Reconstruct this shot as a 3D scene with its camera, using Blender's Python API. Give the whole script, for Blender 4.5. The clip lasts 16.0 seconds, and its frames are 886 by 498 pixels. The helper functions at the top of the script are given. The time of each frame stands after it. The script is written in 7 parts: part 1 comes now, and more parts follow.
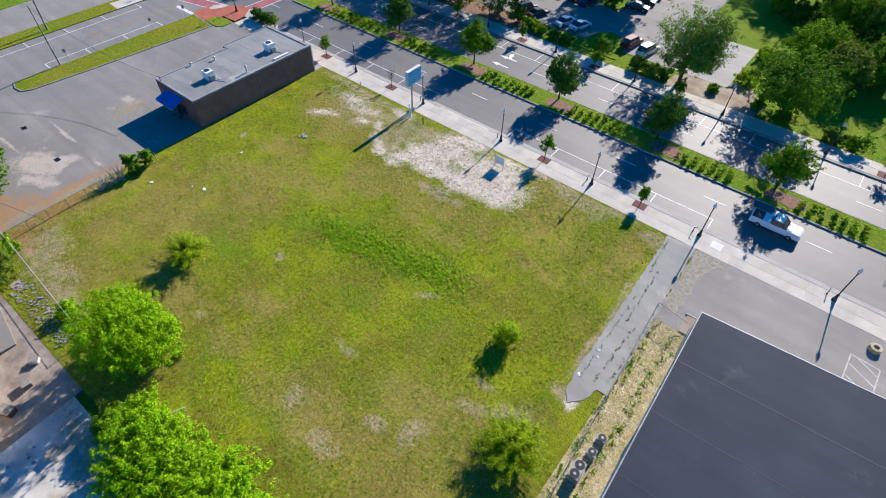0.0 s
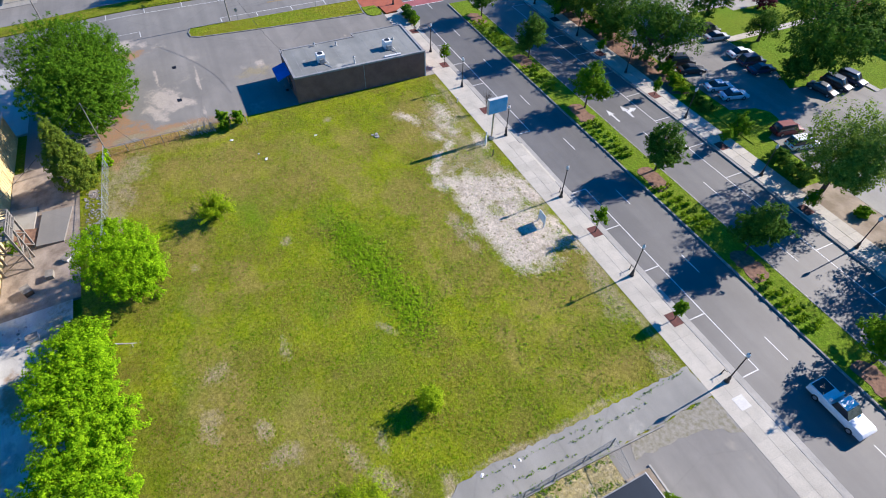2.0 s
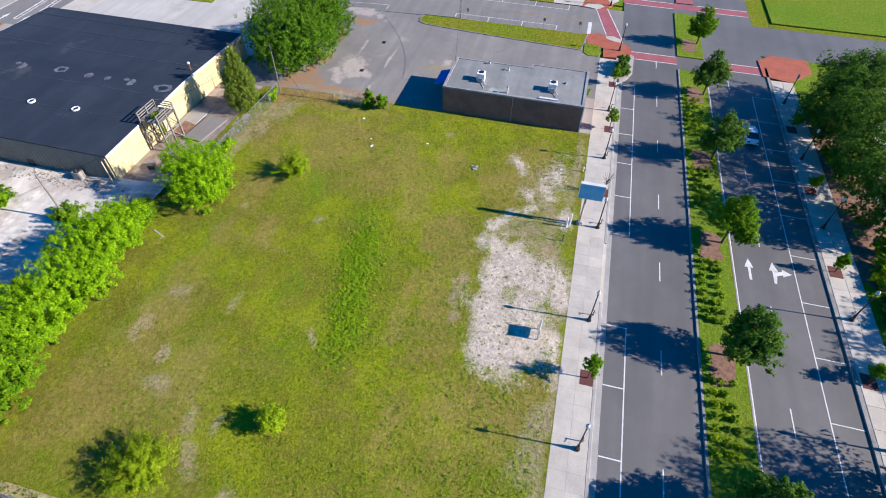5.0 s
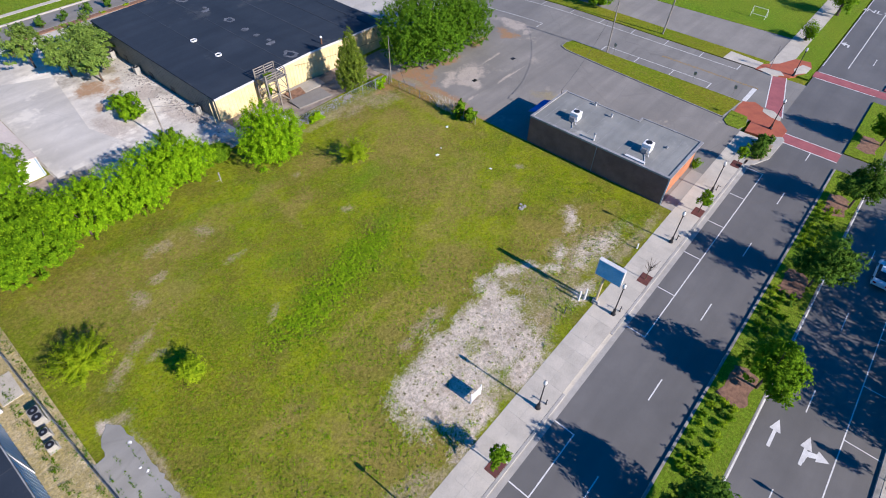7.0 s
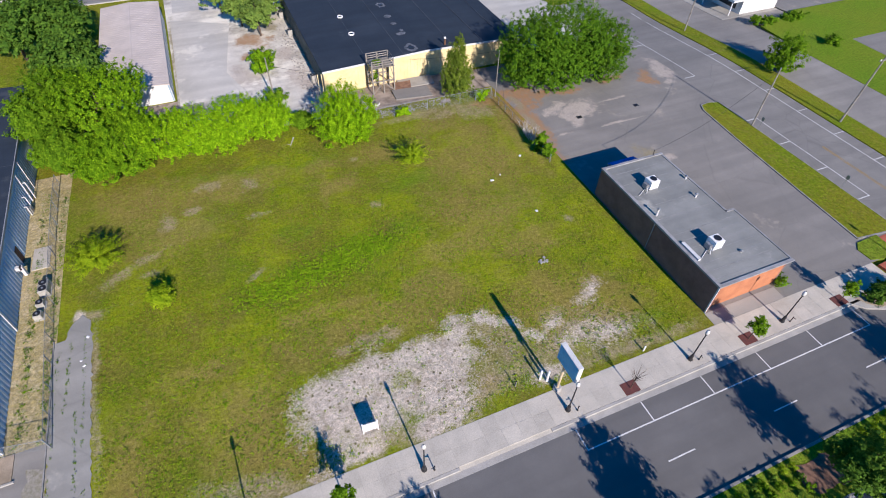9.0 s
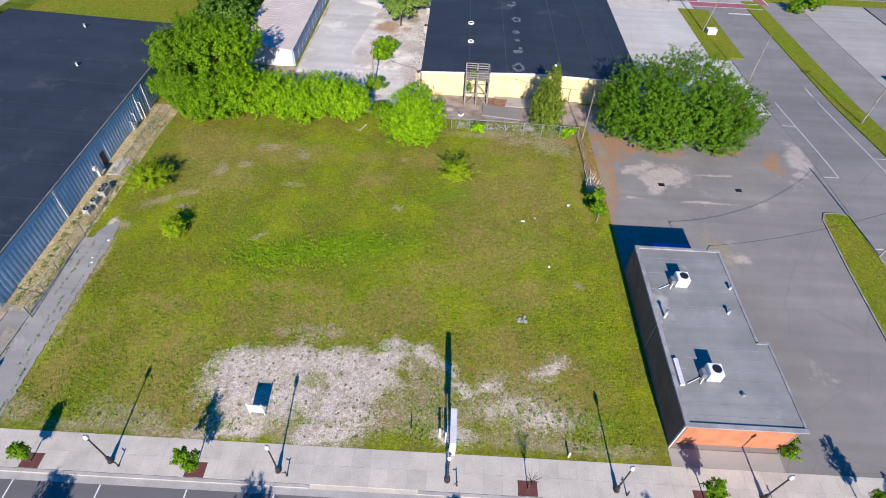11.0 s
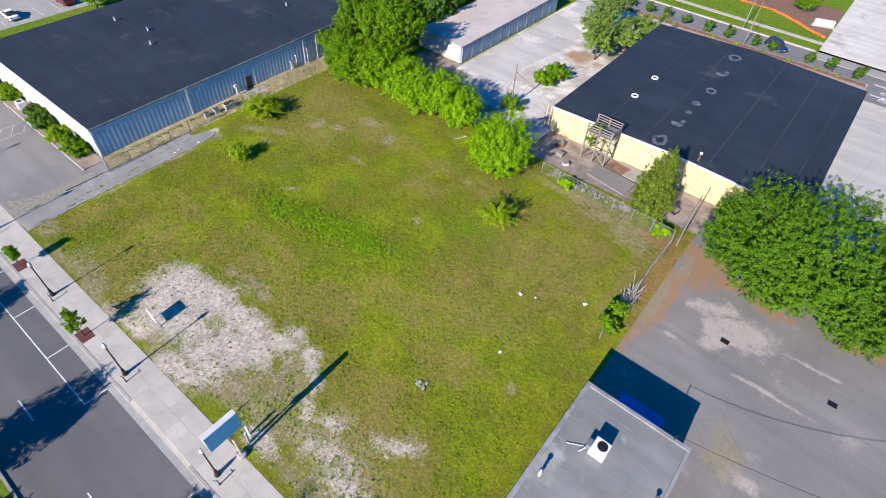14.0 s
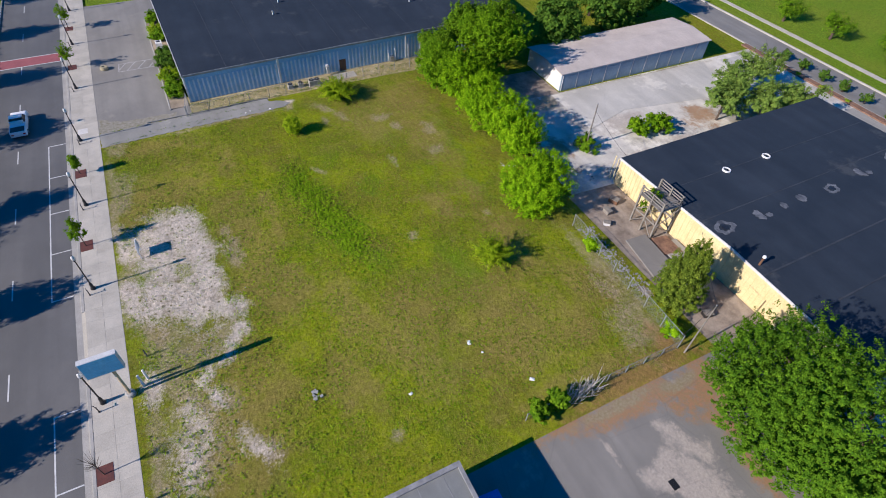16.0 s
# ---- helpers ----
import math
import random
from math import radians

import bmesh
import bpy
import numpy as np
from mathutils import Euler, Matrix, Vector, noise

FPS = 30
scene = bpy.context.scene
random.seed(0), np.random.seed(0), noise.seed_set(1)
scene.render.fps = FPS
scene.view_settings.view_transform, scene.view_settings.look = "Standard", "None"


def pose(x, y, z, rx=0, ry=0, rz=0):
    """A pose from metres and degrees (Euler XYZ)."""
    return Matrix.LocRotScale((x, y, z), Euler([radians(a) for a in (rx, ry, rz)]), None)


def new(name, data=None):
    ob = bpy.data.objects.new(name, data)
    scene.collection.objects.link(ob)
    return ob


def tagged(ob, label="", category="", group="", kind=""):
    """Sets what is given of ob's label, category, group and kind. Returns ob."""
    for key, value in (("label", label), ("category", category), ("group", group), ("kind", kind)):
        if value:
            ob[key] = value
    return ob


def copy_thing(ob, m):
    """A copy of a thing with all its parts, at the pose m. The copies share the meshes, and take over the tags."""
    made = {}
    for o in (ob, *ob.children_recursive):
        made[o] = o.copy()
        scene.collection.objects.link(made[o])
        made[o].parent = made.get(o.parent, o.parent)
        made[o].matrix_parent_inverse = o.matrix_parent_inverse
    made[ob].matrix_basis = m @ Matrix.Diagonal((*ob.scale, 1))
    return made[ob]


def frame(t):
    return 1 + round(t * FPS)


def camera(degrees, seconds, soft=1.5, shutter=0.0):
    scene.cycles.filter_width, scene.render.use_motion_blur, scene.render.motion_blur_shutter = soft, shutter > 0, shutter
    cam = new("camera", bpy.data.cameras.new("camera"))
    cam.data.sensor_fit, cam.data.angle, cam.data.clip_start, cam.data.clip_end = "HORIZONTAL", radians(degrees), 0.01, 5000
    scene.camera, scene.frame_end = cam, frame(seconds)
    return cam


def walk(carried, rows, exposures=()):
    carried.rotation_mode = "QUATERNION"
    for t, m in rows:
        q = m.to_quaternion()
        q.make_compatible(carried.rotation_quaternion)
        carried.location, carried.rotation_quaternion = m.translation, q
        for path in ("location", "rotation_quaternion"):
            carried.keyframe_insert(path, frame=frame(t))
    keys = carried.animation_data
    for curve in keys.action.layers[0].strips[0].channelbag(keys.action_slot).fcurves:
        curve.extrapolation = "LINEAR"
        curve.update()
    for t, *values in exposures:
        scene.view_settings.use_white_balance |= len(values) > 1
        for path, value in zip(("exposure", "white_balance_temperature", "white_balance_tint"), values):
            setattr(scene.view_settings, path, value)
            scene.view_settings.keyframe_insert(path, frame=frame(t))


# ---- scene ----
cam = camera(79.55, 16.0, 1.0)
# seconds, eye in metres, then pitch, roll and heading in degrees
ROWS = [
    (0, -0.334, -0.013, 44.636, -47.800, -1.059, 38.975),
    (0.5, 2.323, 4.173, 44.817, -47.825, -0.979, 45.885),
    (1, 4.377, 8.464, 45.036, -47.831, -0.952, 52.271),
    (1.5, 5.989, 12.861, 45.136, -47.844, -0.949, 58.459),
    (2, 7.211, 17.610, 45.353, -47.832, -0.885, 65.111),
    (2.5, 7.840, 22.268, 45.618, -47.822, -0.837, 72.006),
    (3, 7.932, 27.185, 45.919, -47.863, -0.746, 78.724),
    (3.5, 7.528, 31.979, 46.127, -47.865, -0.696, 84.849),
    (4, 6.673, 36.683, 46.281, -47.762, -0.617, 91.390),
    (6.5, -4.976, 57.819, 46.181, -47.252, -0.475, 124.439),
    (7, -8.529, 60.931, 46.056, -47.095, -0.553, 131.022),
    (7.5, -12.544, 63.744, 46.111, -46.929, -0.601, 137.690),
    (8, -16.634, 66.056, 45.897, -46.786, -0.702, 143.930),
    (8.5, -21.044, 67.899, 45.663, -46.697, -0.811, 150.414),
    (9, -25.778, 69.236, 45.544, -46.622, -1.003, 157.157),
    (9.6, -31.50, 70.20, 45.570, -46.570, -1.280, 164.900),
    (10.25, -37.75, 70.46, 45.630, -46.510, -1.600, 173.170),
    (10.9, -43.87, 69.84, 45.680, -46.470, -1.890, 181.250),
    (11.5, -49.329, 68.510, 45.716, -46.450, -2.112, 188.631),
    (12, -53.769, 66.797, 45.532, -46.469, -2.220, 194.895),
    (12.5, -58.002, 64.615, 45.378, -46.475, -2.316, 200.922),
    (13, -62.087, 61.881, 45.191, -46.554, -2.428, 206.927),
    (13.5, -65.751, 58.809, 45.077, -46.549, -2.514, 213.063),
    (14, -69.081, 55.422, 44.994, -46.535, -2.610, 219.162),
    (14.5, -72.124, 51.523, 44.948, -46.588, -2.704, 225.043),
    (15, -74.637, 47.355, 44.898, -46.646, -2.766, 231.042),
    (15.5, -76.754, 42.936, 44.791, -46.670, -2.771, 236.706),
    (16, -78.424, 38.195, 44.782, -46.744, -2.682, 243.077),
]
walk(cam, [(t, pose(x, y, z, 90 + pitch, roll, yaw)) for t, x, y, z, pitch, roll, yaw in ROWS], [(t, e, 5650, tint) for t, e, tint in ((0, 1.01, 15), (3.5, 1.06, 17), (5, 1.0, 18), (7, 0.81, 19), (9, 0.69, 19.5), (11, 0.86, 20), (12.5, 1.0, 19), (14.5, 0.87, 18.5), (15.4, 0.72, 18.5), (16, 0.53, 18.5))])


def ground_z(y):
    """Height of the land: level by the avenue, falling gently behind the lot."""
    t = min(max((10 - y) / 30, 0), 1)
    return -1.3 * t * t * (3 - 2 * t) - (0.014 * min(-20 - y, 50) if y < -20 else 0)


# ---- light ----
SUN_AZ, SUN_EL = radians(93.0), radians(28.7)
sun = new("sun", bpy.data.lights.new("sun", "SUN"))
sun.data.energy, sun.data.angle, sun.data.color = 5.0, radians(0.55), (1.0, 0.86, 0.66)
sun_way = Vector((math.cos(SUN_AZ) * math.cos(SUN_EL), math.sin(SUN_AZ) * math.cos(SUN_EL), math.sin(SUN_EL)))
sun.rotation_euler = sun_way.to_track_quat("Z", "Y").to_euler()
world = bpy.data.worlds.new("sky")
scene.world = world
world.use_nodes = True
wn = world.node_tree
sky = wn.nodes.new("ShaderNodeTexSky")
sky.sky_type, sky.sun_disc = "NISHITA", False
sky.air_density, sky.dust_density, sky.ozone_density = 1.0, 0.0, 5.0
sky.sun_elevation, sky.sun_rotation = SUN_EL, math.pi / 2 - SUN_AZ
wn.nodes["Background"].inputs["Strength"].default_value = 0.08
clear = wn.nodes.new("ShaderNodeHueSaturation")
clear.inputs["Saturation"].default_value = 1.35
wn.links.new(sky.outputs[0], clear.inputs["Color"])
wn.links.new(clear.outputs[0], wn.nodes["Background"].inputs["Color"])


# ---- materials ----
def shader(name):
    m = bpy.data.materials.new(name)
    m.use_nodes = True
    nt = m.node_tree
    return m, nt, nt.nodes["Principled BSDF"]


def node(nt, kind, **values):
    n = nt.nodes.new(kind)
    for key, value in values.items():
        n.inputs[key].default_value = value
    return n


def noise_tex(nt, scale, detail=4.0, rough=0.6, coord=None):
    n = node(nt, "ShaderNodeTexNoise", Scale=scale, Detail=detail, Roughness=rough)
    if coord is None:
        coord = nt.nodes.new("ShaderNodeNewGeometry").outputs["Position"]
    nt.links.new(coord, n.inputs["Vector"])
    return n.outputs["Fac"]


def ramp(nt, fac, lo, hi, a=0.0, b=1.0):
    r = node(nt, "ShaderNodeMapRange")
    r.inputs["From Min"].default_value, r.inputs["From Max"].default_value = lo, hi
    r.inputs["To Min"].default_value, r.inputs["To Max"].default_value = a, b
    nt.links.new(fac, r.inputs["Value"])
    return r.outputs["Result"]


def mix(nt, fac, a, b, how="MIX"):
    n = nt.nodes.new("ShaderNodeMix")
    n.data_type, n.blend_type = "RGBA", how
    for sock, v in ((n.inputs[0], fac), (n.inputs[6], a), (n.inputs[7], b)):
        if isinstance(v, bpy.types.NodeSocket):
            nt.links.new(v, sock)
        elif isinstance(v, (int, float)):
            sock.default_value = v
        else:
            sock.default_value = (*v, 1)
    return n.outputs[2]


def scale_val(nt, a, b, op="MULTIPLY"):
    n = nt.nodes.new("ShaderNodeMath")
    n.operation = op
    for sock, v in ((n.inputs[0], a), (n.inputs[1], b)):
        if isinstance(v, bpy.types.NodeSocket):
            nt.links.new(v, sock)
        else:
            sock.default_value = v
    return n.outputs[0]


def bump(nt, bsdf, height, strength=0.4, distance=0.05):
    n = node(nt, "ShaderNodeBump", Strength=strength, Distance=distance)
    nt.links.new(height, n.inputs["Height"])
    nt.links.new(n.outputs[0], bsdf.inputs["Normal"])


def surface(name, color, color2=None, big=0.4, small=8.0, rough=0.8, metal=0.0, relief=0.3, depth=0.02, rand=0.0, spec=0.3):
    """A weathered surface: two scales of variation in colour, fine relief."""
    m, nt, b = shader(name)
    color, color2 = tuple(c * 0.86 for c in color), color2 and tuple(c * 0.86 for c in color2)
    color2 = color2 or tuple(c * 0.7 for c in color)
    wide = ramp(nt, noise_tex(nt, big), 0.35, 0.65)
    fine = noise_tex(nt, small, 6.0, 0.7)
    col = mix(nt, wide, color, color2)
    col = mix(nt, 1.0, col, mix(nt, ramp(nt, fine, 0.25, 0.75), (0.78, 0.78, 0.78), (1.18, 1.18, 1.18)), "MULTIPLY")
    if rand:
        info = nt.nodes.new("ShaderNodeObjectInfo")
        v = ramp(nt, info.outputs["Random"], 0, 1, 1 - rand, 1 + rand)
        grey = nt.nodes.new("ShaderNodeCombineColor")
        for k in range(3):
            nt.links.new(v, grey.inputs[k])
        col = mix(nt, 1.0, col, grey.outputs[0], "MULTIPLY")
    nt.links.new(col, b.inputs["Base Color"])
    nt.links.new(ramp(nt, fine, 0.2, 0.8, rough - 0.08, rough + 0.08), b.inputs["Roughness"])
    b.inputs["Metallic"].default_value = metal
    b.inputs["Specular IOR Level"].default_value = spec
    if relief:
        bump(nt, b, fine, relief, depth)
    return m


def paint(name, color, rough=0.4, metal=0.0, spec=0.5):
    m, nt, b = shader(name)
    fine = noise_tex(nt, 3.0, 5.0, 0.7)
    nt.links.new(mix(nt, ramp(nt, fine, 0.3, 0.7), tuple(c * 0.86 for c in color), color), b.inputs["Base Color"])
    b.inputs["Roughness"].default_value, b.inputs["Metallic"].default_value = rough, metal
    b.inputs["Specular IOR Level"].default_value = spec
    return m


def foliage(name, light, dark, glow=0.3):
    """Leaves: each leaf differs a little, and lets some light through."""
    m, nt, b = shader(name)
    geo = nt.nodes.new("ShaderNodeNewGeometry")
    col = mix(nt, ramp(nt, geo.outputs["Random Per Island"], 0, 1, 0.25, 0.95), dark, light)
    # dark patches put the shade of gaps between clumps into the leaf colour
    patch = ramp(nt, noise_tex(nt, 1.3, 5.0, 0.65), 0.40, 0.60)
    col = mix(nt, patch, mix(nt, 0.8, col, dark), col)
    nt.links.new(col, b.inputs["Base Color"])
    b.inputs["Roughness"].default_value, b.inputs["Specular IOR Level"].default_value = 0.85, 0.04
    tr = nt.nodes.new("ShaderNodeBsdfTranslucent")
    nt.links.new(mix(nt, 1.0, col, (1.0, 1.05, 0.5), "MULTIPLY"), tr.inputs["Color"])
    ms = nt.nodes.new("ShaderNodeMixShader")
    ms.inputs[0].default_value = glow
    out = nt.nodes["Material Output"]
    nt.links.new(b.outputs[0], ms.inputs[1]), nt.links.new(tr.outputs[0], ms.inputs[2]), nt.links.new(ms.outputs[0], out.inputs["Surface"])
    return m


def asphalt(name, base, pale, crack=0.0, stain=(0.25, 0.22, 0.19), stains=0.0, masks=False, rough=0.85, gloss=0.25):
    """Asphalt: wheel-worn bands along x, patches, grain, fine cracks and pale sandy stains."""
    m, nt, b = shader(name)
    base, pale, stain = (tuple(c * k for c, k in zip(v, (0.90, 0.895, 0.835))) for v in (base, pale, stain))
    pos = nt.nodes.new("ShaderNodeNewGeometry").outputs["Position"]
    stretch = node(nt, "ShaderNodeVectorMath")
    stretch.operation = "MULTIPLY"
    stretch.inputs[1].default_value = (0.03, 0.6, 1.0)
    nt.links.new(pos, stretch.inputs[0])
    bands = noise_tex(nt, 1.0, 3.0, 0.5, stretch.outputs[0])
    wide = noise_tex(nt, 0.12, 5.0, 0.65, pos)
    fine = noise_tex(nt, 25.0, 4.0, 0.8, pos)
    col = mix(nt, ramp(nt, wide, 0.35, 0.68), base, pale)
    col = mix(nt, ramp(nt, bands, 0.38, 0.65, 0.0, 0.35), col, tuple(c * 0.72 for c in base))
    if stains:
        s = ramp(nt, noise_tex(nt, 0.16, 7.0, 0.7, pos), 0.66 - 0.12 * stains, 0.74 - 0.1 * stains)
        col = mix(nt, scale_val(nt, s, 0.75), col, stain)
    if masks:
        for key, tone, tone2 in (("sand", (0.48, 0.42, 0.35), (0.34, 0.30, 0.26)), ("litter", (0.36, 0.18, 0.09), (0.26, 0.18, 0.08)), ("weed", (0.20, 0.18, 0.10), (0.31, 0.265, 0.18))):
            a = nt.nodes.new("ShaderNodeAttribute")
            a.attribute_name = key
            n = scale_val(nt, scale_val(nt, noise_tex(nt, 1.1, 8.0, 0.8, pos), 0.5, "SUBTRACT"), 2.6)
            v = ramp(nt, scale_val(nt, a.outputs["Fac"], n, "ADD"), 0.35, 0.95, 0.0, 0.85)
            col = mix(nt, v, col, mix(nt, ramp(nt, noise_tex(nt, 4.0, 5.0, 0.7, pos), 0.35, 0.65), tone, tone2))
    if crack:
        warp = node(nt, "ShaderNodeTexNoise", Scale=0.5, Detail=3.0)
        nt.links.new(pos, warp.inputs["Vector"])
        add = mix(nt, 0.14, pos, warp.outputs["Color"], "ADD")
        v = node(nt, "ShaderNodeTexVoronoi", Scale=0.13)
        v.feature = "DISTANCE_TO_EDGE"
        nt.links.new(add, v.inputs["Vector"])
        line = ramp(nt, v.outputs["Distance"], 0.0, 0.010, 1.0, 0.0)
        col = mix(nt, scale_val(nt, line, crack), col, (0.035, 0.034, 0.033))
    col = mix(nt, 1.0, col, mix(nt, ramp(nt, fine, 0.25, 0.75), (0.8, 0.8, 0.8), (1.2, 1.2, 1.2)), "MULTIPLY")
    nt.links.new(col, b.inputs["Base Color"])
    b.inputs["Roughness"].default_value, b.inputs["Specular IOR Level"].default_value = rough, gloss
    bump(nt, b, fine, 0.3, 0.01)
    return m


def turf(name, masks=True, dry=0.5, lush=(0.136, 0.206, 0.006), olive=(0.205, 0.198, 0.014), straw=(0.255, 0.212, 0.05)):
    """Rough mown grass; with masks it turns to gravel, bare soil, clover or straw where the sheet says so."""
    m, nt, b = shader(name)
    pos = nt.nodes.new("ShaderNodeNewGeometry").outputs["Position"]
    wide, mid = noise_tex(nt, 0.09, 4.0, 0.6, pos), noise_tex(nt, 0.7, 6.0, 0.72, pos)
    fine, blades = noise_tex(nt, 5.0, 6.0, 0.8, pos), noise_tex(nt, 22.0, 3.0, 0.8, pos)
    col = mix(nt, ramp(nt, wide, 0.36, 0.62), lush, olive)
    if masks:
        col = mix(nt, ramp(nt, noise_tex(nt, 0.17, 7.0, 0.68, pos), 0.42, 0.58, 0.0, 0.76), col, (0.185, 0.15, 0.03))
        shift = node(nt, "ShaderNodeVectorMath")
        shift.inputs[1].default_value = (40.0, 15.0, 3.0)
        nt.links.new(pos, shift.inputs[0])
        col = mix(nt, ramp(nt, noise_tex(nt, 0.14, 6.0, 0.66, shift.outputs[0]), 0.46, 0.60, 0.0, 0.8), col, (0.27, 0.315, 0.004))
    col = mix(nt, scale_val(nt, ramp(nt, mid, 0.50, 0.72), dry), col, straw)
    col = mix(nt, scale_val(nt, ramp(nt, noise_tex(nt, 1.9, 5.0, 0.75, pos), 0.52, 0.66), 0.55), col, straw)
    col = mix(nt, ramp(nt, fine, 0.47, 0.63, 0.0, 0.7), col, (lush[0] * 0.42, lush[1] * 0.5, lush[2] * 0.5))
    col = mix(nt, ramp(nt, noise_tex(nt, 9.0, 5.0, 0.8, pos), 0.52, 0.70, 0.0, 0.55), col, tuple(c * 0.72 for c in straw))
    col = mix(nt, ramp(nt, noise_tex(nt, 3.4, 6.0, 0.8, pos), 0.51, 0.62, 0.0, 0.7), col, (lush[0] * 1.7, lush[1] * 1.6, lush[2] * 1.4))
    height = scale_val(nt, scale_val(nt, fine, blades, "ADD"), scale_val(nt, noise_tex(nt, 2.2, 6.0, 0.75, pos), 1.6), "ADD")
    if masks:
        speck = noise_tex(nt, 1.7, 8.0, 0.85, pos)

        def mask(key, lo, hi, spread=0.9, tex=mid, tex2=fine):
            a = nt.nodes.new("ShaderNodeAttribute")
            a.attribute_name = key
            n = scale_val(nt, scale_val(nt, scale_val(nt, tex, 0.25), scale_val(nt, tex2, 0.4), "ADD"), scale_val(nt, speck, 0.35), "ADD")
            v = scale_val(nt, a.outputs["Fac"], scale_val(nt, scale_val(nt, n, 0.5, "SUBTRACT"), spread), "ADD")
            return ramp(nt, v, lo, hi)
        col = mix(nt, scale_val(nt, mask("clover", 0.45, 1.2, 5.4), 0.62), col, mix(nt, ramp(nt, fine, 0.35, 0.65), (0.085, 0.165, 0.006), (0.165, 0.285, 0.008)))
        col = mix(nt, scale_val(nt, mask("straw", 0.30, 1.15, 4.4), 0.75), col, mix(nt, ramp(nt, blades, 0.3, 0.7), (0.215, 0.168, 0.04), (0.335, 0.26, 0.08)))
        soil = mix(nt, ramp(nt, fine, 0.3, 0.7), (0.27, 0.20, 0.115), (0.50, 0.41, 0.285))
        col = mix(nt, scale_val(nt, mask("bare", 0.38, 1.35, 5.6), 0.85), col, soil)
        gravel = mix(nt, ramp(nt, blades, 0.3, 0.7), (0.585, 0.505, 0.415), (0.70, 0.615, 0.515))
        gravel = mix(nt, ramp(nt, mid, 0.46, 0.64, 0, 0.75), gravel, (0.34, 0.28, 0.205))
        holes = node(nt, "ShaderNodeTexVoronoi", Scale=1.25)
        nt.links.new(pos, holes.inputs["Vector"])
        pit = ramp(nt, scale_val(nt, holes.outputs["Distance"], scale_val(nt, fine, 0.3), "ADD"), 0.27, 0.34, 0.85, 0.0)
        gravel = mix(nt, pit, gravel, (0.13, 0.115, 0.05))
        gravel = mix(nt, ramp(nt, noise_tex(nt, 1.3, 5.0, 0.7, pos), 0.57, 0.66, 0, 0.75), gravel, (0.17, 0.155, 0.05))
        col = mix(nt, scale_val(nt, mask("gravel", 0.36, 0.86, 4.6), 0.94), col, gravel)
        col = mix(nt, scale_val(nt, mask("needles", 0.4, 0.95, 3.6), 0.75), col, mix(nt, ramp(nt, fine, 0.3, 0.7), (0.22, 0.12, 0.05), (0.40, 0.23, 0.10)))
    col = mix(nt, 1.0, col, mix(nt, ramp(nt, blades, 0.25, 0.75), (0.62, 0.62, 0.62), (1.38, 1.38, 1.38)), "MULTIPLY")
    col = mix(nt, 1.0, col, mix(nt, ramp(nt, noise_tex(nt, 2.3, 8.0, 0.85, pos), 0.36, 0.64), (0.66, 0.68, 0.66), (1.34, 1.32, 1.34)), "MULTIPLY")
    nt.links.new(col, b.inputs["Base Color"])
    b.inputs["Roughness"].default_value, b.inputs["Specular IOR Level"].default_value = 0.95, 0.04
    bump(nt, b, height, 0.68, 0.12)
    return m


M = {}
M["turf"] = turf("lot_turf")
M["lawn"] = turf("lawn", False, 0.15, (0.125, 0.222, 0.012), (0.175, 0.23, 0.018), (0.22, 0.22, 0.035))
M["rough"] = turf("rough_verge", False, 0.8)
M["road"] = asphalt("road_asphalt", (0.125, 0.123, 0.126), (0.165, 0.162, 0.165), 0.0, rough=0.62, gloss=0.42)
M["oldroad"] = asphalt("faded_road_asphalt", (0.20, 0.196, 0.196), (0.26, 0.253, 0.25), 0.2)
M["lotpave"] = asphalt("old_asphalt", (0.21, 0.203, 0.2), (0.275, 0.262, 0.255), 0.12, (0.38, 0.345, 0.31), 0.4, True)
M["strip"] = asphalt("strip_asphalt", (0.27, 0.267, 0.26), (0.36, 0.352, 0.34), 0.1, (0.44, 0.42, 0.39), 0.4)
M["plaza"] = asphalt("plaza_asphalt", (0.23, 0.22, 0.215), (0.30, 0.288, 0.278), 0.08, (0.33, 0.31, 0.28), 0.4)
M["yard"] = asphalt("bleached_concrete", (0.58, 0.55, 0.51), (0.78, 0.75, 0.70), 0.1, (0.36, 0.33, 0.29), 1.0)
M["yardslab"] = asphalt("stained_yard_concrete", (0.50, 0.475, 0.445), (0.88, 0.84, 0.78), 0.1, (0.30, 0.28, 0.26), 1.1, True)
M["bleached"] = asphalt("sun_bleached_concrete", (0.46, 0.45, 0.44), (0.56, 0.55, 0.53), 0.1, (0.40, 0.38, 0.35), 0.5)
M["pale"] = asphalt("pale_pavement", (0.33, 0.32, 0.31), (0.40, 0.39, 0.375), 0.1, (0.25, 0.23, 0.21), 0.4)
M["concrete"] = surface("sidewalk_concrete", (0.57, 0.53, 0.45), (0.47, 0.44, 0.375), 0.5, 9.0, 0.85, rand=0.06)
M["kerb"] = surface("kerb_concrete", (0.46, 0.44, 0.40), (0.36, 0.35, 0.32), 0.6, 9.0, 0.85)
M["oldkerb"] = surface("stained_kerb_concrete", (0.36, 0.35, 0.325), (0.20, 0.198, 0.185), 0.8, 9.0, 0.85)
M["line"] = surface("road_paint_white", (0.76, 0.76, 0.74), (0.62, 0.62, 0.60), 1.5, 12.0, 0.6, relief=0)
M["oldline"] = surface("worn_paint_white", (0.55, 0.54, 0.52), (0.38, 0.37, 0.36), 1.5, 12.0, 0.7, relief=0)
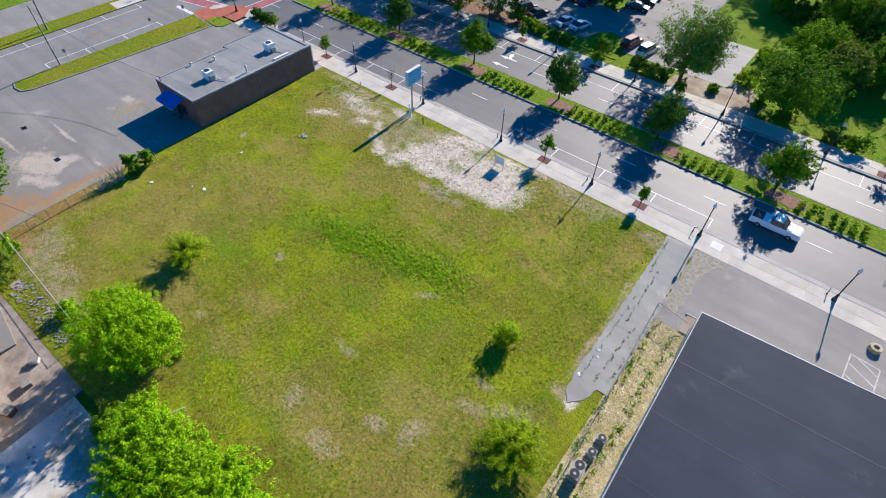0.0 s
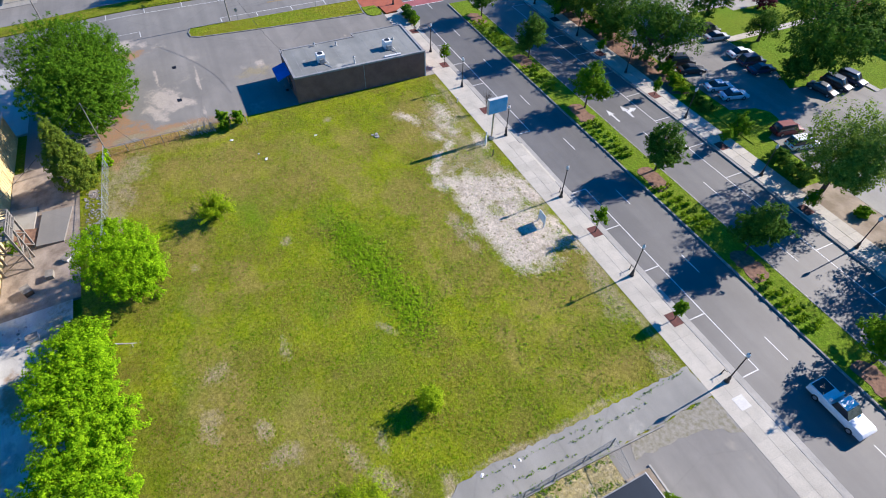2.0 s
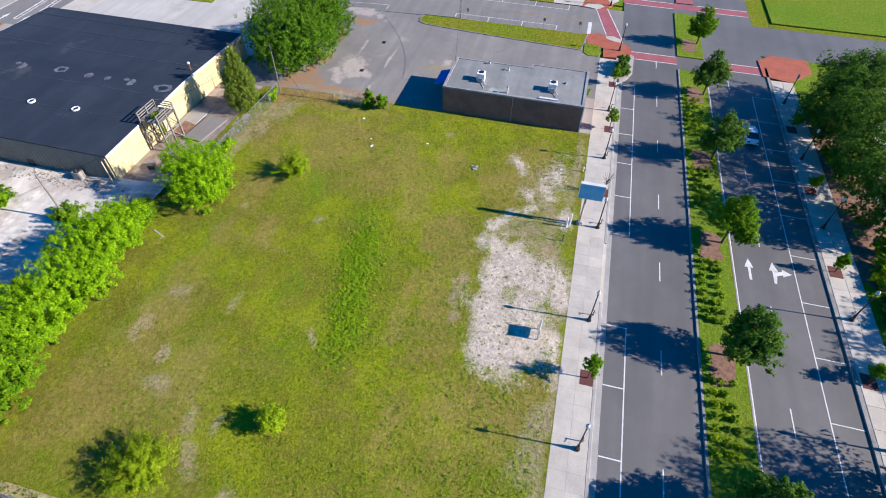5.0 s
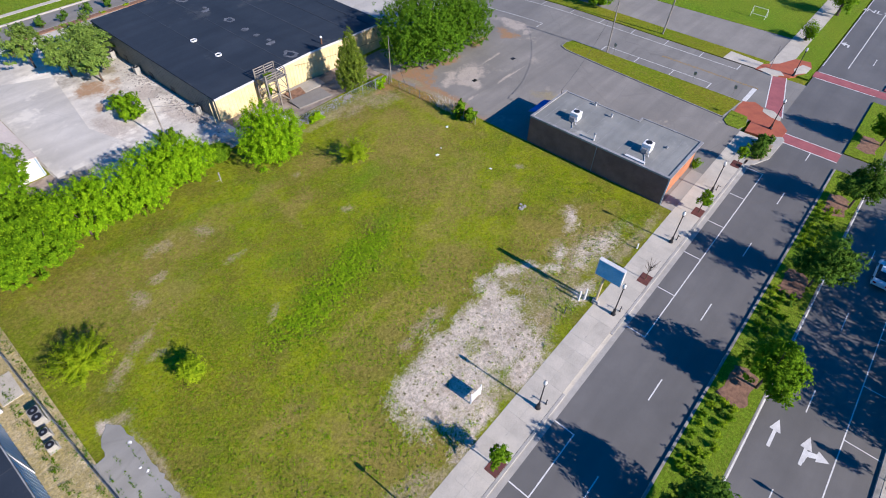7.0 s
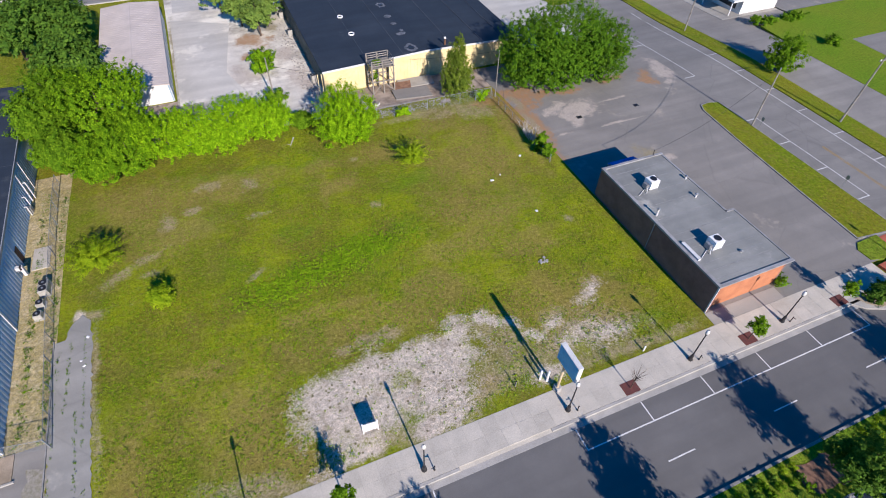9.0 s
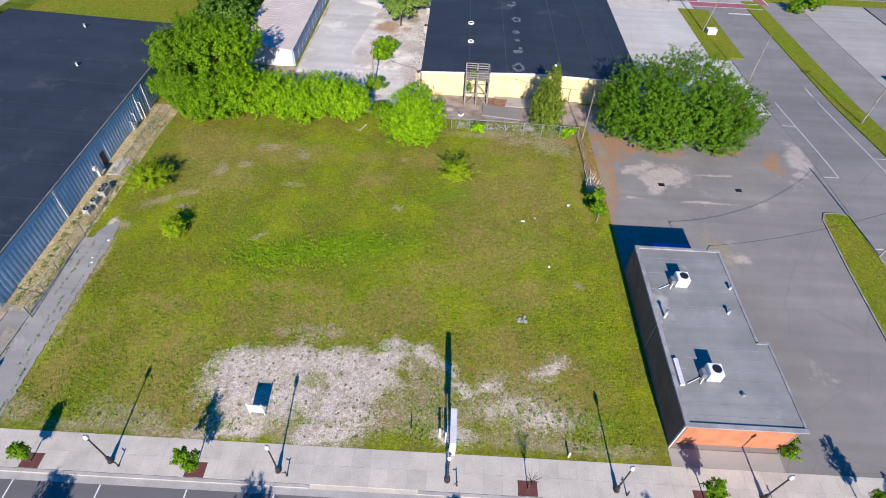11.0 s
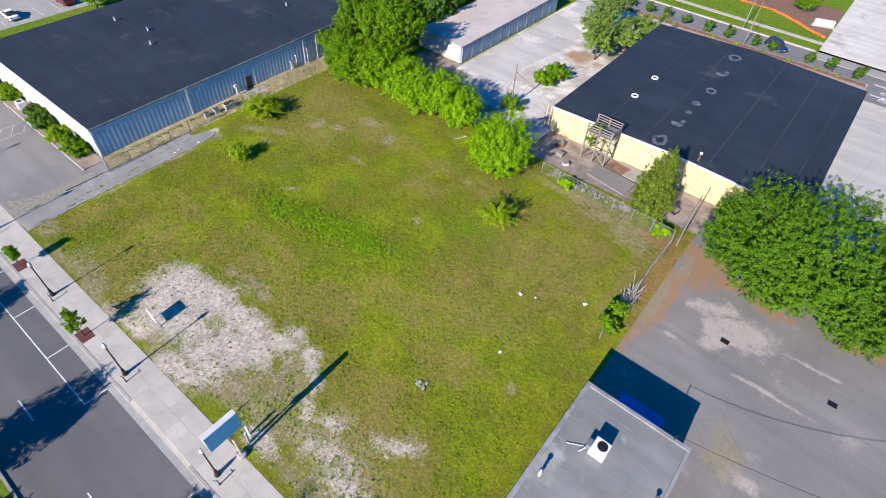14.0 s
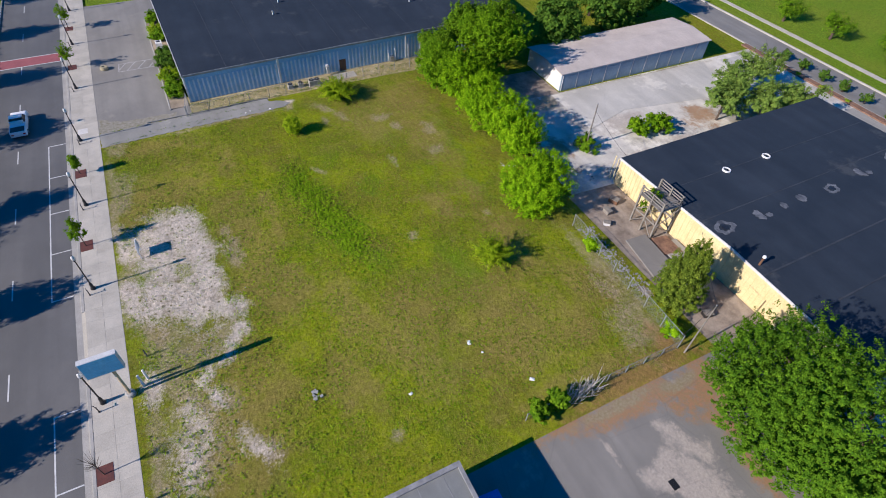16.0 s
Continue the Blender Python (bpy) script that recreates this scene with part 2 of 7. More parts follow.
M["yellowline"] = surface("worn_paint_yellow", (0.42, 0.27, 0.06), (0.30, 0.21, 0.09), 1.5, 12.0, 0.7, relief=0)
M["redpave"] = surface("red_pavers", (0.38, 0.125, 0.135), (0.30, 0.10, 0.11), 0.6, 10.0, 0.8)
M["orangepave"] = surface("orange_brick_pavers", (0.44, 0.13, 0.07), (0.34, 0.10, 0.06), 0.6, 10.0, 0.8)
M["pitbrick"] = surface("maroon_pavers", (0.16, 0.055, 0.045), (0.11, 0.045, 0.04), 2.0, 12.0, 0.85)
M["mulch"] = surface("pine_straw_mulch", (0.30, 0.175, 0.115), (0.17, 0.10, 0.07), 2.2, 9.0, 0.95, relief=0.8, depth=0.05)
M["soil"] = surface("sandy_soil", (0.40, 0.33, 0.25), (0.25, 0.20, 0.14), 0.5, 8.0, 0.95, relief=0.6, depth=0.04)
M["drygrass"] = turf("dry_weeds", False, 1.0, (0.25, 0.22, 0.09), (0.36, 0.31, 0.18), (0.55, 0.48, 0.34))
M["dirt"] = surface("alley_dirt", (0.43, 0.36, 0.29), (0.23, 0.185, 0.145), 0.6, 7.0, 0.95, relief=0.6, depth=0.04)
M["sandy"] = turf("sandy_weedy_strip", False, 0.9, (0.33, 0.28, 0.11), (0.50, 0.41, 0.24), (0.70, 0.60, 0.42))
M["gravelly"] = surface("weedy_broken_gravel", (0.36, 0.335, 0.29), (0.24, 0.225, 0.15), 2.6, 9.0, 0.95, relief=0.7, depth=0.05)
M["galv"] = surface("dull_galvanised_wire", (0.30, 0.32, 0.33), (0.22, 0.235, 0.24), 1.2, 9.0, 0.7, relief=0.0)
M["bark"] = surface("bark", (0.13, 0.095, 0.07), (0.08, 0.06, 0.045), 2.0, 18.0, 0.95, relief=0.9, depth=0.04)
M["twig"] = surface("dead_wood", (0.60, 0.56, 0.50), (0.44, 0.40, 0.36), 2.0, 18.0, 0.9)
M["leaf_lime"] = foliage("lime_leaves", (0.44, 0.68, 0.001), (0.11, 0.25, 0.001), 0.42)
M["leaf_mid"] = foliage("green_leaves", (0.23, 0.38, 0.010), (0.065, 0.155, 0.005), 0.34)
M["leaf_dark"] = foliage("dark_leaves", (0.15, 0.265, 0.026), (0.043, 0.105, 0.013), 0.3)
M["leaf_oak"] = foliage("oak_leaves", (0.175, 0.325, 0.012), (0.042, 0.115, 0.006), 0.28)
M["leaf_grey"] = foliage("grey_green_needles", (0.28, 0.36, 0.035), (0.07, 0.118, 0.012), 0.28)
M["leaf_airy"] = foliage("soft_grey_green_leaves", (0.30, 0.42, 0.055), (0.085, 0.155, 0.022), 0.32)
M["leaf_plum"] = foliage("purple_leaves", (0.16, 0.035, 0.05), (0.07, 0.015, 0.03), 0.2)
M["leaf_shoot"] = foliage("yellow_green_long_shoots", (0.50, 0.60, 0.010), (0.22, 0.34, 0.008), 0.5)
M["leaf_pine"] = foliage("pine_needles", (0.30, 0.42, 0.075), (0.10, 0.175, 0.03), 0.3)
M["leaf_bright"] = foliage("bright_leaves", (0.29, 0.48, 0.005), (0.065, 0.165, 0.003), 0.36)
M["leaf_clover"] = foliage("clover_leaves", (0.34, 0.50, 0.008), (0.16, 0.30, 0.005), 0.3)
M["leaf_yellow"] = foliage("yellow_green_shoots", (0.38, 0.50, 0.012), (0.16, 0.27, 0.008), 0.42)


# ---- building blocks ----
class Geo:
    """Collects faces for one mesh."""

    def __init__(self):
        self.v, self.f = [], []

    def add(self, pts, faces):
        k = len(self.v)
        self.v += [tuple(p) for p in pts]
        self.f += [tuple(i + k for i in f) for f in faces]
        return self

    def box(self, x0, y0, z0, x1, y1, z1, turn=0.0):
        pts = [(x, y, z) for z in (z0, z1) for x, y in ((x0, y0), (x1, y0), (x1, y1), (x0, y1))]
        if turn:
            cx, cy, c, s = (x0 + x1) / 2, (y0 + y1) / 2, math.cos(turn), math.sin(turn)
            pts = [(cx + (x - cx) * c - (y - cy) * s, cy + (x - cx) * s + (y - cy) * c, z) for x, y, z in pts]
        return self.add(pts, [(3, 2, 1, 0), (4, 5, 6, 7), (0, 1, 5, 4), (1, 2, 6, 5), (2, 3, 7, 6), (3, 0, 4, 7)])

    def chamfer(self, x0, y0, z0, x1, y1, z1, b):
        """A block whose upper edges are cut back by b."""
        pts = [(x, y, z) for z in (z0, z1 - b) for x, y in ((x0, y0), (x1, y0), (x1, y1), (x0, y1))]
        pts += [(x, y, z1) for x, y in ((x0 + b, y0 + b), (x1 - b, y0 + b), (x1 - b, y1 - b), (x0 + b, y1 - b))]
        side = [(a, (a + 1) % 4, (a + 1) % 4 + 4, a + 4) for a in range(4)] + [(a + 4, (a + 1) % 4 + 4, (a + 1) % 4 + 8, a + 8) for a in range(4)]
        return self.add(pts, [(3, 2, 1, 0), (8, 9, 10, 11)] + side)

    def prism(self, outline, z0, z1):
        n = len(outline)
        pts = [(x, y, z0) for x, y in outline] + [(x, y, z1) for x, y in outline]
        return self.add(pts, [tuple(range(n - 1, -1, -1)), tuple(range(n, 2 * n))] + [(a, (a + 1) % n, (a + 1) % n + n, a + n) for a in range(n)])

    def extrude_y(self, outline, y0, y1):
        """An outline of (x, z) drawn out along y."""
        n = len(outline)
        pts = [(x, y0, z) for x, z in outline] + [(x, y1, z) for x, z in outline]
        return self.add(pts, [tuple(range(n)), tuple(range(2 * n - 1, n - 1, -1))] + [(a + n, (a + 1) % n + n, (a + 1) % n, a) for a in range(n)])

    def tube(self, p, q, r0, r1=None, n=8):
        p, q = Vector(p), Vector(q)
        r1 = r0 if r1 is None else r1
        w = (q - p).normalized()
        u = w.orthogonal().normalized()
        s = w.cross(u)
        ring = [u * math.cos(2 * math.pi * k / n) + s * math.sin(2 * math.pi * k / n) for k in range(n)]
        pts = [p + d * r0 for d in ring] + [q + d * r1 for d in ring]
        return self.add(pts, [tuple(range(n - 1, -1, -1)), tuple(range(n, 2 * n))] + [(a, (a + 1) % n, (a + 1) % n + n, a + n) for a in range(n)])

    def ball(self, c, r, n=10, rz=None):
        rz = rz or r
        rows, pts, faces = n // 2 + 1, [], []
        for i in range(1, rows):
            t = math.pi * i / rows
            pts += [(c[0] + r * math.sin(t) * math.cos(2 * math.pi * k / n), c[1] + r * math.sin(t) * math.sin(2 * math.pi * k / n), c[2] + rz * math.cos(t)) for k in range(n)]
        pts += [(c[0], c[1], c[2] + rz), (c[0], c[1], c[2] - rz)]
        top, low = len(pts) - 2, len(pts) - 1
        for i in range(rows - 2):
            faces += [(i * n + k, (i + 1) * n + k, (i + 1) * n + (k + 1) % n, i * n + (k + 1) % n) for k in range(n)]
        faces += [(top, k, (k + 1) % n) for k in range(n)] + [(low, (rows - 2) * n + (k + 1) % n, (rows - 2) * n + k) for k in range(n)]
        return self.add(pts, faces)

    def lathe(self, profile, n=10):
        """Profile of (radius, z), turned about z."""
        pts = [(r * math.cos(2 * math.pi * k / n), r * math.sin(2 * math.pi * k / n), z) for r, z in profile for k in range(n)]
        faces = [(i * n + k, i * n + (k + 1) % n, (i + 1) * n + (k + 1) % n, (i + 1) * n + k) for i in range(len(profile) - 1) for k in range(n)]
        faces += [tuple(range(n - 1, -1, -1)), tuple(range((len(profile) - 1) * n, len(profile) * n))]
        return self.add(pts, faces)

    def mesh(self, name, material, smooth=False):
        me = bpy.data.meshes.new(name)
        me.from_pydata(self.v, [], self.f)
        me.materials.append(material)
        if smooth:
            me.shade_smooth()
        return me


def thing(name, label, category, x=0.0, y=0.0, z=0.0, turn=0.0, group=""):
    ob = tagged(new(name), label, category, group)
    ob.matrix_basis = pose(x, y, z, 0, 0, turn)
    return ob


def part(name, geo, material, parent, label="", smooth=False):
    ob = new(name, geo if isinstance(geo, bpy.types.Mesh) else geo.mesh(name, material, smooth))
    ob.parent = parent
    if label:
        tagged(ob, label)
    return ob


def structure(name, geo, material, label, smooth=False):
    ob = new(name, geo if isinstance(geo, bpy.types.Mesh) else geo.mesh(name, material, smooth))
    return tagged(ob, label, kind="structure")


def land(name, x0, y0, x1, y1, dz, material, label, skirt=0.3, step=2.0):
    """A sheet of ground that follows the land, with its sides going down."""
    ys = [y0 + (y1 - y0) * k / max(1, math.ceil((y1 - y0) / step)) for k in range(max(1, math.ceil((y1 - y0) / step)) + 1)]
    if y0 >= 10:
        ys = [y0, y1]
    geo = Geo()
    for a, b in zip(ys, ys[1:]):
        za, zb = ground_z(a) + dz, ground_z(b) + dz
        geo.add([(x0, a, za), (x1, a, za), (x1, b, zb), (x0, b, zb)], [(0, 1, 2, 3)])
        geo.add([(x0, a, za), (x0, b, zb), (x0, b, zb - skirt), (x0, a, za - skirt), (x1, a, za), (x1, b, zb), (x1, b, zb - skirt), (x1, a, za - skirt)], [(3, 2, 1, 0), (4, 5, 6, 7)][::1])
    for y in (y0, y1):
        z = ground_z(y) + dz
        geo.add([(x0, y, z), (x1, y, z), (x1, y, z - skirt), (x0, y, z - skirt)], [(0, 1, 2, 3) if y == y0 else (3, 2, 1, 0)])
    return structure(name, geo, material, label)


def quick_mesh(name, verts, quads, material):
    """A mesh from arrays of points and of four-cornered faces."""
    me = bpy.data.meshes.new(name)
    n = len(quads)
    me.vertices.add(len(verts)), me.loops.add(4 * n), me.polygons.add(n)
    me.vertices.foreach_set("co", np.asarray(verts, np.float32).ravel())
    me.loops.foreach_set("vertex_index", np.asarray(quads, np.int32).ravel())
    me.polygons.foreach_set("loop_start", np.arange(0, 4 * n, 4, dtype=np.int32))
    me.update(calc_edges=True)
    me.materials.append(material)
    return me


def leaf_mesh(name, centres, radii, per, size, material, seed, up=0.35, middle=None, slim=0.55, tall=0.75):
    """A crown of single leaves, gathered round the ends of twigs."""
    rng = np.random.default_rng(seed)
    centres, radii = np.repeat(np.asarray(centres), per, 0), np.repeat(np.asarray(radii), per)
    n = len(centres)
    way = rng.normal(size=(n, 3))
    way /= np.linalg.norm(way, axis=1)[:, None]
    mid = np.mean(centres, 0) if middle is None else np.asarray(middle)
    # each clump is a spray of leaves along a shoot that points outwards
    shoot = np.repeat(rng.normal(size=(n // per, 3)) * 0.7, per, 0) + np.array([0, 0, 0.35])
    away = centres - mid
    shoot += away / (np.linalg.norm(away, axis=1)[:, None] + 1e-6)
    shoot /= np.linalg.norm(shoot, axis=1)[:, None] + 1e-6
    along = rng.uniform(-0.7, 1.0, n)
    slack = np.clip(1.05 - 0.55 * np.abs(along), 0.2, 1.0)
    p = centres + way * (radii * slack * 0.85 * rng.random(n) ** 0.5)[:, None] * np.array([1, 1, tall]) + shoot * (radii * along)[:, None]
    out = p - mid
    out /= np.linalg.norm(out, axis=1)[:, None] + 1e-6
    nor = 0.7 * out + 0.45 * way + 0.35 * rng.normal(size=(n, 3)) + np.array([0, 0, up])
    nor /= np.linalg.norm(nor, axis=1)[:, None]
    tan = np.cross(nor, rng.normal(size=(n, 3)))
    tan /= np.linalg.norm(tan, axis=1)[:, None]
    bi = np.cross(nor, tan)
    s = size * (0.6 + 0.8 * rng.random(n))[:, None]
    verts = np.stack([p + tan * s, p + bi * s * slim + nor * s * 0.12, p - tan * s, p - bi * s * slim + nor * s * 0.12], 1).reshape(-1, 3)
    return quick_mesh(name, verts, np.arange(4 * n).reshape(n, 4), material)


def crown_points(blobs, count, seed, shell=0.35, loose=1.0):
    """Twig ends in a crown made of ellipsoids (x, y, z, rx, ry, rz), most of them near its outside."""
    rng = np.random.default_rng(seed)
    vol = np.array([b[3] * b[4] * b[5] for b in blobs]) ** 0.75
    got = []
    for b, k in zip(blobs, np.round(count * vol / vol.sum()).astype(int)):
        d = rng.normal(size=(k, 3))
        d /= np.linalg.norm(d, axis=1)[:, None]
        r = (1 - shell * rng.random(k) ** 1.4) * (0.89 + 0.2 * rng.random(k))
        r = np.where(rng.random(k) < 0.28, 0.35 + 0.45 * rng.random(k), r)
        got.append(np.array(b[:3]) + d * r[:, None] * np.array(b[3:]))
    pts = np.concatenate(got)
    # boughs: the crown swells and parts unevenly, leaving dark gaps between its clumps
    span = max(max(b[3:]) for b in blobs)
    freq = 1.9 / max(0.9, span) ** 0.6
    val = np.array([noise.noise((p[0] * freq + seed, p[1] * freq, p[2] * freq * 1.2)) for p in pts])
    mid = np.mean([b[:3] for b in blobs], 0)
    val2 = np.array([noise.noise((p[0] * freq * 2.4 - seed, p[1] * freq * 2.4, p[2] * freq * 2.4)) for p in pts])
    pts = mid + (pts - mid) * (1 + loose * (0.24 * val + 0.13 * val2))[:, None]
    pts = pts[(val + 0.3 * rng.random(len(pts)) > -0.16 / loose) & (val2 + 0.3 * rng.random(len(pts)) > -0.12 / loose)]
    return pts[pts[:, 2] > min(b[2] - b[5] for b in blobs) + 0.1]


def tree_parts(ob, blobs, material, seed, count, per, size, twig, trunk=0.25, stem=None, limbs=6, up=0.35, tall=0.75, loose=1.0):
    """Trunk with tapering limbs, and a crown, under ob."""
    rng = random.Random(seed)
    base = stem or (0, 0)
    top = max(b[2] for b in blobs)
    low = min(b[2] - b[5] for b in blobs)
    wood = Geo()
    fork = Vector((base[0], base[1], max(0.5, low + 0.35 * (top - low))))
    wood.tube((base[0], base[1], -0.3), fork, trunk, trunk * 0.72, 9)
    for k in range(limbs):
        b = blobs[k % len(blobs)]
        end = Vector((b[0] + rng.uniform(-0.6, 0.6) * b[3], b[1] + rng.uniform(-0.6, 0.6) * b[4], b[2] + rng.uniform(0.0, 0.6) * b[5]))
        knee = fork.lerp(end, 0.5) + Vector((rng.uniform(-0.2, 0.2), rng.uniform(-0.2, 0.2), 0.25))
        wood.tube(fork, knee, trunk * 0.5, trunk * 0.32, 6).tube(knee, end, trunk * 0.32, trunk * 0.1, 5)
    part("trunk", wood, M["bark"], ob)
    pts = crown_points(blobs, count, seed, 0.35, loose)
    rad = twig * (0.65 + 0.7 * np.random.default_rng(seed + 1).random(len(pts)))
    part("crown", leaf_mesh("crown", pts, rad, per, size, material, seed, up, np.array([base[0], base[1], low]), tall=tall), material, ob)
    return ob


# ---- ground, streets and paving ----
ys = [-1500, -400, -150, -110, -90, -70] + list(range(-68, 11, 2)) + [60, 150, 400, 1500]
geo = Geo()
for a, b in zip(ys, ys[1:]):
    geo.add([(-1500, a, ground_z(a) - 0.3), (1500, a, ground_z(a) - 0.3), (1500, b, ground_z(b) - 0.3), (-1500, b, ground_z(b) - 0.3)], [(0, 1, 2, 3)])
structure("ground", geo, M["rough"], "rough grass and earth out to the horizon")
land("road_main", -500, 54.2, 500, 78.4, -0.13, M["road"], "grey asphalt avenue with two carriageways")
land("road_side", -109.8, -500, -97.6, 54.2, -0.13, M["oldroad"], "grey asphalt side street crossing the avenue", step=4)
land("road_side_far", -109.8, 78.4, -97.6, 500, -0.13, M["road"], "grey asphalt side street beyond the avenue")
land("road_back", -97.6, -73.0, 500, -64.4, -0.13, M["oldroad"], "grey asphalt back street behind the buildings")
land("road_back_far", -500, -76, -109.8, -65.2, -0.13, M["road"], "grey asphalt back street beyond the crossing")
land("pavement_plaza_side", 29.4, -20, 42, 38.4, -0.01, M["plaza"], "worn asphalt drive beside the blue building")
land("pavement_plaza", -2.6, 38.4, 42, 50.65, 0.0, M["plaza"], "worn asphalt forecourt of the blue building")
land("pavement_alley", -65.5, -10.2, -39.7, -0.1, -0.02, M["dirt"], "bare dirt alley behind the yellow building")
land("pavement_back_path", -97.3, -58.0, -75.1, -52.0, 0.0, M["concrete"], "broad pale concrete path along the back street")
land("road_back_wide", -97.6, -65.2, -75.1, -58.0, -0.12, M["oldroad"], "asphalt turning lanes of the back street")
land("pavement_back_white", -95.5, -200, -64.6, -74.2, 0.04, M["yard"], "white sunlit concrete lot beyond the back street")
land("pavement_east", -97.3, -52.0, -75.1, -9.0, -0.01, M["bleached"], "pale concrete parking beside the yellow building")
land("verge_back", -75.1, -64.9, -39.7, -50.2, 0.0, M["pale"], "pale paving behind the yellow building")
land("verge_woods", -19.9, -64.9, 60, -2.2, -0.02, M["rough"], "shaded rough grass under the trees")
land("pavement_shed_end", -16.7, -17.4, -8.6, -5.2, -0.005, M["dirt"], "bare sandy ground at the end of the shed")
land("verge_blue_building", -2.6, -2.2, 2.6, 38.4, 0.0, M["sandy"], "dry sandy strip between fence and blue building")
land("verge_side_street", -114.0, -60, -109.8, 47, 0.0, M["rough"], "grass verge of the side street")
land("pavement_far_side", -138.0, -60, -114.0, 47, -0.04, M["plaza"], "pale asphalt drive beyond the side street")
structure("lawn_field", Geo().prism([(-126.2, 47), (-125.2, 24.4), (-125.0, 9.6), (-126.0, -3.0), (-139.5, -6.5), (-320, -4.0), (-320, 47)], -0.3, 0.0), M["lawn"], "mown green playing field")
land("pavement_field_walk", -320, 47, -112, 50, 0.02, M["concrete"], "concrete path along the playing field")
land("verge_field", -320, 50, -112, 53.9, 0.0, M["lawn"], "grass verge along the avenue")
land("verge_far", -97.4, 82.3, 300, 300, -0.03, M["lawn"], "green lawn beyond the avenue")
land("verge_far_corner", -400, 82.3, -112, 300, -0.03, M["lawn"], "green lawn beyond the crossing")
land("pavement_lot_far", -66, 87.6, -21.5, 103.6, 0.02, M["plaza"], "asphalt car park in the shade of trees")
land("pavement_lot_small", -21.5, 87.8, -12.3, 104, 0.02, M["pale"], "small pale asphalt parking bay")
land("pavement_lot_corner", -91.5, 91, -66.2, 114.6, 0.02, M["pale"], "corner car park beyond the avenue")
land("lawn_back", -92, -200, 300, -73.3, -0.02, M["lawn"], "bright mown lawn beyond the back street")
land("pavement_back_walk", -300, -78.6, 300, -77.2, 0.03, M["concrete"], "narrow concrete path through the lawn")
land("pavement_back_lot", -300, -200, -92, -81, 0.02, M["pale"], "pale concrete beyond the back street")

class Sheet:
    """A finely divided, slightly uneven sheet of land, with masks for what lies or grows on it."""

    def __init__(self, name, x0, x1, y0, y1, step, dz, uneven, material):
        nx, ny = round((x1 - x0) / step), round((y1 - y0) / step)
        gx, gy = np.meshgrid(np.linspace(x0, x1, nx + 1), np.linspace(y0, y1, ny + 1))
        self.x, self.y = gx.ravel(), gy.ravel()
        lump = np.array([noise.noise((x * 0.22, y * 0.22, 0.0)) * 0.05 + noise.noise((x * 0.9, y * 0.9, 3.0)) * 0.025 for x, y in zip(self.x, self.y)])
        edge = np.minimum.reduce([self.x - x0, x1 - self.x, self.y - y0, y1 - self.y])
        z = np.array([ground_z(y) for y in self.y]) + dz + uneven * lump * np.clip(edge / 2, 0, 1)
        idx = np.arange((nx + 1) * (ny + 1)).reshape(ny + 1, nx + 1)
        quads = np.stack([idx[:-1, :-1], idx[:-1, 1:], idx[1:, 1:], idx[1:, :-1]], -1).reshape(-1, 4)
        self.mesh = quick_mesh(name, np.stack([self.x, self.y, z], 1), quads, material)
        self.mesh.shade_smooth()
        self.warp_x, self.warp_y, self.grain = self.cloud(0.16, 1.5) * 3.2, self.cloud(0.16, 7.5) * 2.6, self.cloud(0.75, 4.5)

    def cloud(self, scale, seed):
        """Turbulence at the sheet's points, about -1 to 1."""
        return np.array([noise.fractal((x * scale, y * scale, seed), 0.9, 2.1, 5) for x, y in zip(self.x, self.y)])

    def spot(self, cx, cy, rx, ry, turn=0.0, soft=1.1):
        """1 inside a ragged ellipse, falling to 0 round its rim."""
        c, s = math.cos(radians(turn)), math.sin(radians(turn))
        dx, dy = self.x - cx + self.warp_x * min(1, rx / 3), self.y - cy + self.warp_y * min(1, ry / 2.5)
        u, w = (dx * c + dy * s) / rx, (-dx * s + dy * c) / ry
        return np.clip((1 - np.sqrt(u * u + w * w)) / soft + 0.5 + 0.22 * self.grain, 0, 1)

    def mask(self, key, spots):
        val = np.zeros(len(self.x))
        for s in spots:
            val = np.maximum(val, self.spot(*s))
        self.mesh.attributes.new(key, "FLOAT", "POINT").data.foreach_set("value", val.astype(np.float32))


parking = Sheet("parking", -97.4, -65.5, -9.0, 50.65, 0.3, 0.0, 0.25, M["lotpave"])
parking.mask("sand", [(-75.4, 9.8, 3.6, 1.7, -8), (-73.0, 11.6, 1.3, 2.0), (-71.5, 8.6, 2.0, 1.1, 30), (-79.4, 15.2, 3.4, 0.24), (-82.6, 9.2, 3.0, 0.26), (-69.8, 14.9, 1.5, 0.26),
                      (-95.6, 4.5, 1.6, 4.8), (-94.4, 8.4, 1.0, 0.8), (-79.5, 25.2, 2.0, 1.0)])
parking.mask("litter", [(-67.6, 3.0, 2.6, 4.2, 0), (-66.2, 10.0, 1.7, 9.0, 0), (-75.6, 4.6, 2.6, 1.2, 0), (-84.8, 3.4, 2.8, 1.2, 0), (-91.8, 6.0, 1.5, 3.2, 0), (-70.5, 4.8, 2.6, 1.6, 30), (-65.6, 18, 0.6, 3, 0)])
parking.mask("weed", [(-77.8, 23.6, 1.3, 2.6, 0), (-66.0, 12.0, 0.7, 5.0, 0), (-66.4, 4.6, 0.6, 2.4, 0), (-75.2, 36, 0.5, 5, 0), (-76.0, 47.5, 0.9, 2.0, 0)])
structure("pavement_parking", parking.mesh, None, "worn patched asphalt parking area with sandy stains")

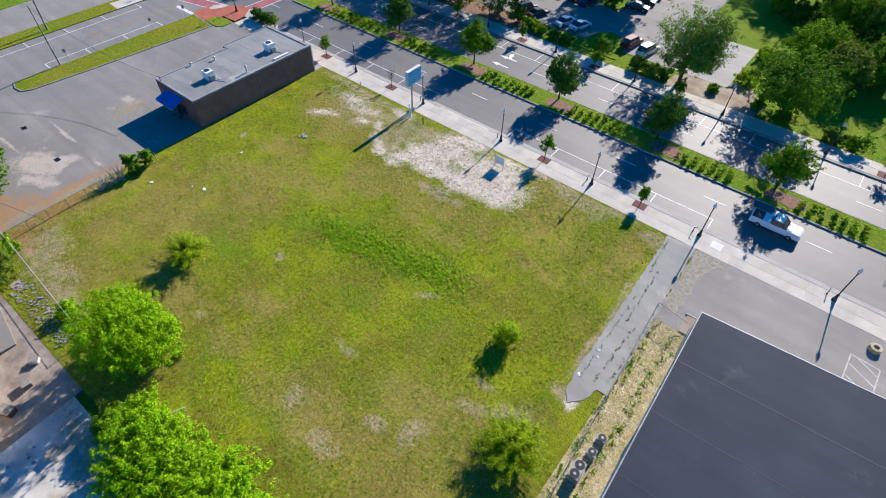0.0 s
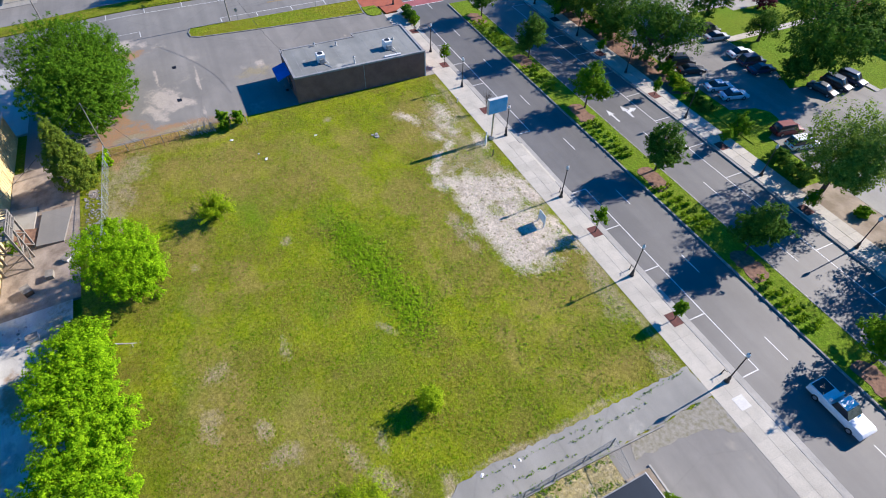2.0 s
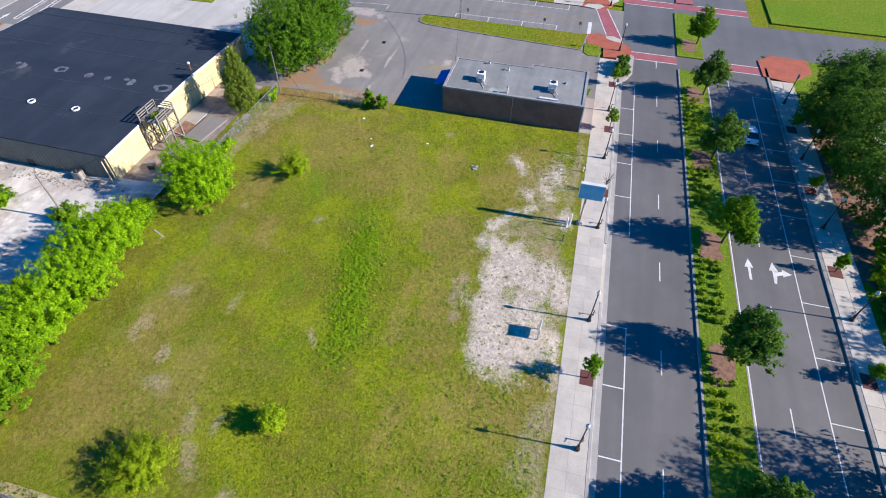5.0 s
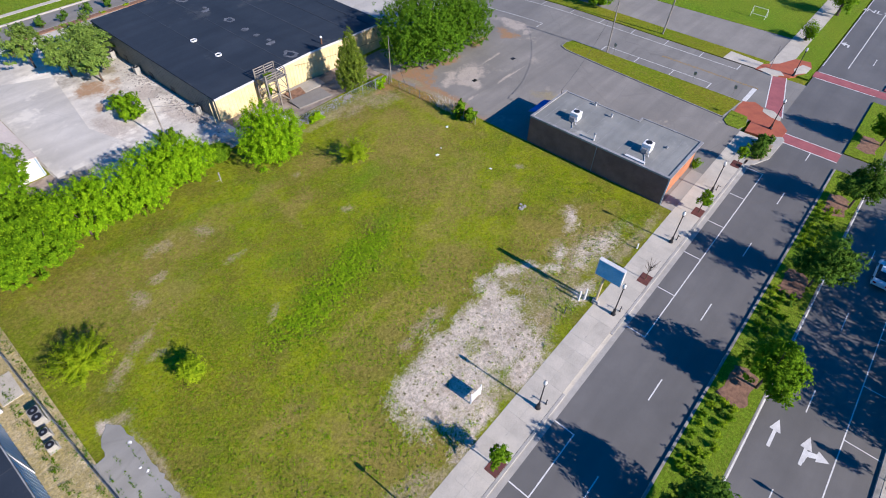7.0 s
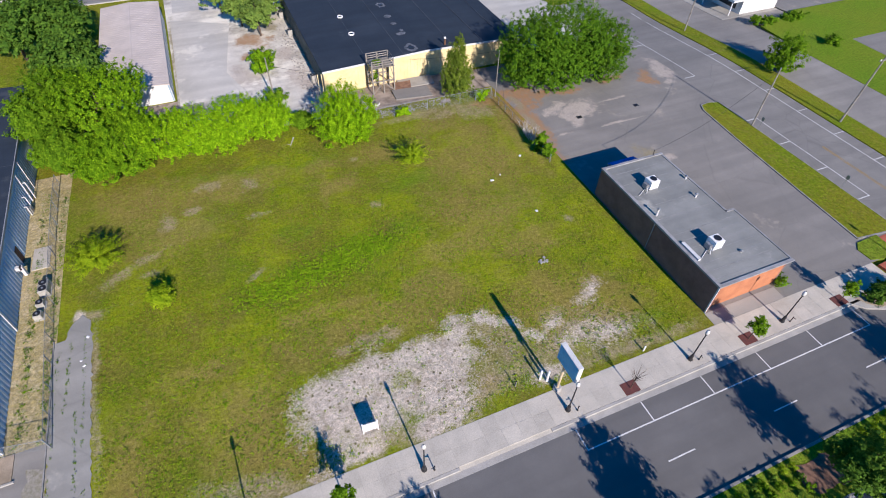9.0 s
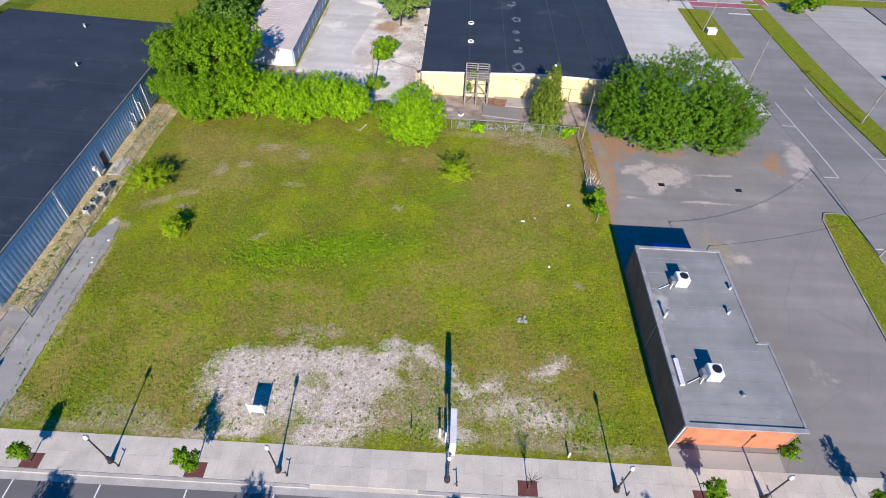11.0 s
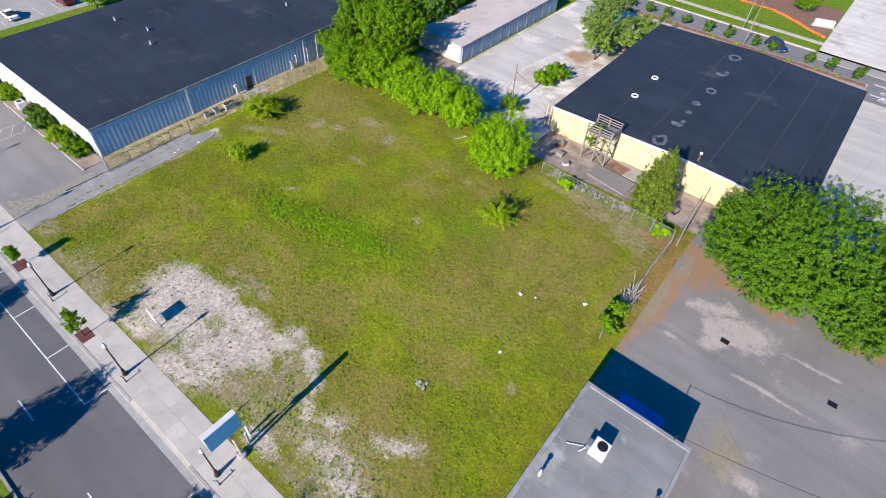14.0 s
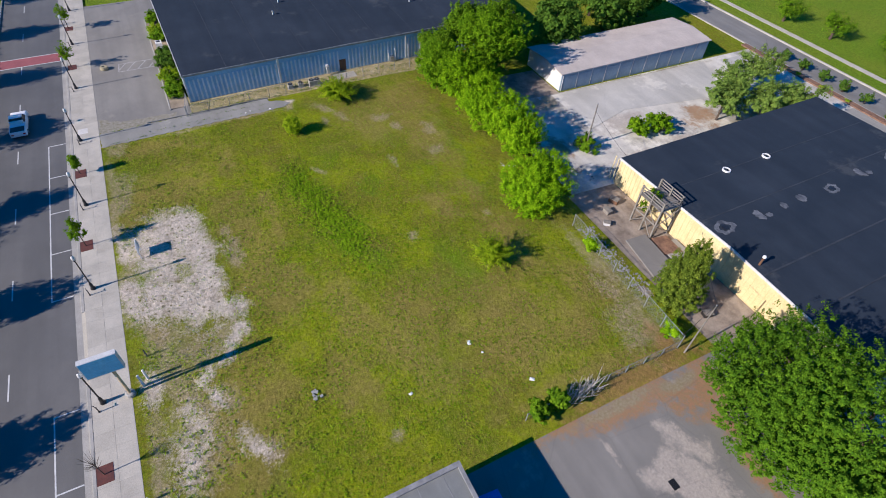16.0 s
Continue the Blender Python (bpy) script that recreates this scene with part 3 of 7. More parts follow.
# the concrete yard
yard = Sheet("yard", -39.7, -16.7, -64.9, -3.0, 0.45, 0.0, 0.15, M["yardslab"])
yard.mask("litter", [(-31.8, -35.0, 4.0, 3.2, 0), (-30.0, -8.0, 2.5, 1.2, 0), (-35.5, -46, 2.6, 3.0, 0), (-29, -29, 1.2, 1.6, 0)])
yard.mask("sand", [(-36.5, -16, 2.0, 7, 0), (-35.5, -27, 1.8, 3.5, 0), (-27, -22, 3.6, 5, 0), (-22, -33, 2, 9, 0)])
yard.mask("weed", [(-30, -4.6, 12, 2.0, 0), (-18.5, -12, 2.2, 5.5, 0), (-17.2, -35, 0.5, 17, 0), (-36, -40, 1.0, 3.0, 0), (-39.4, -30, 0.5, 10, 0)])
structure("pavement_yard", yard.mesh, None, "bleached cracked concrete yard between metal sheds")

M["slabgrey"] = asphalt("weathered_grey_slab", (0.47, 0.455, 0.44), (0.60, 0.58, 0.555), 0.1, (0.74, 0.71, 0.66), 0.9)
for outline in ([(-17.4, -50.4), (-28.2, -44.6), (-26.6, -34.0), (-25.2, -24.4), (-27.6, -15.6), (-17.0, -15.6)], [(-18.4, -64.5), (-25.6, -64.3), (-24.0, -53.6), (-18.0, -53.9)]):
    slab = Geo()
    slab.add([(x, y, ground_z(y) + 0.035) for x, y in outline], [tuple(range(len(outline)))])
    structure("pavement_slab", slab, M["slabgrey"], "grey weathered concrete slab in the yard")

# the empty lot
lot = Sheet("lot", -65.5, -2.6, -2.2, 50.65, 0.4, 0.0, 1.0, M["turf"])
layers = {
    "gravel": [(-32.6, 45.6, 2.6, 2.0, 0), (-33.0, 41.6, 2.4, 1.4, 0), (-27.6, 45.4, 4.4, 4.2, 0), (-29.5, 42.2, 3.4, 2.0, 0), (-35.0, 42.4, 2.8, 1.9, 0), (-38.2, 44.8, 3.4, 4.4, 0), (-35.4, 45.4, 2.0, 2.4, 0), (-35.5, 48.9, 3.6, 1.3, 0), (-40.6, 41.4, 2.0, 2.2, 0), (-44.6, 41.6, 2.2, 1.0, -42, 1.5), (-46.8, 44.0, 1.6, 0.9, -30, 1.5), (-49.8, 43.7, 1.2, 0.8, 0, 1.9), (-51.2, 46.4, 2.2, 1.2, 20, 2.4), (-54.4, 47.4, 2.4, 1.2, 0, 2.4), (-55.2, 41.6, 1.8, 0.8, 30, 2.6), (-26.5, 49.6, 2.6, 0.8, 0), (-4.4, 24.2, 0.7, 0.9, 0), (-46.6, 49.2, 1.6, 0.9, 0, 1.8)],
    "bare": [(-38.7, 9.5, 0.8, 0.6, 0), (-24.0, 10.1, 1.0, 1.5, 0), (-52, 47.5, 7, 2.4, 0), (-52, 2.0, 8, 1.0, 0), (-60.6, 4.0, 3.0, 2.4, 0), (-50, 46.4, 8.0, 3.4, 0), (-44, 43.5, 3.0, 2.4, 0), (-30, 49.4, 8, 1.2, 0), (-48.5, 47.4, 5.5, 2.8, 0), (-54.5, 46.5, 4.2, 2.6, 0), (-43.5, 47.0, 3.5, 2.6, 0), (-8.5, 19.8, 2.8, 0.9, 25), (-12.0, 18.1, 2.3, 0.7, 17), (-13.2, 13.2, 1.1, 1.3, 10), (-16.6, 12.2, 1.4, 0.8, 0),
             (-56, 3.4, 4.0, 1.2, 0), (-61.3, 5.0, 1.6, 3.0, 0), (-20, 8.5, 2.0, 0.9, 0), (-38.6, 19.4, 0.7, 0.7, 0), (-6.2, 35, 0.6, 9, 0), (-5.4, 24.6, 1.8, 1.0, 0),
             (-56, 40.5, 1.4, 1.0, 0), (-59.5, 31, 0.7, 0.7, 0), (-50.0, 43.0, 2.0, 1.1, 0), (-30, 38.9, 3.0, 0.7, 0), (-17, 48.6, 4.5, 1.2, 0), (-6.5, 48.6, 2.0, 1.6, 0), (-17, 49.7, 11, 0.7, 0), (-56, 49.7, 9, 0.8, 0), (-41, 48.8, 3.5, 1.2, 0), (-22, 26, 1.5, 0.6, 30), (-24, 16, 1.6, 0.5, 0), (-12, 21, 1.2, 0.6, 0)],
    "clover": [(-30.0, 27.3, 7.0, 1.5, -16), (-36.5, 25.6, 4.6, 2.2, 10), (-24.0, 29.0, 3.6, 1.4, -15), (-27, 20, 4, 1.6, 0), (-17, 15, 4, 2.0, 0), (-44, 17, 4, 1.5, 0), (-58, 46.8, 3.2, 1.2, 0), (-22, 7, 7, 1.6, 0), (-33, 8, 5, 1.6, 0), (-52, 25, 3, 1.2, 0)],
    "straw": [(-33.0, 14.0, 0.8, 4.0, -12), (-54, 5.0, 6, 2.4, 0), (-33.5, 37.4, 12, 2.2, 0), (-38, 34.6, 2.4, 1.8, 0), (-53, 42, 8, 4.4, 0), (-41.2, 48.2, 1.6, 1.6, 0), (-33.5, 9.0, 3.0, 2.0, 0), (-19, 43, 5, 4, 0), (-21, 10, 8, 3.2, 0), (-14, 15, 6, 3.5, 0), (-54, 15, 8, 7, 0), (-51, 25, 8, 5, 0), (-12, 9, 7, 4, 0), (-44, 9, 6, 3.4, 0), (-15, 37, 3.6, 2.2, 0), (-45, 30, 5.5, 2.6, 0), (-52, 33, 4.5, 2.4, 0), (-57, 10, 4.5, 3.4, 0), (-40, 35, 5.5, 2.4, 0), (-8, 10, 4, 6, 0), (-62.5, 12, 1.4, 8, 0), (-34, 14, 4, 1.6, 0), (-9, 43, 3.6, 4, 0), (-20, 46, 6, 2.4, 0), (-28, 34, 4, 1.4, 0)],
    "needles": [(-64.7, 8.0, 1.6, 10, 0), (-63.2, 2.6, 2.4, 1.8, 0)],
}
for key, spots in layers.items():
    lot.mask(key, spots)
structure("ground_lot", lot.mesh, None, "empty grassy lot with gravel and bare patches")

# asphalt strip left over along the fence, with a broken edge
def ragged(outline, jitter, seed):
    """An outline with its sides broken up unevenly."""
    r = random.Random(seed)
    pts = []
    for (ax, ay), (bx, by) in zip(outline, outline[1:] + outline[:1]):
        n = max(2, int(math.hypot(bx - ax, by - ay) / 0.5))
        pts += [(ax + (bx - ax) * k / n + r.uniform(-jitter, jitter), ay + (by - ay) * k / n + r.uniform(-jitter, jitter)) for k in range(n)]
    return pts


geo = Geo()
geo.prism(ragged([(-5.84, 27.5), (-2.35, 27.5), (-2.5, 35), (-2.75, 43.4), (-2.95, 50.6), (-6.25, 50.6), (-6.1, 44.8), (-5.9, 36)], 0.14, 3), -0.25, 0.045)
geo.prism(ragged([(-5.8, 27.9), (-3.2, 27.9), (-3.6, 26.4), (-4.2, 25.2), (-4.9, 24.7), (-5.6, 25.7)], 0.12, 4), -0.25, 0.041)
structure("pavement_strip", geo, M["strip"], "leftover strip of old grey asphalt beside the fence")
geo = Geo().prism(ragged([(-2.7, 40.8), (-1.2, 40.4), (-1.0, 42.5), (-0.9, 45.5), (-0.5, 48.2), (0.9, 50.6), (-2.85, 50.6)], 0.2, 9), -0.2, 0.012)
structure("verge_corner", geo, M["gravelly"], "crumbling gravelly corner between strip and forecourt")

# grass island and kerbs in front of the side street
ISLAND = [(-97.3, 16.4), (-95.6, 15.9), (-94.0, 16.1), (-93.3, 17.4), (-92.4, 26.2), (-91.6, 37.0), (-90.9, 47.2), (-97.3, 47.9)]
structure("verge_island", Geo().prism(ragged(ISLAND, 0.12, 15), -0.3, 0.10), M["rough"], "long grass island between car park and street")
geo = Geo()
for (ax, ay), (bx, by) in list(zip(ISLAND, ISLAND[1:] + ISLAND[:1])):
    d = Vector((by - ay, ax - bx)).normalized() * 0.09
    geo.prism([(ax - d.x, ay - d.y), (bx - d.x, by - d.y), (bx + d.x, by + d.y), (ax + d.x, ay + d.y)], -0.3, 0.115)
structure("kerb_island", geo, M["oldkerb"], "stained concrete kerb round the grass island")

# kerbs of the avenue
APRON0, APRON1 = -43.6, -34.6
geo = Geo()
for a, b in ((-88.5, APRON0), (APRON1, 130)):
    geo.chamfer(a, 53.88, -0.3, b, 54.2, 0.02, 0.03)
structure("kerb_near", geo, M["kerb"], "pale concrete kerb along the sidewalk")
geo = Geo()
geo.add([(APRON0, 53.3, 0.016), (APRON1, 53.3, 0.016), (APRON1, 54.22, -0.11), (APRON0, 54.22, -0.11)], [(0, 1, 2, 3)])
structure("kerb_apron", geo, M["concrete"], "lowered concrete driveway apron")
structure("gutter_near", Geo().box(-88.5, 54.2, -0.3, 130, 54.78, -0.122), M["kerb"], "pale concrete gutter at the kerb")
structure("kerb_median", Geo().chamfer(-88.6, 63.85, -0.3, 300, 64.12, 0.03, 0.03).chamfer(-88.6, 68.3, -0.3, 300, 68.5, 0.03, 0.03), M["oldkerb"], "stained concrete kerbs of the median")
structure("kerb_far", Geo().chamfer(-93, 78.3, -0.3, 300, 78.75, 0.03, 0.03), M["oldkerb"], "dark stained kerb of the far sidewalk")
structure("median", Geo().box(-88.6, 64.12, -0.3, 300, 68.3, 0.02), M["lawn"], "planted grass median of the avenue")
structure("median_middle", Geo().chamfer(-111.5, 63.9, -0.3, -93.4, 68.4, 0.04, 0.04), M["lawn"], "grass median opposite the side street")
structure("median_far", Geo().chamfer(-300, 64.6, -0.3, -119, 67.6, 0.05, 0.05), M["lawn"], "grass median beyond the crossing")
structure("median_tip", Geo().chamfer(-118.9, 64.4, -0.3, -116.6, 67.8, 0.04, 0.04), M["redpave"], "red paved tip of the far median")
structure("edge_line_median", Geo().box(-88, 68.52, -0.2, 300, 68.66, -0.124), M["line"], "white edge line along the median")
# mulch beds round the median trees
geo = Geo()
for x in (-99.4, -82, -64.7, -47.9, -31.2, -14.8, 1.2, 17.5, 34):
    geo.prism(ragged([(x - 0.6, 65.0), (x + 3.6, 64.9), (x + 4.0, 66.2), (x + 3.4, 67.4), (x - 0.4, 67.3), (x - 1.0, 66.2)], 0.2, int(x + 200)), 0.0, 0.05)
structure("median_beds", geo, M["mulch"], "brown mulch beds under the median trees")

# markings
def marks(name, label, material, rects, z=-0.124):
    geo = Geo()
    for x0, y0, x1, y1 in rects:
        geo.box(x0, y0, z - 0.05, x1, y1, z)
    return structure(name, geo, M[material], label)


rects = [(-31.9, 56.74, -3.1, 56.86), (-81.0, 56.74, -45.6, 56.86)]
rects += [(x - 0.06, 54.8, x + 0.06, 56.74) for x in (-31.84, -24.7, -17.6, -10.4, -3.16, -45.66, -52.8, -59.9, -67.0, -74.0, -80.94)]
marks("markings_parking", "white parking bay lines along the kerb", "line", rects)
marks("markings_lane", "broken white lane line of the near carriageway", "line", [(-16.4 + 12.2 * k - 1.45, 60.25, -16.4 + 12.2 * k + 1.45, 60.37) for k in range(-6, 7)])
marks("markings_lane_far", "broken white lane line of the far carriageway", "line", [(-13.05 + 12.13 * k - 1.5, 71.85, -13.05 + 12.13 * k + 1.5, 71.96) for k in range(-6, 6)])
rects = [(-83, 75.2, 60, 75.31)] + [(-82.9 + 7.1 * k - 0.05, 75.31, -82.9 + 7.1 * k + 0.05, 78.2) for k in range(20)]
marks("markings_parking_far", "white parking bay lines on the far side", "line", rects)
# side street
rects = [(-99.9, 22, -99.78, 42.0), (-99.9, -14, -99.78, 8)] + [(-99.78, y - 0.07, -97.7, y + 0.07) for y in (22.1, 28.7, 35.3, 41.9, 8, -6)]
rects += [(-107.6, -20, -107.48, 43.5)] + [(-109.7, y - 0.07, -107.6, y + 0.05) for y in (43.4, 36.6, 29.8, 23, 16.2, 9.4, 2.6)]
geo = Geo()
for x0, y0, x1, y1 in rects:
    n = max(1, math.ceil((y1 - y0) / 2))
    for i in range(n):
        a, b = y0 + (y1 - y0) * i / n, y0 + (y1 - y0) * (i + 1) / n
        za, zb = ground_z(a) - 0.122, ground_z(b) - 0.122
        geo.add([(x0, a, za), (x1, a, za), (x1, b, zb), (x0, b, zb)], [(0, 1, 2, 3)])
structure("markings_side_street", geo, M["line"], "worn white parking bay lines of the side street")
marks("markings_centre", "worn double yellow centre line", "yellowline", [(-103.5, 31.5, -103.38, 48.5), (-103.2, 31.5, -103.08, 48.5)])
marks("markings_stop", "white stop line at the crossing", "line", [(-103.2, 47.7, -98.0, 48.4)])
# crossings of red paving with white borders
structure("crosswalk_near", Geo().box(-93.0, 54.5, -0.3, -90.6, 63.8, -0.120).box(-93.0, 68.6, -0.3, -90.6, 78.2, -0.120), M["redpave"], "red paved crosswalk over the avenue")
structure("crosswalk_far", Geo().box(-116.2, 54.0, -0.3, -113.8, 78.2, -0.120), M["redpave"], "red paved crosswalk beyond the crossing")
structure("crosswalk_side", Geo().prism([(-98.4, 51.3), (-97.0, 54.3), (-110.2, 50.9), (-109.3, 48.8)], -0.3, -0.120), M["redpave"], "red paved crosswalk over the side street")
rects = [(x, y0, x + 0.16, y1) for x in (-93.2, -90.6, -116.4, -113.8) for y0, y1 in ((54.5, 63.8), (68.6, 78.2))]
for ax, ay, bx, by in ((-98.4, 51.3, -109.3, 48.8), (-97.0, 54.3, -110.2, 50.9)):
    structure("crosswalk_border", Geo().prism([(ax, ay - 0.08), (ax, ay + 0.08), (bx, by + 0.08), (bx, by - 0.08)], -0.3, -0.116), M["line"], "white border of the side crosswalk")
marks("markings_crosswalk", "white borders of the red crosswalks", "line", rects, -0.116)
structure("corner_paving", Geo().prism([(-97.4, 47.8), (-98.6, 49.6), (-97.6, 51.4), (-96.2, 54.0), (-93.8, 56.0), (-91.6, 56.0), (-89.8, 53.5), (-89.5, 51.2), (-92.8, 51.0), (-93.2, 48.0)], -0.3, 0.03), M["orangepave"], "orange brick corner of the sidewalk")
structure("corner_lawn", Geo().prism([(-93.6, 47.6), (-93.4, 50.2), (-91.0, 50.8), (-89.3, 50.3), (-89.2, 48.6), (-90.2, 47.7)], -0.3, 0.10), M["lawn"], "grassy kerbed tip of the island")
structure("corner_paving_far", Geo().prism([(-109.6, 45.8), (-109.4, 48.8), (-110.8, 51.2), (-113.4, 52.8), (-116.4, 53.2), (-118.6, 52.4), (-118.0, 50.0), (-114.4, 48.4), (-112.2, 46.2)], -0.3, 0.03), M["orangepave"], "orange brick corner beyond the side street")
structure("corner_ramp_far", Geo().prism([(-109.7, 46.2), (-109.2, 48.6), (-110.4, 50.4), (-111.6, 49.4), (-111.2, 47.0)], -0.2, 0.045).prism([(-112.0, 51.6), (-114.0, 53.0), (-116.4, 53.1), (-116.6, 51.6), (-114.0, 50.9)], -0.2, 0.046), M["concrete"], "pale concrete kerb ramps of the far corner")
structure("pavement_far_driveway", Geo().prism([(-109.8, 40.0), (-109.8, 45.8), (-112.6, 46.2), (-113.2, 40.2)], -0.2, 0.02), M["concrete"], "pale concrete driveway apron across the side street")
structure("corner_paving_north", Geo().prism([(-97.6, 86), (-98, 80), (-95.5, 77.6), (-90, 77.8), (-89, 82), (-93, 86)], -0.3, 0.03), M["orangepave"], "orange brick corner beyond the avenue")
structure("corner_ramp", Geo().prism([(-97.5, 51.2), (-97.9, 52.6), (-96.8, 54.2), (-95.6, 54.4), (-95.8, 53.0), (-96.6, 51.4)], -0.2, 0.045), M["concrete"], "pale concrete kerb ramp at the corner")
structure("corner_bulb", Geo().prism([(-89.7, 53.5), (-80.9, 53.5), (-82.4, 55.2), (-85, 56.3), (-91.0, 56.5), (-91.6, 56.0)], -0.3, 0.02), M["kerb"], "concrete kerb extension with planting")
structure("corner_bed", Geo().prism([(-88.4, 53.7), (-82.4, 53.7), (-83.0, 54.7), (-84.2, 55.7), (-88.4, 55.7)], -0.1, 0.06), M["soil"], "soil bed in the kerb extension")
# red crossing further along the avenue
structure("crosswalk_south", Geo().box(21.6, 54.5, -0.3, 24.4, 63.8, -0.120), M["redpave"], "red paved crosswalk at the far end of the block")
marks("markings_crosswalk_south", "white borders of the crosswalk", "line", [(x, 54.5, x + 0.16, 63.8) for x in (21.4, 24.4)], -0.116)

# turn arrows on the far carriageway, pointing along -x
def arrow(outline, x, y):
    return Geo().prism([(x - a, y + b) for a, b in outline][::-1], -0.2, -0.120)


STRAIGHT = [(0, -0.14), (1.9, -0.14), (1.9, -0.5), (3.3, 0), (1.9, 0.5), (1.9, 0.14), (0, 0.14)]
structure("arrow_straight", arrow(STRAIGHT, -42.3, 70.3), M["line"], "white straight-ahead arrow on the road")
structure("arrow_turn", Geo().prism([(-42.4 - a, 72.95 + b) for a, b in STRAIGHT][::-1], -0.2, -0.120).prism([(-42.6 - a, 73.0 + b) for a, b in [(0.2, 0.14), (1.0, 0.25), (1.3, 0.9), (1.0, 0.9), (1.6, 1.9), (2.2, 0.9), (1.8, 0.85), (1.5, 0.0), (0.6, -0.1)]][::-1], -0.2, -0.118), M["line"], "white ahead-or-turn arrow on the road")
structure("arrow_left", Geo().prism([(-129.5 - a, 55.8 + b) for a, b in [(0, 0.14), (1.2, 0.14), (1.5, -0.6), (2.1, -0.6), (1.2, -1.5), (0.4, -0.6), (1.0, -0.5), (0.9, -0.14), (0, -0.14)]][::-1], -0.2, -0.120), M["line"], "white left-turn arrow on the road")


# ---- buildings ----
M["roof_grey"] = asphalt("weathered_roof_felt", (0.185, 0.195, 0.20), (0.30, 0.308, 0.31), 0.0, (0.43, 0.43, 0.42), 0.8, rough=0.7)
M["roof_dark"] = asphalt("dark_roof_membrane", (0.021, 0.031, 0.050), (0.035, 0.047, 0.070), 0.0, (0.066, 0.074, 0.090), 0.6, rough=0.8)
M["coping"] = surface("grey_metal_coping", (0.36, 0.36, 0.36), (0.24, 0.24, 0.24), 0.8, 6.0, 0.5)
# shop brick in two tones: shade put into the brown, sunlight into the orange
M["brick_shade_toned"] = surface("shade_toned_brown_brick", (0.26, 0.145, 0.115), (0.19, 0.105, 0.085), 0.6, 12.0, 0.9, relief=0.5)
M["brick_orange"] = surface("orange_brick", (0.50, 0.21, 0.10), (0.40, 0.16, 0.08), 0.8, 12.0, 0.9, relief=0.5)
M["white_trim"] = surface("white_painted_metal", (0.72, 0.72, 0.71), (0.60, 0.60, 0.59), 1.0, 9.0, 0.5, relief=0.1)
M["blue_wall"] = surface("pale_blue_metal_siding", (0.32, 0.55, 0.79), (0.26, 0.47, 0.70), 0.5, 6.0, 0.45, relief=0.1, spec=0.5)
M["blue_rib"] = surface("grey_blue_ribs", (0.64, 0.74, 0.82), (0.52, 0.63, 0.73), 0.5, 6.0, 0.45, relief=0.1)
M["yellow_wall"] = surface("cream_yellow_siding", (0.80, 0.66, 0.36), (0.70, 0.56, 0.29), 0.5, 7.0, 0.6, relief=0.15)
# the yellow siding greyed for the side walls: their shade is put into the colour
M["shade_toned_wall"] = surface("shade_toned_yellow_siding", (0.30, 0.29, 0.23), (0.24, 0.24, 0.20), 0.5, 7.0, 0.6, relief=0.15)
M["glass"] = paint("dark_glass", (0.03, 0.035, 0.04), 0.12, 0.0, 0.6)
M["steel"] = surface("galvanised_steel", (0.45, 0.46, 0.47), (0.33, 0.34, 0.35), 1.2, 9.0, 0.45, 0.6, relief=0.1)
M["black"] = paint("black_paint", (0.018, 0.018, 0.02), 0.4)
M["white"] = paint("white_paint", (0.78, 0.78, 0.77), 0.4)
M["awning"] = surface("blue_awning_cloth", (0.045, 0.20, 0.62), (0.035, 0.15, 0.50), 1.0, 9.0, 0.8, relief=0.1)
M["wood"] = surface("weathered_timber", (0.31, 0.285, 0.25), (0.19, 0.175, 0.15), 1.0, 10.0, 0.85, relief=0.5)
M["rust"] = surface("rusty_metal", (0.22, 0.11, 0.06), (0.13, 0.075, 0.05), 1.5, 9.0, 0.8)
M["roof_pale"] = surface("dusty_shed_roof", (0.60, 0.535, 0.48), (0.50, 0.44, 0.395), 0.3, 6.0, 0.75, relief=0.15)
M["shed_white"] = surface("white_block_wall", (0.80, 0.79, 0.75), (0.68, 0.66, 0.62), 0.6, 7.0, 0.8)
M["shed_blue"] = surface("blue_grey_doors", (0.33, 0.43, 0.52), (0.26, 0.36, 0.46), 0.6, 7.0, 0.5, relief=0.1)

# brick building: origin at its corner by the lot, front to the avenue at +y
brick = thing("brick_building", "low flat-roofed brown brick shop with grey felt roof", "building", -65.55, 28.15)
part("side_wall", Geo().box(-0.3, 0, -0.2, 0, 20.8, 4.05), M["brick_shade_toned"], brick)
part("rear_wall", Geo().box(-9.2, 0, -0.2, -0.3, 0.3, 4.05), M["brick_shade_toned"], brick)
part("parking_wall", Geo().box(-9.2, 0.3, -0.2, -8.9, 12.0, 4.05).box(-10.2, 12.0, -0.2, -9.9, 20.4, 4.05).box(-9.9, 12.0, -0.2, -8.9, 12.3, 4.05), M["brick_shade_toned"], brick)
part("front_wall", Geo().box(-9.9, 20.1, -0.2, -0.3, 20.4, 3.86), M["brick_orange"], brick, "brick front wall with sunlight put into its brighter orange")
part("front_beam", Geo().box(-10.2, 20.4, 3.6, -0.3, 20.55, 4.0), M["coping"], brick)
part("roof", Geo().prism([(-0.15, 0.15), (-0.15, 20.7), (-10.1, 20.5), (-10.1, 12.1), (-9.1, 12.1), (-9.1, 0.15)], 3.85, 4.09), M["roof_grey"], brick, "weathered grey felt roof with pale stains")
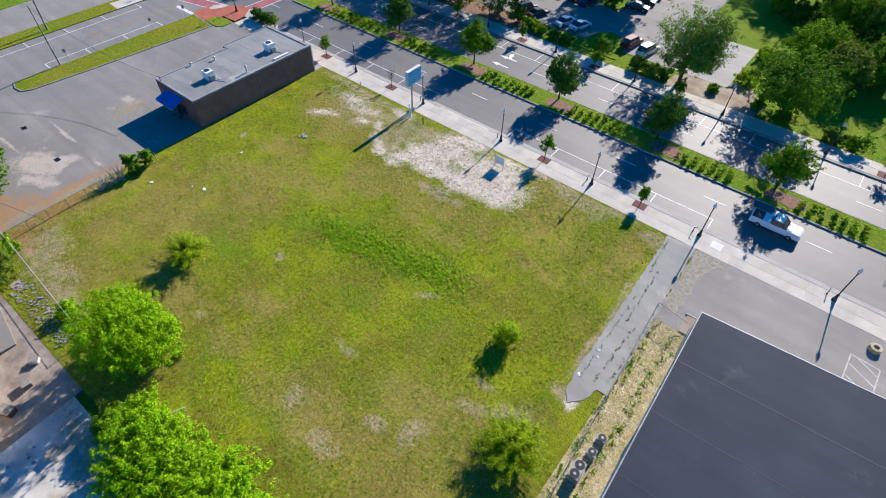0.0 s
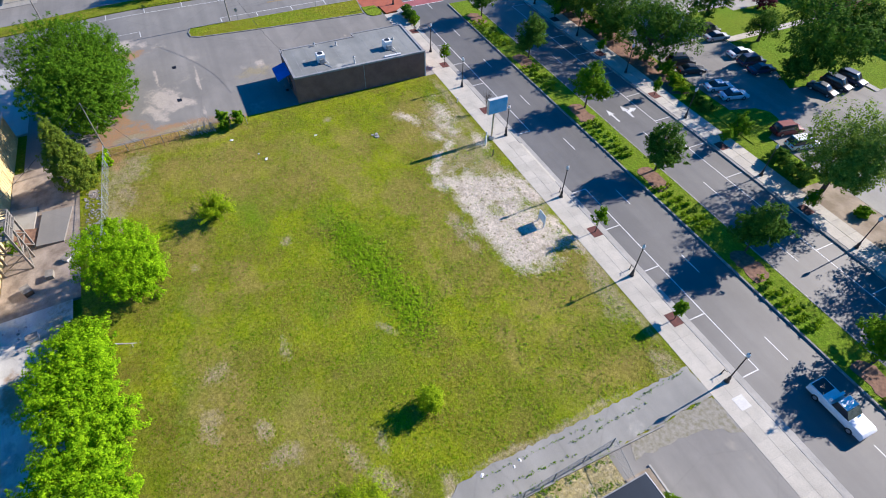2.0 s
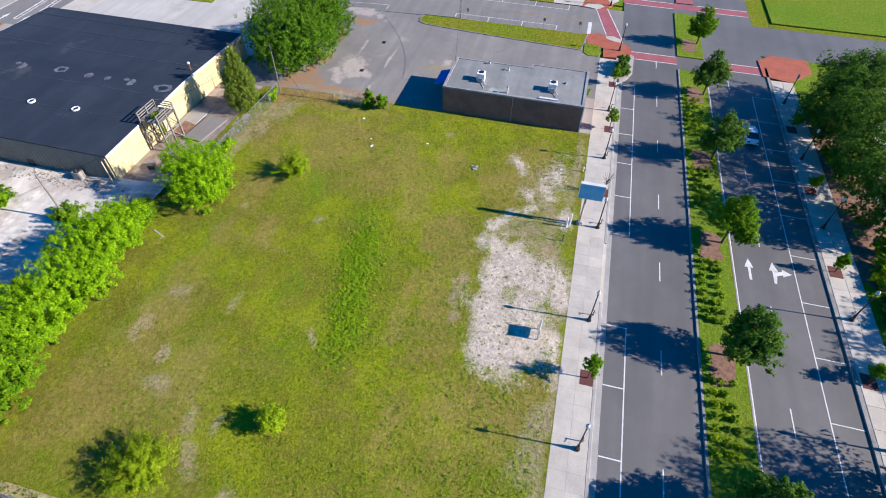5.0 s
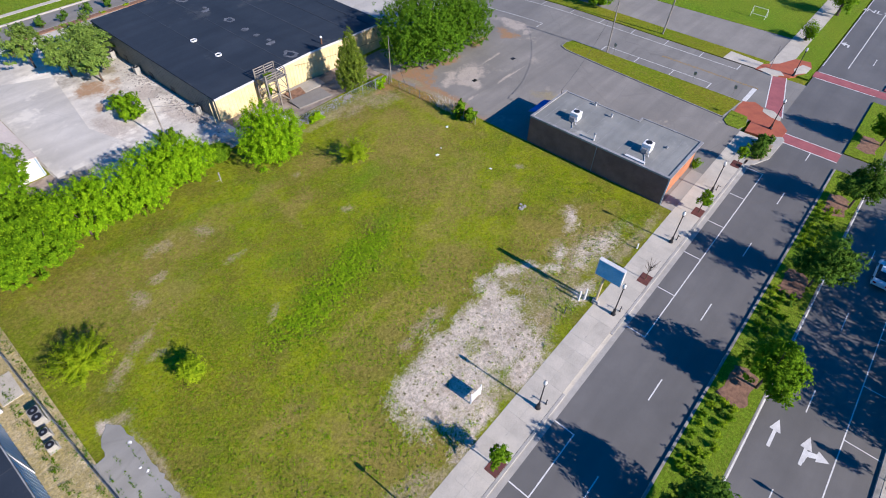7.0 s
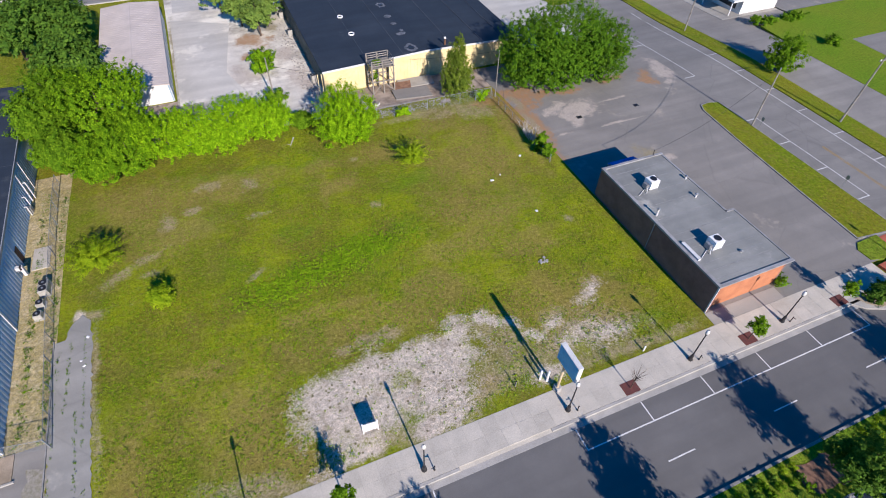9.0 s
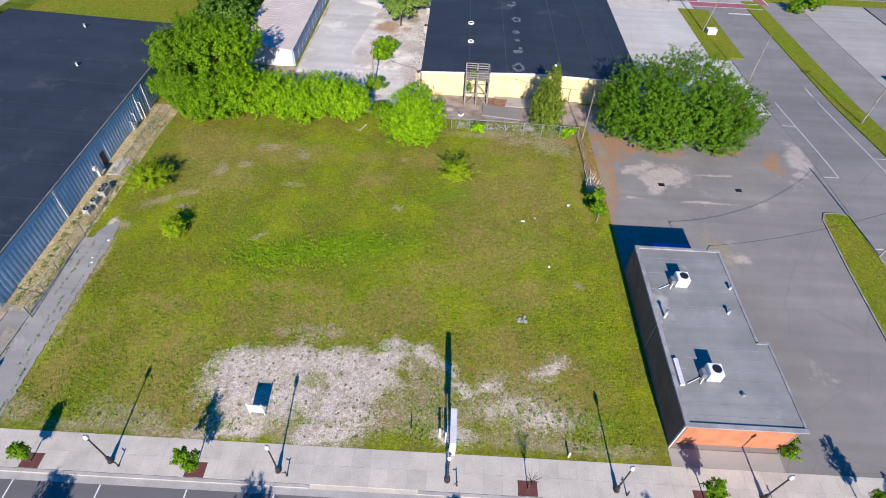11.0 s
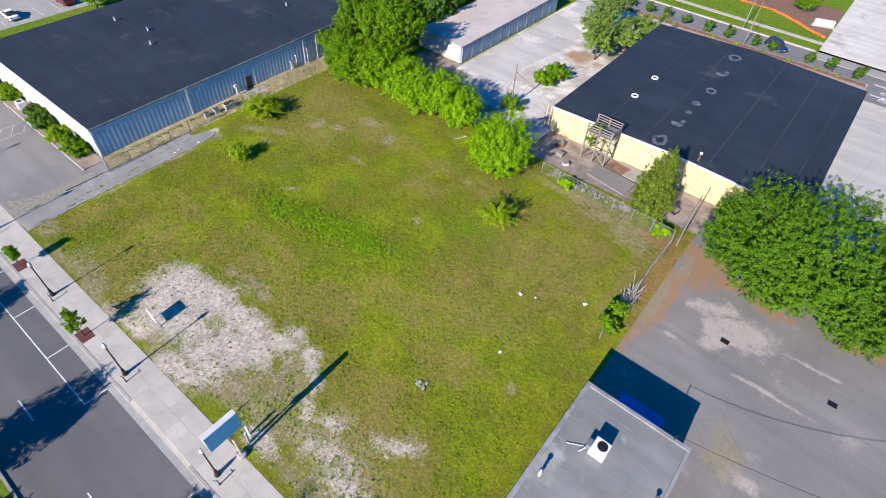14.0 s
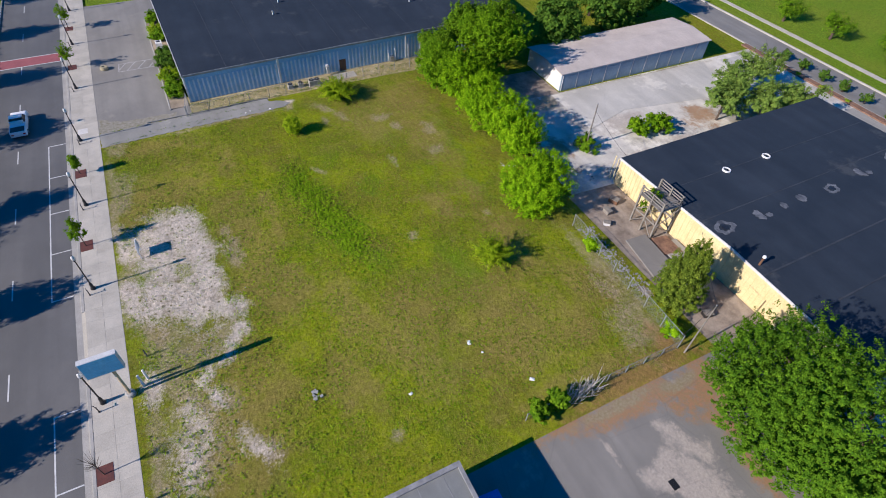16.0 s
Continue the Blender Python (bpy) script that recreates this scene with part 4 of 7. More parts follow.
cop = Geo().box(-0.34, -0.04, 4.05, 0.05, 20.85, 4.28).box(-9.25, -0.04, 4.05, -0.34, 0.28, 4.25).box(-9.25, 0.28, 4.05, -9.0, 12.0, 4.17).box(-10.25, 11.9, 4.05, -9.0, 12.14, 4.17).box(-10.25, 12.14, 4.05, -10.05, 20.5, 4.17).box(-10.25, 20.45, 4.05, -0.34, 20.85, 4.2)
part("coping", cop, M["coping"], brick, "grey metal coping along the roof edge")
part("downpipe", Geo().tube((0.06, 10.6, 0), (0.06, 10.6, 4.0), 0.05), M["coping"], brick)
part("corner_trim", Geo().box(-0.02, 20.7, 0, 0.08, 20.86, 4.05), M["white_trim"], brick)
aw = part("awning", Geo().add([(-2.7, 0, 3.5), (-6.7, 0, 3.5), (-6.7, -2.0, 2.9), (-2.7, -2.0, 2.9), (-2.7, -2.0, 2.65), (-6.7, -2.0, 2.65)], [(0, 1, 2, 3), (3, 2, 5, 4), (0, 3, 4), (1, 5, 2)]), M["awning"], brick, "bright blue cloth awning")
part("awning_rail", Geo().tube((-2.7, -2.0, 2.65), (-6.7, -2.0, 2.65), 0.03), M["steel"], aw)
part("door", Geo().box(-5.6, -0.05, 0, -4.6, 0.02, 2.1), M["glass"], brick)
part("window", Geo().box(-4.3, -0.04, 0.8, -3.0, 0.02, 2.1), M["glass"], brick)
for y in (1.6, 3.7, 5.9, 8.0, 10.2, 12.9, 14.0, 15.2, 16.3, 17.5, 18.6, 19.7):
    part("felt_seam", Geo().box(-9.0, y - 0.02, 4.0, -0.4, y + 0.02, 4.1), M["coping"], brick)
part("roof_conduit", Geo().box(-0.9, 14.3, 4.09, -0.5, 17.0, 4.35), M["white_trim"], brick)


def rooftop_unit(x, y):
    ob = thing("rooftop_air_conditioner", "white rooftop air conditioner with round fan grille on the felt roof", "air conditioner", x, y, 4.09, group="rooftop air conditioners")
    part("cabinet", Geo().chamfer(-0.65, -0.6, 0.12, 0.6, 0.6, 1.25, 0.05), M["white"], ob)
    part("plinth", Geo().box(-0.7, -0.65, 0, 0.65, 0.65, 0.12), M["steel"], ob)
    part("fan_grille", Geo().tube((-0.1, 0, 1.24), (-0.1, 0, 1.29), 0.42, 0.42, 14), M["black"], ob)
    part("duct", Geo().box(0.6, -0.35, 0.1, 1.0, 0.35, 0.75), M["steel"], ob)
    part("conduit", Geo().tube((1.0, 0.2, 0.05), (2.3, 0.9, 0.05), 0.04).tube((0.9, 0.5, 0.5), (1.2, 0.9, 0.05), 0.04), M["white_trim"], ob)


rooftop_unit(-69.1, 33.2)
rooftop_unit(-69.1, 44.0)
for x, y, h in ((-66.5, 37.7, 1.0), (-73.0, 36.8, 0.45), (-74.2, 33.6, 0.4), (-71.4, 45.8, 0.12)):
    ob = thing("roof_vent", "white metal vent pipe on the felt roof", "vent pipe", x, y, 4.09, group="roof vents")
    part("pipe", Geo().tube((0, 0, 0), (0, 0, h), 0.12, 0.12, 9), M["white_trim"], ob)
    part("cap", Geo().lathe([(0.2, h), (0.2, h + 0.06), (0.05, h + 0.16)], 9), M["steel"], ob)

M["roof_seam"] = surface("dusty_roof_seam", (0.060, 0.066, 0.080), (0.034, 0.04, 0.052), 0.5, 4.0, 0.7, relief=0)
# blue metal building
blue = thing("blue_warehouse", "long pale blue metal warehouse with dark flat roof", "building", 2.40, -19.58, 0.0, 1.5)
L, W, EAVE, HIGH = 57.7, 29.0, 4.12, 5.7
part("side_wall", Geo().box(0, 0, -3.2, 0.25, L, EAVE), M["blue_wall"], blue, "ribbed pale blue metal wall in shade")
part("front_wall", Geo().extrude_y([(0.25, -0.3), (W, -0.3), (W, HIGH - 0.05), (0.25, EAVE - 0.05)], L - 0.25, L), M["white_trim"], blue, "white painted front wall")
part("rear_wall", Geo().extrude_y([(0.25, -3.2), (W, -3.2), (W, HIGH - 0.05), (0.25, EAVE - 0.05)], 0, 0.25), M["blue_wall"], blue)
part("far_wall", Geo().box(W - 0.25, 0.25, -3.2, W, L - 0.25, HIGH - 0.1), M["blue_wall"], blue)
part("roof", Geo().extrude_y([(-0.05, EAVE), (W + 0.1, HIGH), (W + 0.1, HIGH + 0.18), (-0.05, EAVE + 0.18)], -0.1, L + 0.1), M["roof_dark"], blue, "dark membrane roof, slightly pitched")
part("fascia", Geo().box(-0.14, -0.1, EAVE - 0.1, -0.05, L + 0.1, EAVE + 0.2), M["coping"], blue)
part("front_fascia", Geo().extrude_y([(-0.14, EAVE - 0.05), (W + 0.1, HIGH - 0.05), (W + 0.1, HIGH + 0.2), (-0.14, EAVE + 0.2)], L + 0.1, L + 0.18), M["white_trim"], blue)
part("gutter_pipe", Geo().box(-0.16, 43.7, -0.6, -0.02, 44.0, EAVE), M["white_trim"], blue, "white downpipe strip")
part("gutter_pipe", Geo().box(-0.16, 21.9, -1.2, -0.02, 22.1, EAVE - 0.3), M["white_trim"], blue, "white downpipe strip")
part("gutter_pipe", Geo().box(-0.16, 19.1, -1.2, -0.02, 19.3, EAVE - 0.3), M["white_trim"], blue, "white downpipe strip")
part("corner_trim", Geo().box(-0.1, L - 0.2, -0.2, 0.0, L + 0.05, EAVE), M["white_trim"], blue)
part("door", Geo().box(-0.05, 32.9, -0.4, 0.05, 34.0, 1.9), M["rust"], blue, "rusty brown side door")
rib = Geo().box(-0.07, -0.12, -0.35, 0.0, 0.12, EAVE - 0.75).mesh("rib", M["blue_rib"])
for k in range(89):
    y = 1.155 + 0.635 * k
    if abs(y - 43.8) > 0.3 and abs(y - 33.4) > 0.7:
        o = part("rib", rib, None, blue)
        o.location = (0, y, 0)
for y, w in ((51.4, 0.05), (45.6, 0.035), (39.3, 0.03), (33, 0.03), (27, 0.03), (20.5, 0.03), (14, 0.03)):
    part("roof_seam", Geo().extrude_y([(-0.05, EAVE + 0.17), (W + 0.1, HIGH + 0.17), (W + 0.1, HIGH + 0.19), (-0.05, EAVE + 0.19)], y - w, y + w), M["roof_seam"], blue, "pale dusty roof seam")
for x, y in ((23.6, 40.1), (17.4, 38.3), (13.4, 40.4), (10.0, 16.4), (21.9, 16.6), (14.6, 4.1)):
    z = EAVE + 0.18 + (HIGH - EAVE) * x / W
    at = blue.matrix_basis @ Vector((x, y, z))
    ob = thing("roof_vent", "small white vent pipe on the dark membrane roof", "vent pipe", at.x, at.y, at.z, group="roof vents")
    part("pipe", Geo().tube((0, 0, -0.05), (0, 0, 0.5), 0.13, 0.13, 9), M["white_trim"], ob)
    part("cap", Geo().lathe([(0.2, 0.5), (0.2, 0.56), (0.05, 0.64)], 9), M["steel"], ob)

# yellow building: gable with its ridge along y
YX0, YX1, YY0, YY1 = -74.7, -39.35, -49.8, -10.35
RX, RZ, EZ = -57.5, 3.45, 2.85
yb = thing("yellow_warehouse", "cream-yellow metal warehouse with dark low-pitched roof", "building", RX, YY1, 0)
a, b, D = YX0 - RX, YX1 - RX, YY0 - YY1
gable = [(a, -2.6), (b, -2.6), (b, EZ), (0, RZ), (a, EZ)]
part("gable_wall", Geo().extrude_y(gable, -0.25, 0), M["yellow_wall"], yb, "sunlit cream-yellow ribbed wall")
part("rear_wall", Geo().extrude_y([(x, z - 1.2 if z < 0 else z) for x, z in gable], D, D + 0.25), M["yellow_wall"], yb)
part("side_wall", Geo().box(b - 0.25, D + 0.25, -3.6, b, -0.25, EZ), M["shade_toned_wall"], yb, "yellow side wall greyed in colour to look shaded")
part("side_wall", Geo().box(a, D + 0.25, -3.6, a + 0.25, -0.25, EZ), M["shade_toned_wall"], yb)
for x, w in ((4.4, 0.07), (-4.6, 0.10), (-10.2, 0.09), (-14.5, 0.06), (10.5, 0.05)):
    z = RZ + 0.165 - (RZ - EZ) * abs(x) / b
    part("roof_seam", Geo().box(x - w, D, z - 0.03, x + w, 0, z + 0.015), M["roof_seam"], yb, "pale dusty roof seam")
slope = lambda x0, z0, x1, z1: Geo().extrude_y([(x0, z0), (x1, z1), (x1, z1 + 0.16), (x0, z0 + 0.16)], D - 0.15, 0.05)
part("roof_slope", slope(0, RZ, b + 0.15, EZ - 0.01), M["roof_dark"], yb, "dark membrane roof slope")
part("roof_slope", slope(a - 0.15, EZ - 0.01, 0, RZ), M["roof_dark"], yb, "dark membrane roof slope")
part("gable_trim", Geo().extrude_y([(0, RZ - 0.1), (b + 0.15, EZ - 0.1), (b + 0.15, EZ + 0.17), (0, RZ + 0.18)], 0.05, 0.16).extrude_y([(a - 0.15, EZ - 0.1), (0, RZ - 0.1), (0, RZ + 0.18), (a - 0.15, EZ + 0.17)], 0.05, 0.16), M["white_trim"], yb)
rib = Geo().box(-0.06, 0, -2.4, 0.06, 0.05, EZ - 0.1).mesh("rib", M["yellow_wall"])
for k in range(60):
    o = part("rib", rib, None, yb)
    o.location = (a + 0.3 + 0.61 * k, 0, 0)
rib = Geo().box(0, -0.06, -3.0, 0.05, 0.06, EZ - 0.1).mesh("rib", M["shade_toned_wall"])
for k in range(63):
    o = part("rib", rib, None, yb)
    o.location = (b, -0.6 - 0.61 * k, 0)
for y in (-6, -14, -21, -30):
    part("door", Geo().box(b, y - 0.6, -2.6, b + 0.09, y + 0.6, -0.4), M["black"], yb)

def on_roof(x):
    return EZ + 0.16 + (RZ - EZ) * (1 - abs(x - RX) / (YX1 - RX))


for x, y in ((-47.18, -28.6), (-47.18, -21.1)):
    ob = thing("roof_skylight", "round white rimmed skylight on the dark roof", "skylight", x, y, on_roof(x) - 0.04, group="roof skylights")
    part("rim", Geo().lathe([(0.55, 0), (0.55, 0.22), (0.42, 0.24), (0.40, 0.05)], 14), M["white"], ob)
    part("dome", Geo().ball((0, 0, 0.05), 0.4, 12, 0.2), M["glass"], ob)
ob = thing("roof_pipe", "thin pale vent pipe on the dark roof", "vent pipe", -60.8, -11.2, on_roof(-60.8))
part("pipe", Geo().tube((0, 0, -0.1), (0, 0, 1.1), 0.13, 0.13, 9), M["rust"], ob)
part("cap", Geo().lathe([(0.2, 1.1), (0.22, 1.25), (0.08, 1.4)], 9), M["white"], ob)
M["patch"] = surface("pale_roof_sealant", (0.20, 0.21, 0.23), (0.06, 0.068, 0.085), 1.1, 5.0, 0.7, relief=0)
for k, (dx, y, r) in enumerate(((2.5, -12.2, 1.05), (2.3, -18.2, 0.9), (2.2, -22.0, 0.6), (2.3, -25.2, 0.8), (1.9, -30.5, 0.85), (2.5, -37.6, 0.9), (2.8, -44.8, 1.05))):
    rng = random.Random(k)
    pts = [(math.cos(t) * r * (0.9 + rng.uniform(-0.2, 0.25)), math.sin(t) * r * (1.35 + rng.uniform(-0.3, 0.25))) for t in [2 * math.pi * i / 20 for i in range(20)]]
    x = RX + dx
    ob = thing("roof_patch", "pale sealant patch on the dark roof", "roof patch", x, y, on_roof(x), group="roof patches")
    ob.matrix_basis = pose(x, y, on_roof(x) + 0.01, 0, math.degrees(math.atan2(RZ - EZ, YX1 - RX)), 0)
    if k in (0, 4, 6):
        n = 20
        ring = Geo().add([(u, w, 0.012) for u, w in pts] + [(u * 0.55, w * 0.55, 0.012) for u, w in pts], [(i, (i + 1) % n, (i + 1) % n + n, i + n) for i in range(n)])
        part("ring", ring, M["patch"], ob)
        part("drain", Geo().tube((0, 0, -0.05), (0, 0, 0.03), r * 0.4, r * 0.4, 10), M["black"], ob)
    elif k in (1, 5):
        part("smear", Geo().prism(pts[:11], -0.05, 0.012), M["patch"], ob)
        part("smear", Geo().prism([(u * 0.4 - 0.5, w * 0.45 - 0.7) for u, w in pts], -0.05, 0.014), M["patch"], ob)
    else:
        part("smear", Geo().prism([(u * 0.9, w * 0.6) for u, w in pts], -0.05, 0.012), M["patch"], ob)

# shed in the yard: pale low-pitched roof, row of doors to the yard
shed = thing("storage_shed", "long low storage shed with dusty pale roof", "building", -16.1, -17.7, -1.4)
part("yard_wall", Geo().box(-0.2, -33.5, -0.6, 0, 0, 3.2), M["shed_blue"], shed, "blue-grey wall of sliding doors")
part("end_wall", Geo().extrude_y([(0, -0.3), (9.6, -0.3), (9.6, 3.2), (4.8, 3.62), (0, 3.2)], -0.2, 0), M["shed_white"], shed, "sunlit white end wall")
part("rear_wall", Geo().box(9.4, -33.5, -0.6, 9.6, -0.2, 3.2), M["shed_white"], shed)
part("far_wall", Geo().extrude_y([(0, -0.8), (9.6, -0.8), (9.6, 3.2), (4.8, 3.62), (0, 3.2)], -33.5, -33.3), M["shed_white"], shed)
part("roof_slope", Geo().extrude_y([(-0.4, 3.15), (4.8, 3.62), (4.8, 3.74), (-0.4, 3.27)], -33.8, 0.3), M["roof_pale"], shed)
part("roof_slope", Geo().extrude_y([(4.8, 3.62), (10.0, 3.15), (10.0, 3.27), (4.8, 3.74)], -33.8, 0.3), M["roof_pale"], shed)
seam = Geo().extrude_y([(-0.4, 3.27), (4.8, 3.74), (4.8, 3.755), (-0.4, 3.285)], -0.04, 0.04).mesh("roof_seam", M["roof_pale"])
seam_far = Geo().extrude_y([(4.8, 3.74), (10.0, 3.27), (10.0, 3.285), (4.8, 3.755)], -0.04, 0.04).mesh("roof_seam", M["roof_pale"])
for k in range(42):
    o = part("roof_seam", seam, None, shed)
    o.location = (0, -0.2 - 0.8 * k, 0)
    o = part("roof_seam", seam_far, None, shed)
    o.location = (0, -0.2 - 0.8 * k, 0)
part("ridge_cap", Geo().extrude_y([(4.6, 3.7), (4.8, 3.72), (5.0, 3.7), (5.0, 3.73), (4.8, 3.76), (4.6, 3.73)], -33.8, 0.3), M["roof_pale"], shed)
door = Geo().box(-0.27, -1.3, -0.4, -0.2, 1.3, 2.7).mesh("door", M["shed_blue"])
for k in range(11):
    o = part("door", door, None, shed)
    o.location = (0, -1.8 - 3.02 * k, 0)
    part("door_post", Geo().box(-0.29, -0.05, -0.4, -0.2, 0.05, 3.0), M["white_trim"], shed).location = (0, -0.25 - 3.02 * k, 0)

# ---- trees ----
def tree(name, label, x, y, blobs, leaf, seed, count, per, size, twig, trunk=0.25, limbs=6, z=None, category="tree", group="", up=0.35, tall=0.75, loose=1.0):
    ob = thing(name, label, category, x, y, ground_z(y) if z is None else z, group=group)
    return tree_parts(ob, blobs, M[leaf], seed, count, per, size, twig, trunk, None, limbs, up, tall, loose)


# broad evergreen oak at the corner of the parking area
tree("oak_tree", "broad dense dark green oak spreading over the parking area", -78.0, -1.2, [(-6.0, 1.0, 5.4, 5.2, 6.0, 4.8), (0, 0.5, 7.4, 7.0, 7.4, 5.6), (6.3, 0.8, 6.4, 5.6, 6.4, 5.2), (-9.2, -0.5, 3.8, 3.2, 4.8, 3.4), (9.2, 1.2, 4.6, 2.9, 4.6, 3.8), (3, 4.2, 4.4, 5.6, 4.4, 3.8), (-5, 4.6, 4.1, 4.6, 3.6, 3.4)], "leaf_oak", 11, 9500, 28, 0.095, 0.34, 0.45, 14, loose=0.5)
# columnar conifer behind the fence
blobs = [(0, 0, 2.4, 2.7, 2.5, 2.3), (0, 0, 4.4, 2.4, 2.3, 2.2), (0.1, 0, 6.2, 1.8, 1.7, 1.9), (0, 0.1, 7.8, 1.15, 1.1, 1.5), (0, 0, 9.0, 0.55, 0.55, 1.1)]
tree("conifer_tree", "tall pointed grey-green conifer behind the fence", -59.0, -1.9, blobs, "leaf_grey", 12, 1350, 42, 0.09, 0.32, 0.2, 4, up=0.5, tall=1.5)
# sunlit lime-green trees along the back of the lot
tree("lime_tree", "rounded bright lime-green tree at the lot's edge", -39.3, 3.0, [(0, 0, 3.8, 4.3, 4.0, 3.4), (1.8, 1.0, 3.0, 3.0, 2.8, 2.6), (-1.6, 1.0, 3.2, 2.8, 2.8, 2.8), (0, -1.0, 5.6, 2.6, 2.6, 2.0), (0.5, 2.0, 1.8, 3.2, 2.0, 1.7)], "leaf_lime", 13, 1800, 42, 0.088, 0.40, 0.22, 8, tall=1.3)
# hedge of self-sown trees along the back boundary
for k, (x, y, h, r, leaf) in enumerate(((-33.8, -1.4, 2.0, 1.5, "leaf_mid"), (-28.6, -1.0, 5.6, 3.3, "leaf_lime"), (-24.6, -0.9, 6.7, 3.9, "leaf_lime"), (-19.6, -0.2, 6.8, 3.8, "leaf_lime"), (-15.0, 0.2, 7.1, 3.8, "leaf_lime"), (-10.4, 1.2, 6.9, 3.7, "leaf_bright"), (-6.6, 1.6, 5.6, 2.8, "leaf_bright"))):
    rng = random.Random(k)
    h *= 1.06
    blobs = [(0, 0, h * 0.52, r, r, h * 0.48)] + [(rng.uniform(-0.6, 0.6) * r, rng.uniform(-0.7, 0.6) * r, h * rng.uniform(0.3, 0.78), r * 0.62, r * 0.62, h * 0.28) for _ in range(5)]
    tree("hedge_tree", "bushy sunlit green tree in the back boundary hedge", x, y - 0.6, blobs, leaf, 20 + k, 1100, 34, 0.10, 0.40, 0.16, 6, group="back boundary hedge", tall=1.1)
for k, (x, y, h, r) in enumerate(((-8.5, -7.0, 11.5, 5.4), (-3.6, -13.0, 10.0, 4.2), (-11.0, -4.6, 6.2, 2.8), (-0.8, -8.6, 9.6, 3.8), (-3.0, -1.6, 6.6, 2.8))):
    rng = random.Random(50 + k)
    blobs = [(0, 0, h * 0.62, r, r, h * 0.36)] + [(rng.uniform(-0.7, 0.7) * r, rng.uniform(-0.7, 0.7) * r, h * rng.uniform(0.4, 0.8), r * 0.55, r * 0.55, h * 0.2) for _ in range(6)]
    tree("shade_tree", "tall spreading green tree behind the hedge", x, y, blobs, "leaf_bright" if k in (0, 2) else "leaf_mid", 50 + k, 1300, 34, 0.14, 0.5, 0.35, 9, group="tall trees behind the hedge")
for k, (x, y, h, r) in enumerate(((-2.5, -26, 9.5, 4.6), (0, -40, 10, 5.5), (7, -42, 10, 5), (3, -52, 10, 4.5), (24, -48, 11, 6))):
    rng = random.Random(70 + k)
    blobs = [(0, 0, h * 0.6, r, r, h * 0.38)] + [(rng.uniform(-0.7, 0.7) * r, rng.uniform(-0.7, 0.7) * r, h * rng.uniform(0.35, 0.8), r * 0.55, r * 0.55, h * 0.2) for _ in range(5)]
    tree("wood_tree", "dark green broadleaf tree of the small wood", x, y, blobs, "leaf_dark", 70 + k, 420, 34, 0.30, 1.0, 0.3, 7, group="small wood behind the sheds")
# pines by the shed
for k, (x, y, h) in enumerate(((-33.2, -36.8, 6.4), (-36.0, -43.5, 6.2), (-30.5, -42.5, 7.5), (-27.6, -50.5, 7.0), (-37.0, -50.0, 5.6))):
    rng = random.Random(90 + k)
    blobs = [(rng.uniform(-1.7, 1.7), rng.uniform(-1.7, 1.7), h * f, 1.9 * s, 1.9 * s, 0.8) for f, s in ((0.42, 1.2), (0.5, 1.1), (0.6, 1.25), (0.7, 1.1), (0.8, 0.9), (0.9, 0.7), (0.55, 1.0), (0.75, 0.9))]
    tree("pine_tree", "open-branched pine with tufted needles in the yard", x, y, blobs, "leaf_pine", 90 + k, 260, 44, 0.17, 0.6, 0.18, 10, group="pines in the yard", up=0.7)


# bushes
def bush(x, y, r, h, leaf, seed, label, count=90, per=40, size=0.16, name="bush", group=""):
    rng = random.Random(seed)
    blobs = [(0, 0, h * 0.5, r, r, h * 0.5)] + [(rng.uniform(-0.5, 0.5) * r, rng.uniform(-0.5, 0.5) * r, h * rng.uniform(0.4, 0.8), r * 0.5, r * 0.5, h * 0.3) for _ in range(4)]
    ob = thing(name, label, "bush", x, y, ground_z(y), group=group)
    wood = Geo()
    for _ in range(9):
        t = rng.uniform(0, 6.28)
        wood.tube((0, 0, -0.1), (math.cos(t) * r * 0.7, math.sin(t) * r * 0.7, h * rng.uniform(0.5, 0.9)), 0.04, 0.012, 5)
    part("branchwork", wood, M["bark"], ob)
    pts = crown_points(blobs, count, seed, 0.6)
    part("foliage", leaf_mesh("foliage", pts, 0.42 * np.ones(len(pts)) * (0.7 + 0.25 * r), per, size, M[leaf], seed, 0.5), M[leaf], ob)
    return ob


def spray_bush(x, y, r, h, leaf, seed, label, stems=46):
    """A bush of long leafy shoots that rise and spread from one foot."""
    rng = np.random.default_rng(seed)
    ob = thing("bush", label, "bush", x, y, ground_z(y))
    wood, pts = Geo(), []
    for _ in range(stems):
        t, lean = rng.uniform(0, 2 * math.pi), rng.uniform(0.1, 1.0) ** 0.8
        long = rng.uniform(0.7, 1.25)
        end = Vector((math.cos(t) * r * lean, math.sin(t) * r * lean, h * (1.1 - 0.6 * lean))) * long
        knee = end * 0.5 + Vector((0, 0, 0.18 * h))
        wood.tube((0, 0, -0.1), knee, 0.018, 0.012, 4).tube(knee, end, 0.012, 0.004, 4)
        pts += [tuple(knee * f) for f in (0.55, 0.8)] + [tuple(knee.lerp(end, f)) for f in (0.0, 0.2, 0.4, 0.6, 0.75, 0.9, 1.0)]
    part("branchwork", wood, M["bark"], ob)
    part("foliage", leaf_mesh("foliage", pts, np.full(len(pts), 0.34), 18, 0.08, M[leaf], seed, 0.5, slim=0.34), M[leaf], ob)
    return ob


spray_bush(-45.7, 12.9, 2.7, 2.9, "leaf_shoot", 101, "spreading yellow-green bush of long shoots on the grass", 90)
